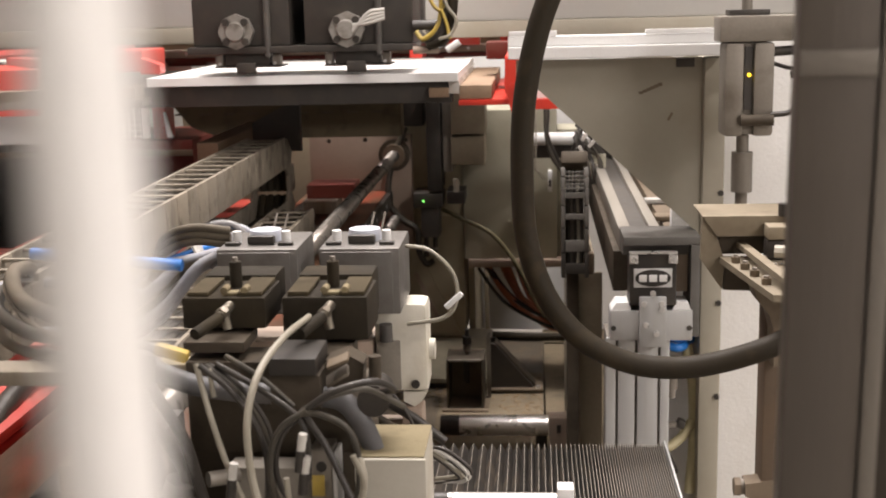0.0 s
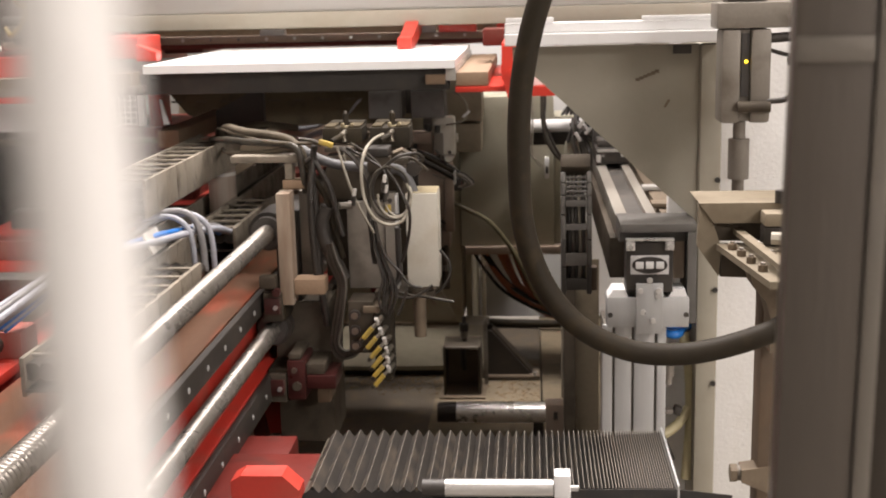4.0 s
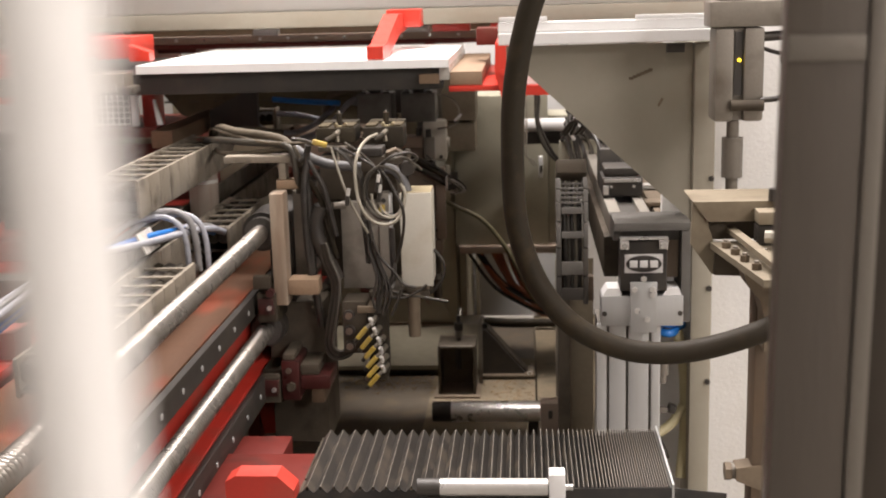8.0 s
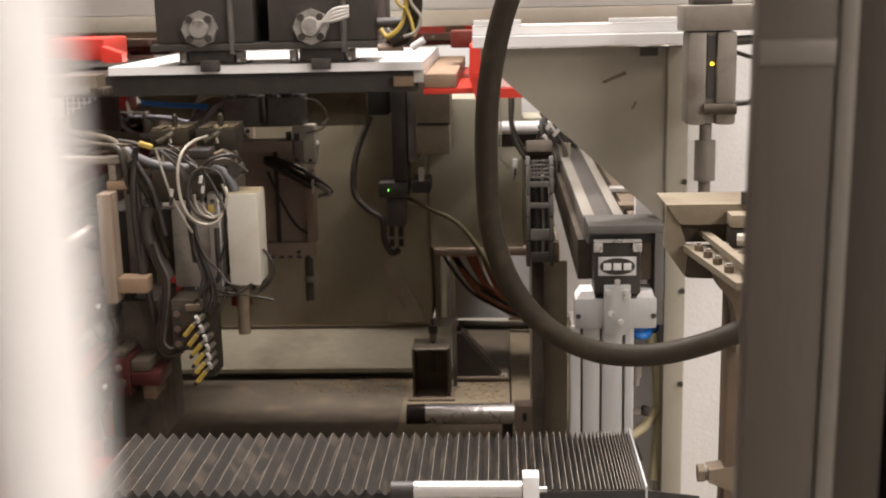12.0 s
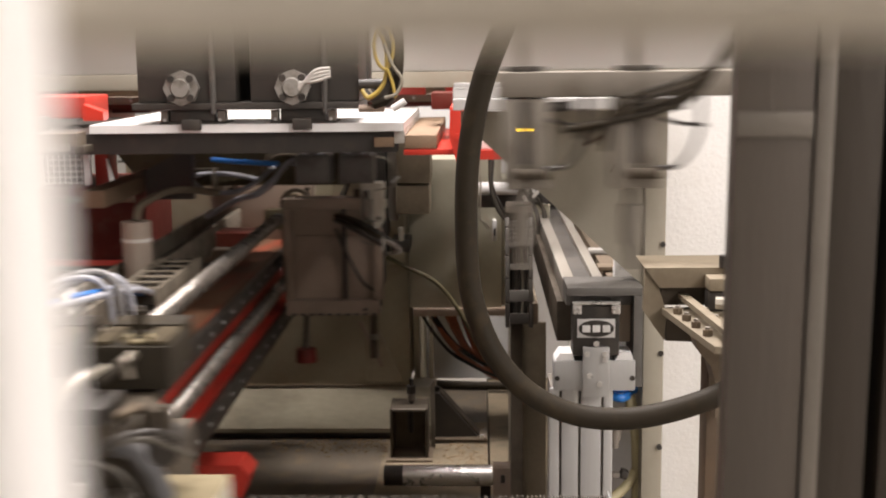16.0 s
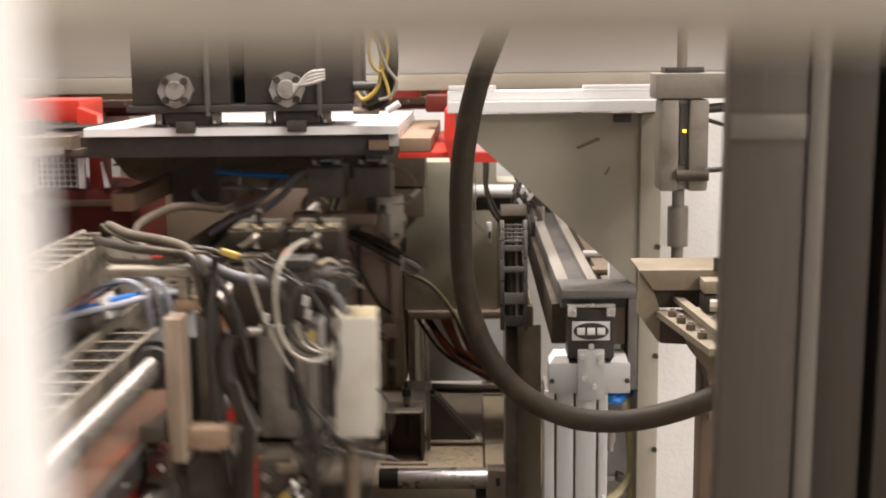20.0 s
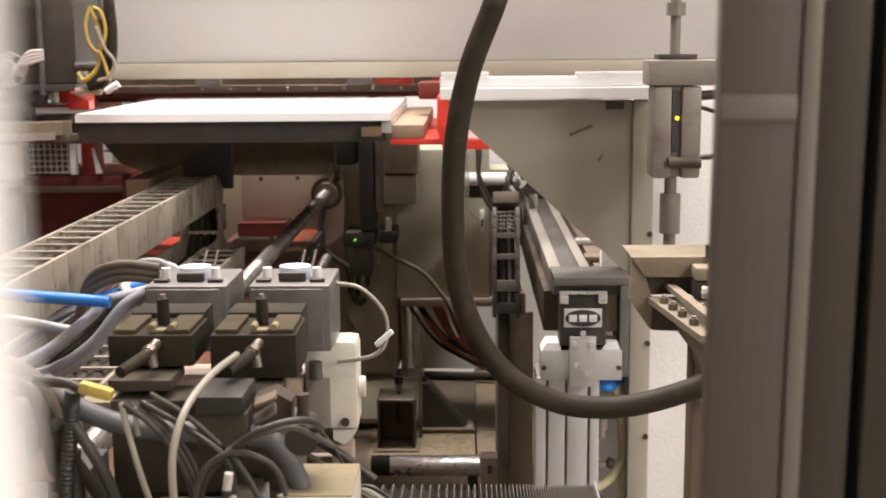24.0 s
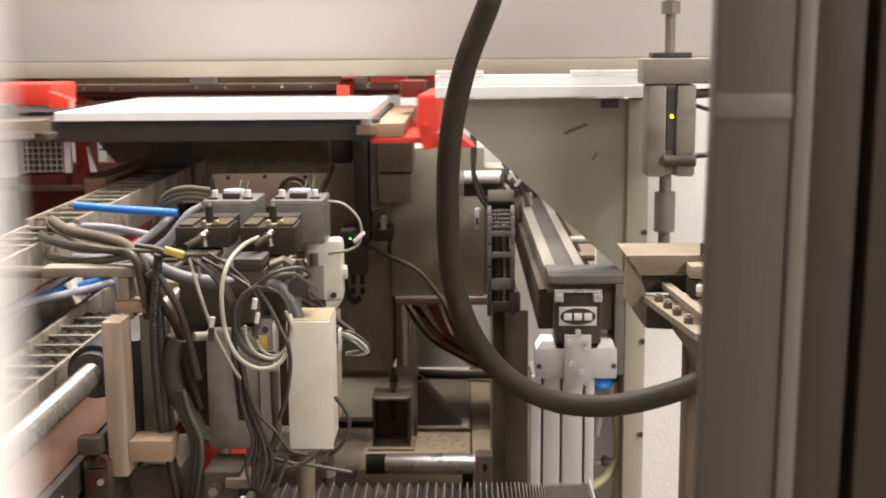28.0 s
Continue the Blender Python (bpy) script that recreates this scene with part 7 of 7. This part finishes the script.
def motions():
    slide(beam, 0, BEAM_X)
    for ob, ys, y_ref in ((unit, UNIT_Y, 2.02), (twin, [(t, 1.17 * y) for t, y in TWIN_Y], 1.1962)):
        base = ob.location.copy()
        times = sorted({r[0] for r in BEAM_X} | {r[0] for r in ys})
        walk(ob, [(t, pose(base.x + at(BEAM_X, t), base.y + at(ys, t) - y_ref, base.z)) for t in times])
    # the rolling chain: links run along the top, over the bend and back below
    top, bend_r = 1.143, 0.07
    moments = sorted({r[0] for r in TWIN_Y} | {round(a + 0.05 * k, 2) for a, b in ((0.55, 1.6), (3.05, 4.0), (19.6, 21.5), (26.5, 27.7)) for k in range(int((b - a) / 0.05))})
    for k, ob in enumerate(rolling):
        rows = []
        for t in moments:
            start = 1.17 * at(TWIN_Y, t) + 0.08
            turn_y = 2.56 + (start - 1.276) / 2
            run = k * 0.058
            if run < turn_y - start:
                y, z, lean = start + run, top, 0.0
            elif run < turn_y - start + math.pi * bend_r:
                a = (run - turn_y + start) / bend_r
                y, z, lean = turn_y + bend_r * math.sin(a), top - bend_r * (1 - math.cos(a)), math.degrees(a)
            else:
                y, z, lean = turn_y - (run - (turn_y - start) - math.pi * bend_r), top - 2 * bend_r, 180.0
            rows.append((t, pose(-0.5775 + 0.45, y - 2.0, z - 0.7, -lean, 0, 0)))
        walk(ob, rows)
    slide(train, 0, TRAIN_X)
    # a panel and the clamp that draws it lag behind the carriage; the clamp arm swings in as they stop
    for n, p in enumerate(panels):
        start = (0.0, 0.0, 26.0)[n]
        lag = ((0, 0.0), (start + 0.3, 0.0), (start + 1.0, -0.45), (start + 1.5, -0.42), (start + 1.6, -0.28), (start + 1.7, -0.13), (start + 1.8, -0.04), (start + 1.9, 0.0), (29, 0.0))
        if n == 0:
            lag = ((0, 0.0), (28, 0.0))
        slide(p, 0, [(t, x + at(lag, t)) for t, x in TRAIN_X])
        if n == 0:
            continue
        swing = ((0, 0.0), (start + 0.3, 0.0), (start + 0.9, -72.0), (start + 1.72, -72.0), (start + 1.8, -55.0), (start + 1.9, -22.0), (start + 2.0, -3.0 * (n == 2)), (29, 0.0))
        times = sorted({0.0, 28.0} | {min(28.0, r[0]) for r in lag + swing})
        for ob in pullers[n]:
            turns = ob.name.split(".")[0] in ("red_jaw", "jaw_back", "pivot")
            hinge = Vector((-PITCH * n - 0.005, -0.13, 0))
            walk(ob, [(t, pose(at(lag, t), 0, 0) @ Matrix.Translation(hinge) @ pose(0, 0, 0, 0, 0, at(swing, t) if turns else 0) @ Matrix.Translation(-hinge)) for t in times])
    # each red clamp runs ahead of its train as it starts
    for start, clamps in zip((0.0, 26.0), red_clamps):
        for ob in clamps:
            slide(ob, 0, [(0, 0.0)] * (start > 0) + [(start, 0.0), (start + 0.6, 0.0), (start + 0.8, 0.10), (start + 1.0, 0.36), (start + 1.4, 0.42), (28, 0.42)])
    slide(upper, 0, UPPER_X, ((0, 0.016), (10.9, 0.016), (11.2, 0.0), (23.2, 0.0), (23.4, 0.016), (28, 0.016)))
    slide(hang, 0, HANG_X)
    slide(slider, 1, SLIDE_Y)
    slide(chain, 1, CHAIN_Y)
    slide(arm, 1, ARM_BACK, ((0, 0.0), (9.7, 0.0), (10.5, 0.05), (26.5, 0.05), (27.6, 0.0), (28, 0.0)))
    # each bellows leaf leans more the further the beam pulls the pleats out
    for i, ob in enumerate(leaves):
        fold, side = divmod(i, 2)
        rows = []
        for t, shift in BEAM_X:
            length = 0.422 - shift
            step = pleat_steps(length)
            scale = length / sum(step)
            x = 0.186 - length + sum(step[:fold]) * scale
            w = min(step[fold] * scale / 2, LEAF * 0.985)
            h = math.sqrt(LEAF ** 2 - w * w)
            tilt = math.degrees(math.atan2(h, w))
            if side == 0:
                m = pose(x - 0.186, 0, 0.018 - h, 0, -tilt, 0)
            else:
                m = pose(x + w - 0.186, 0, 0.018, 0, tilt, 0)
            rows.append((t, m))
        walk(ob, rows)


motions()
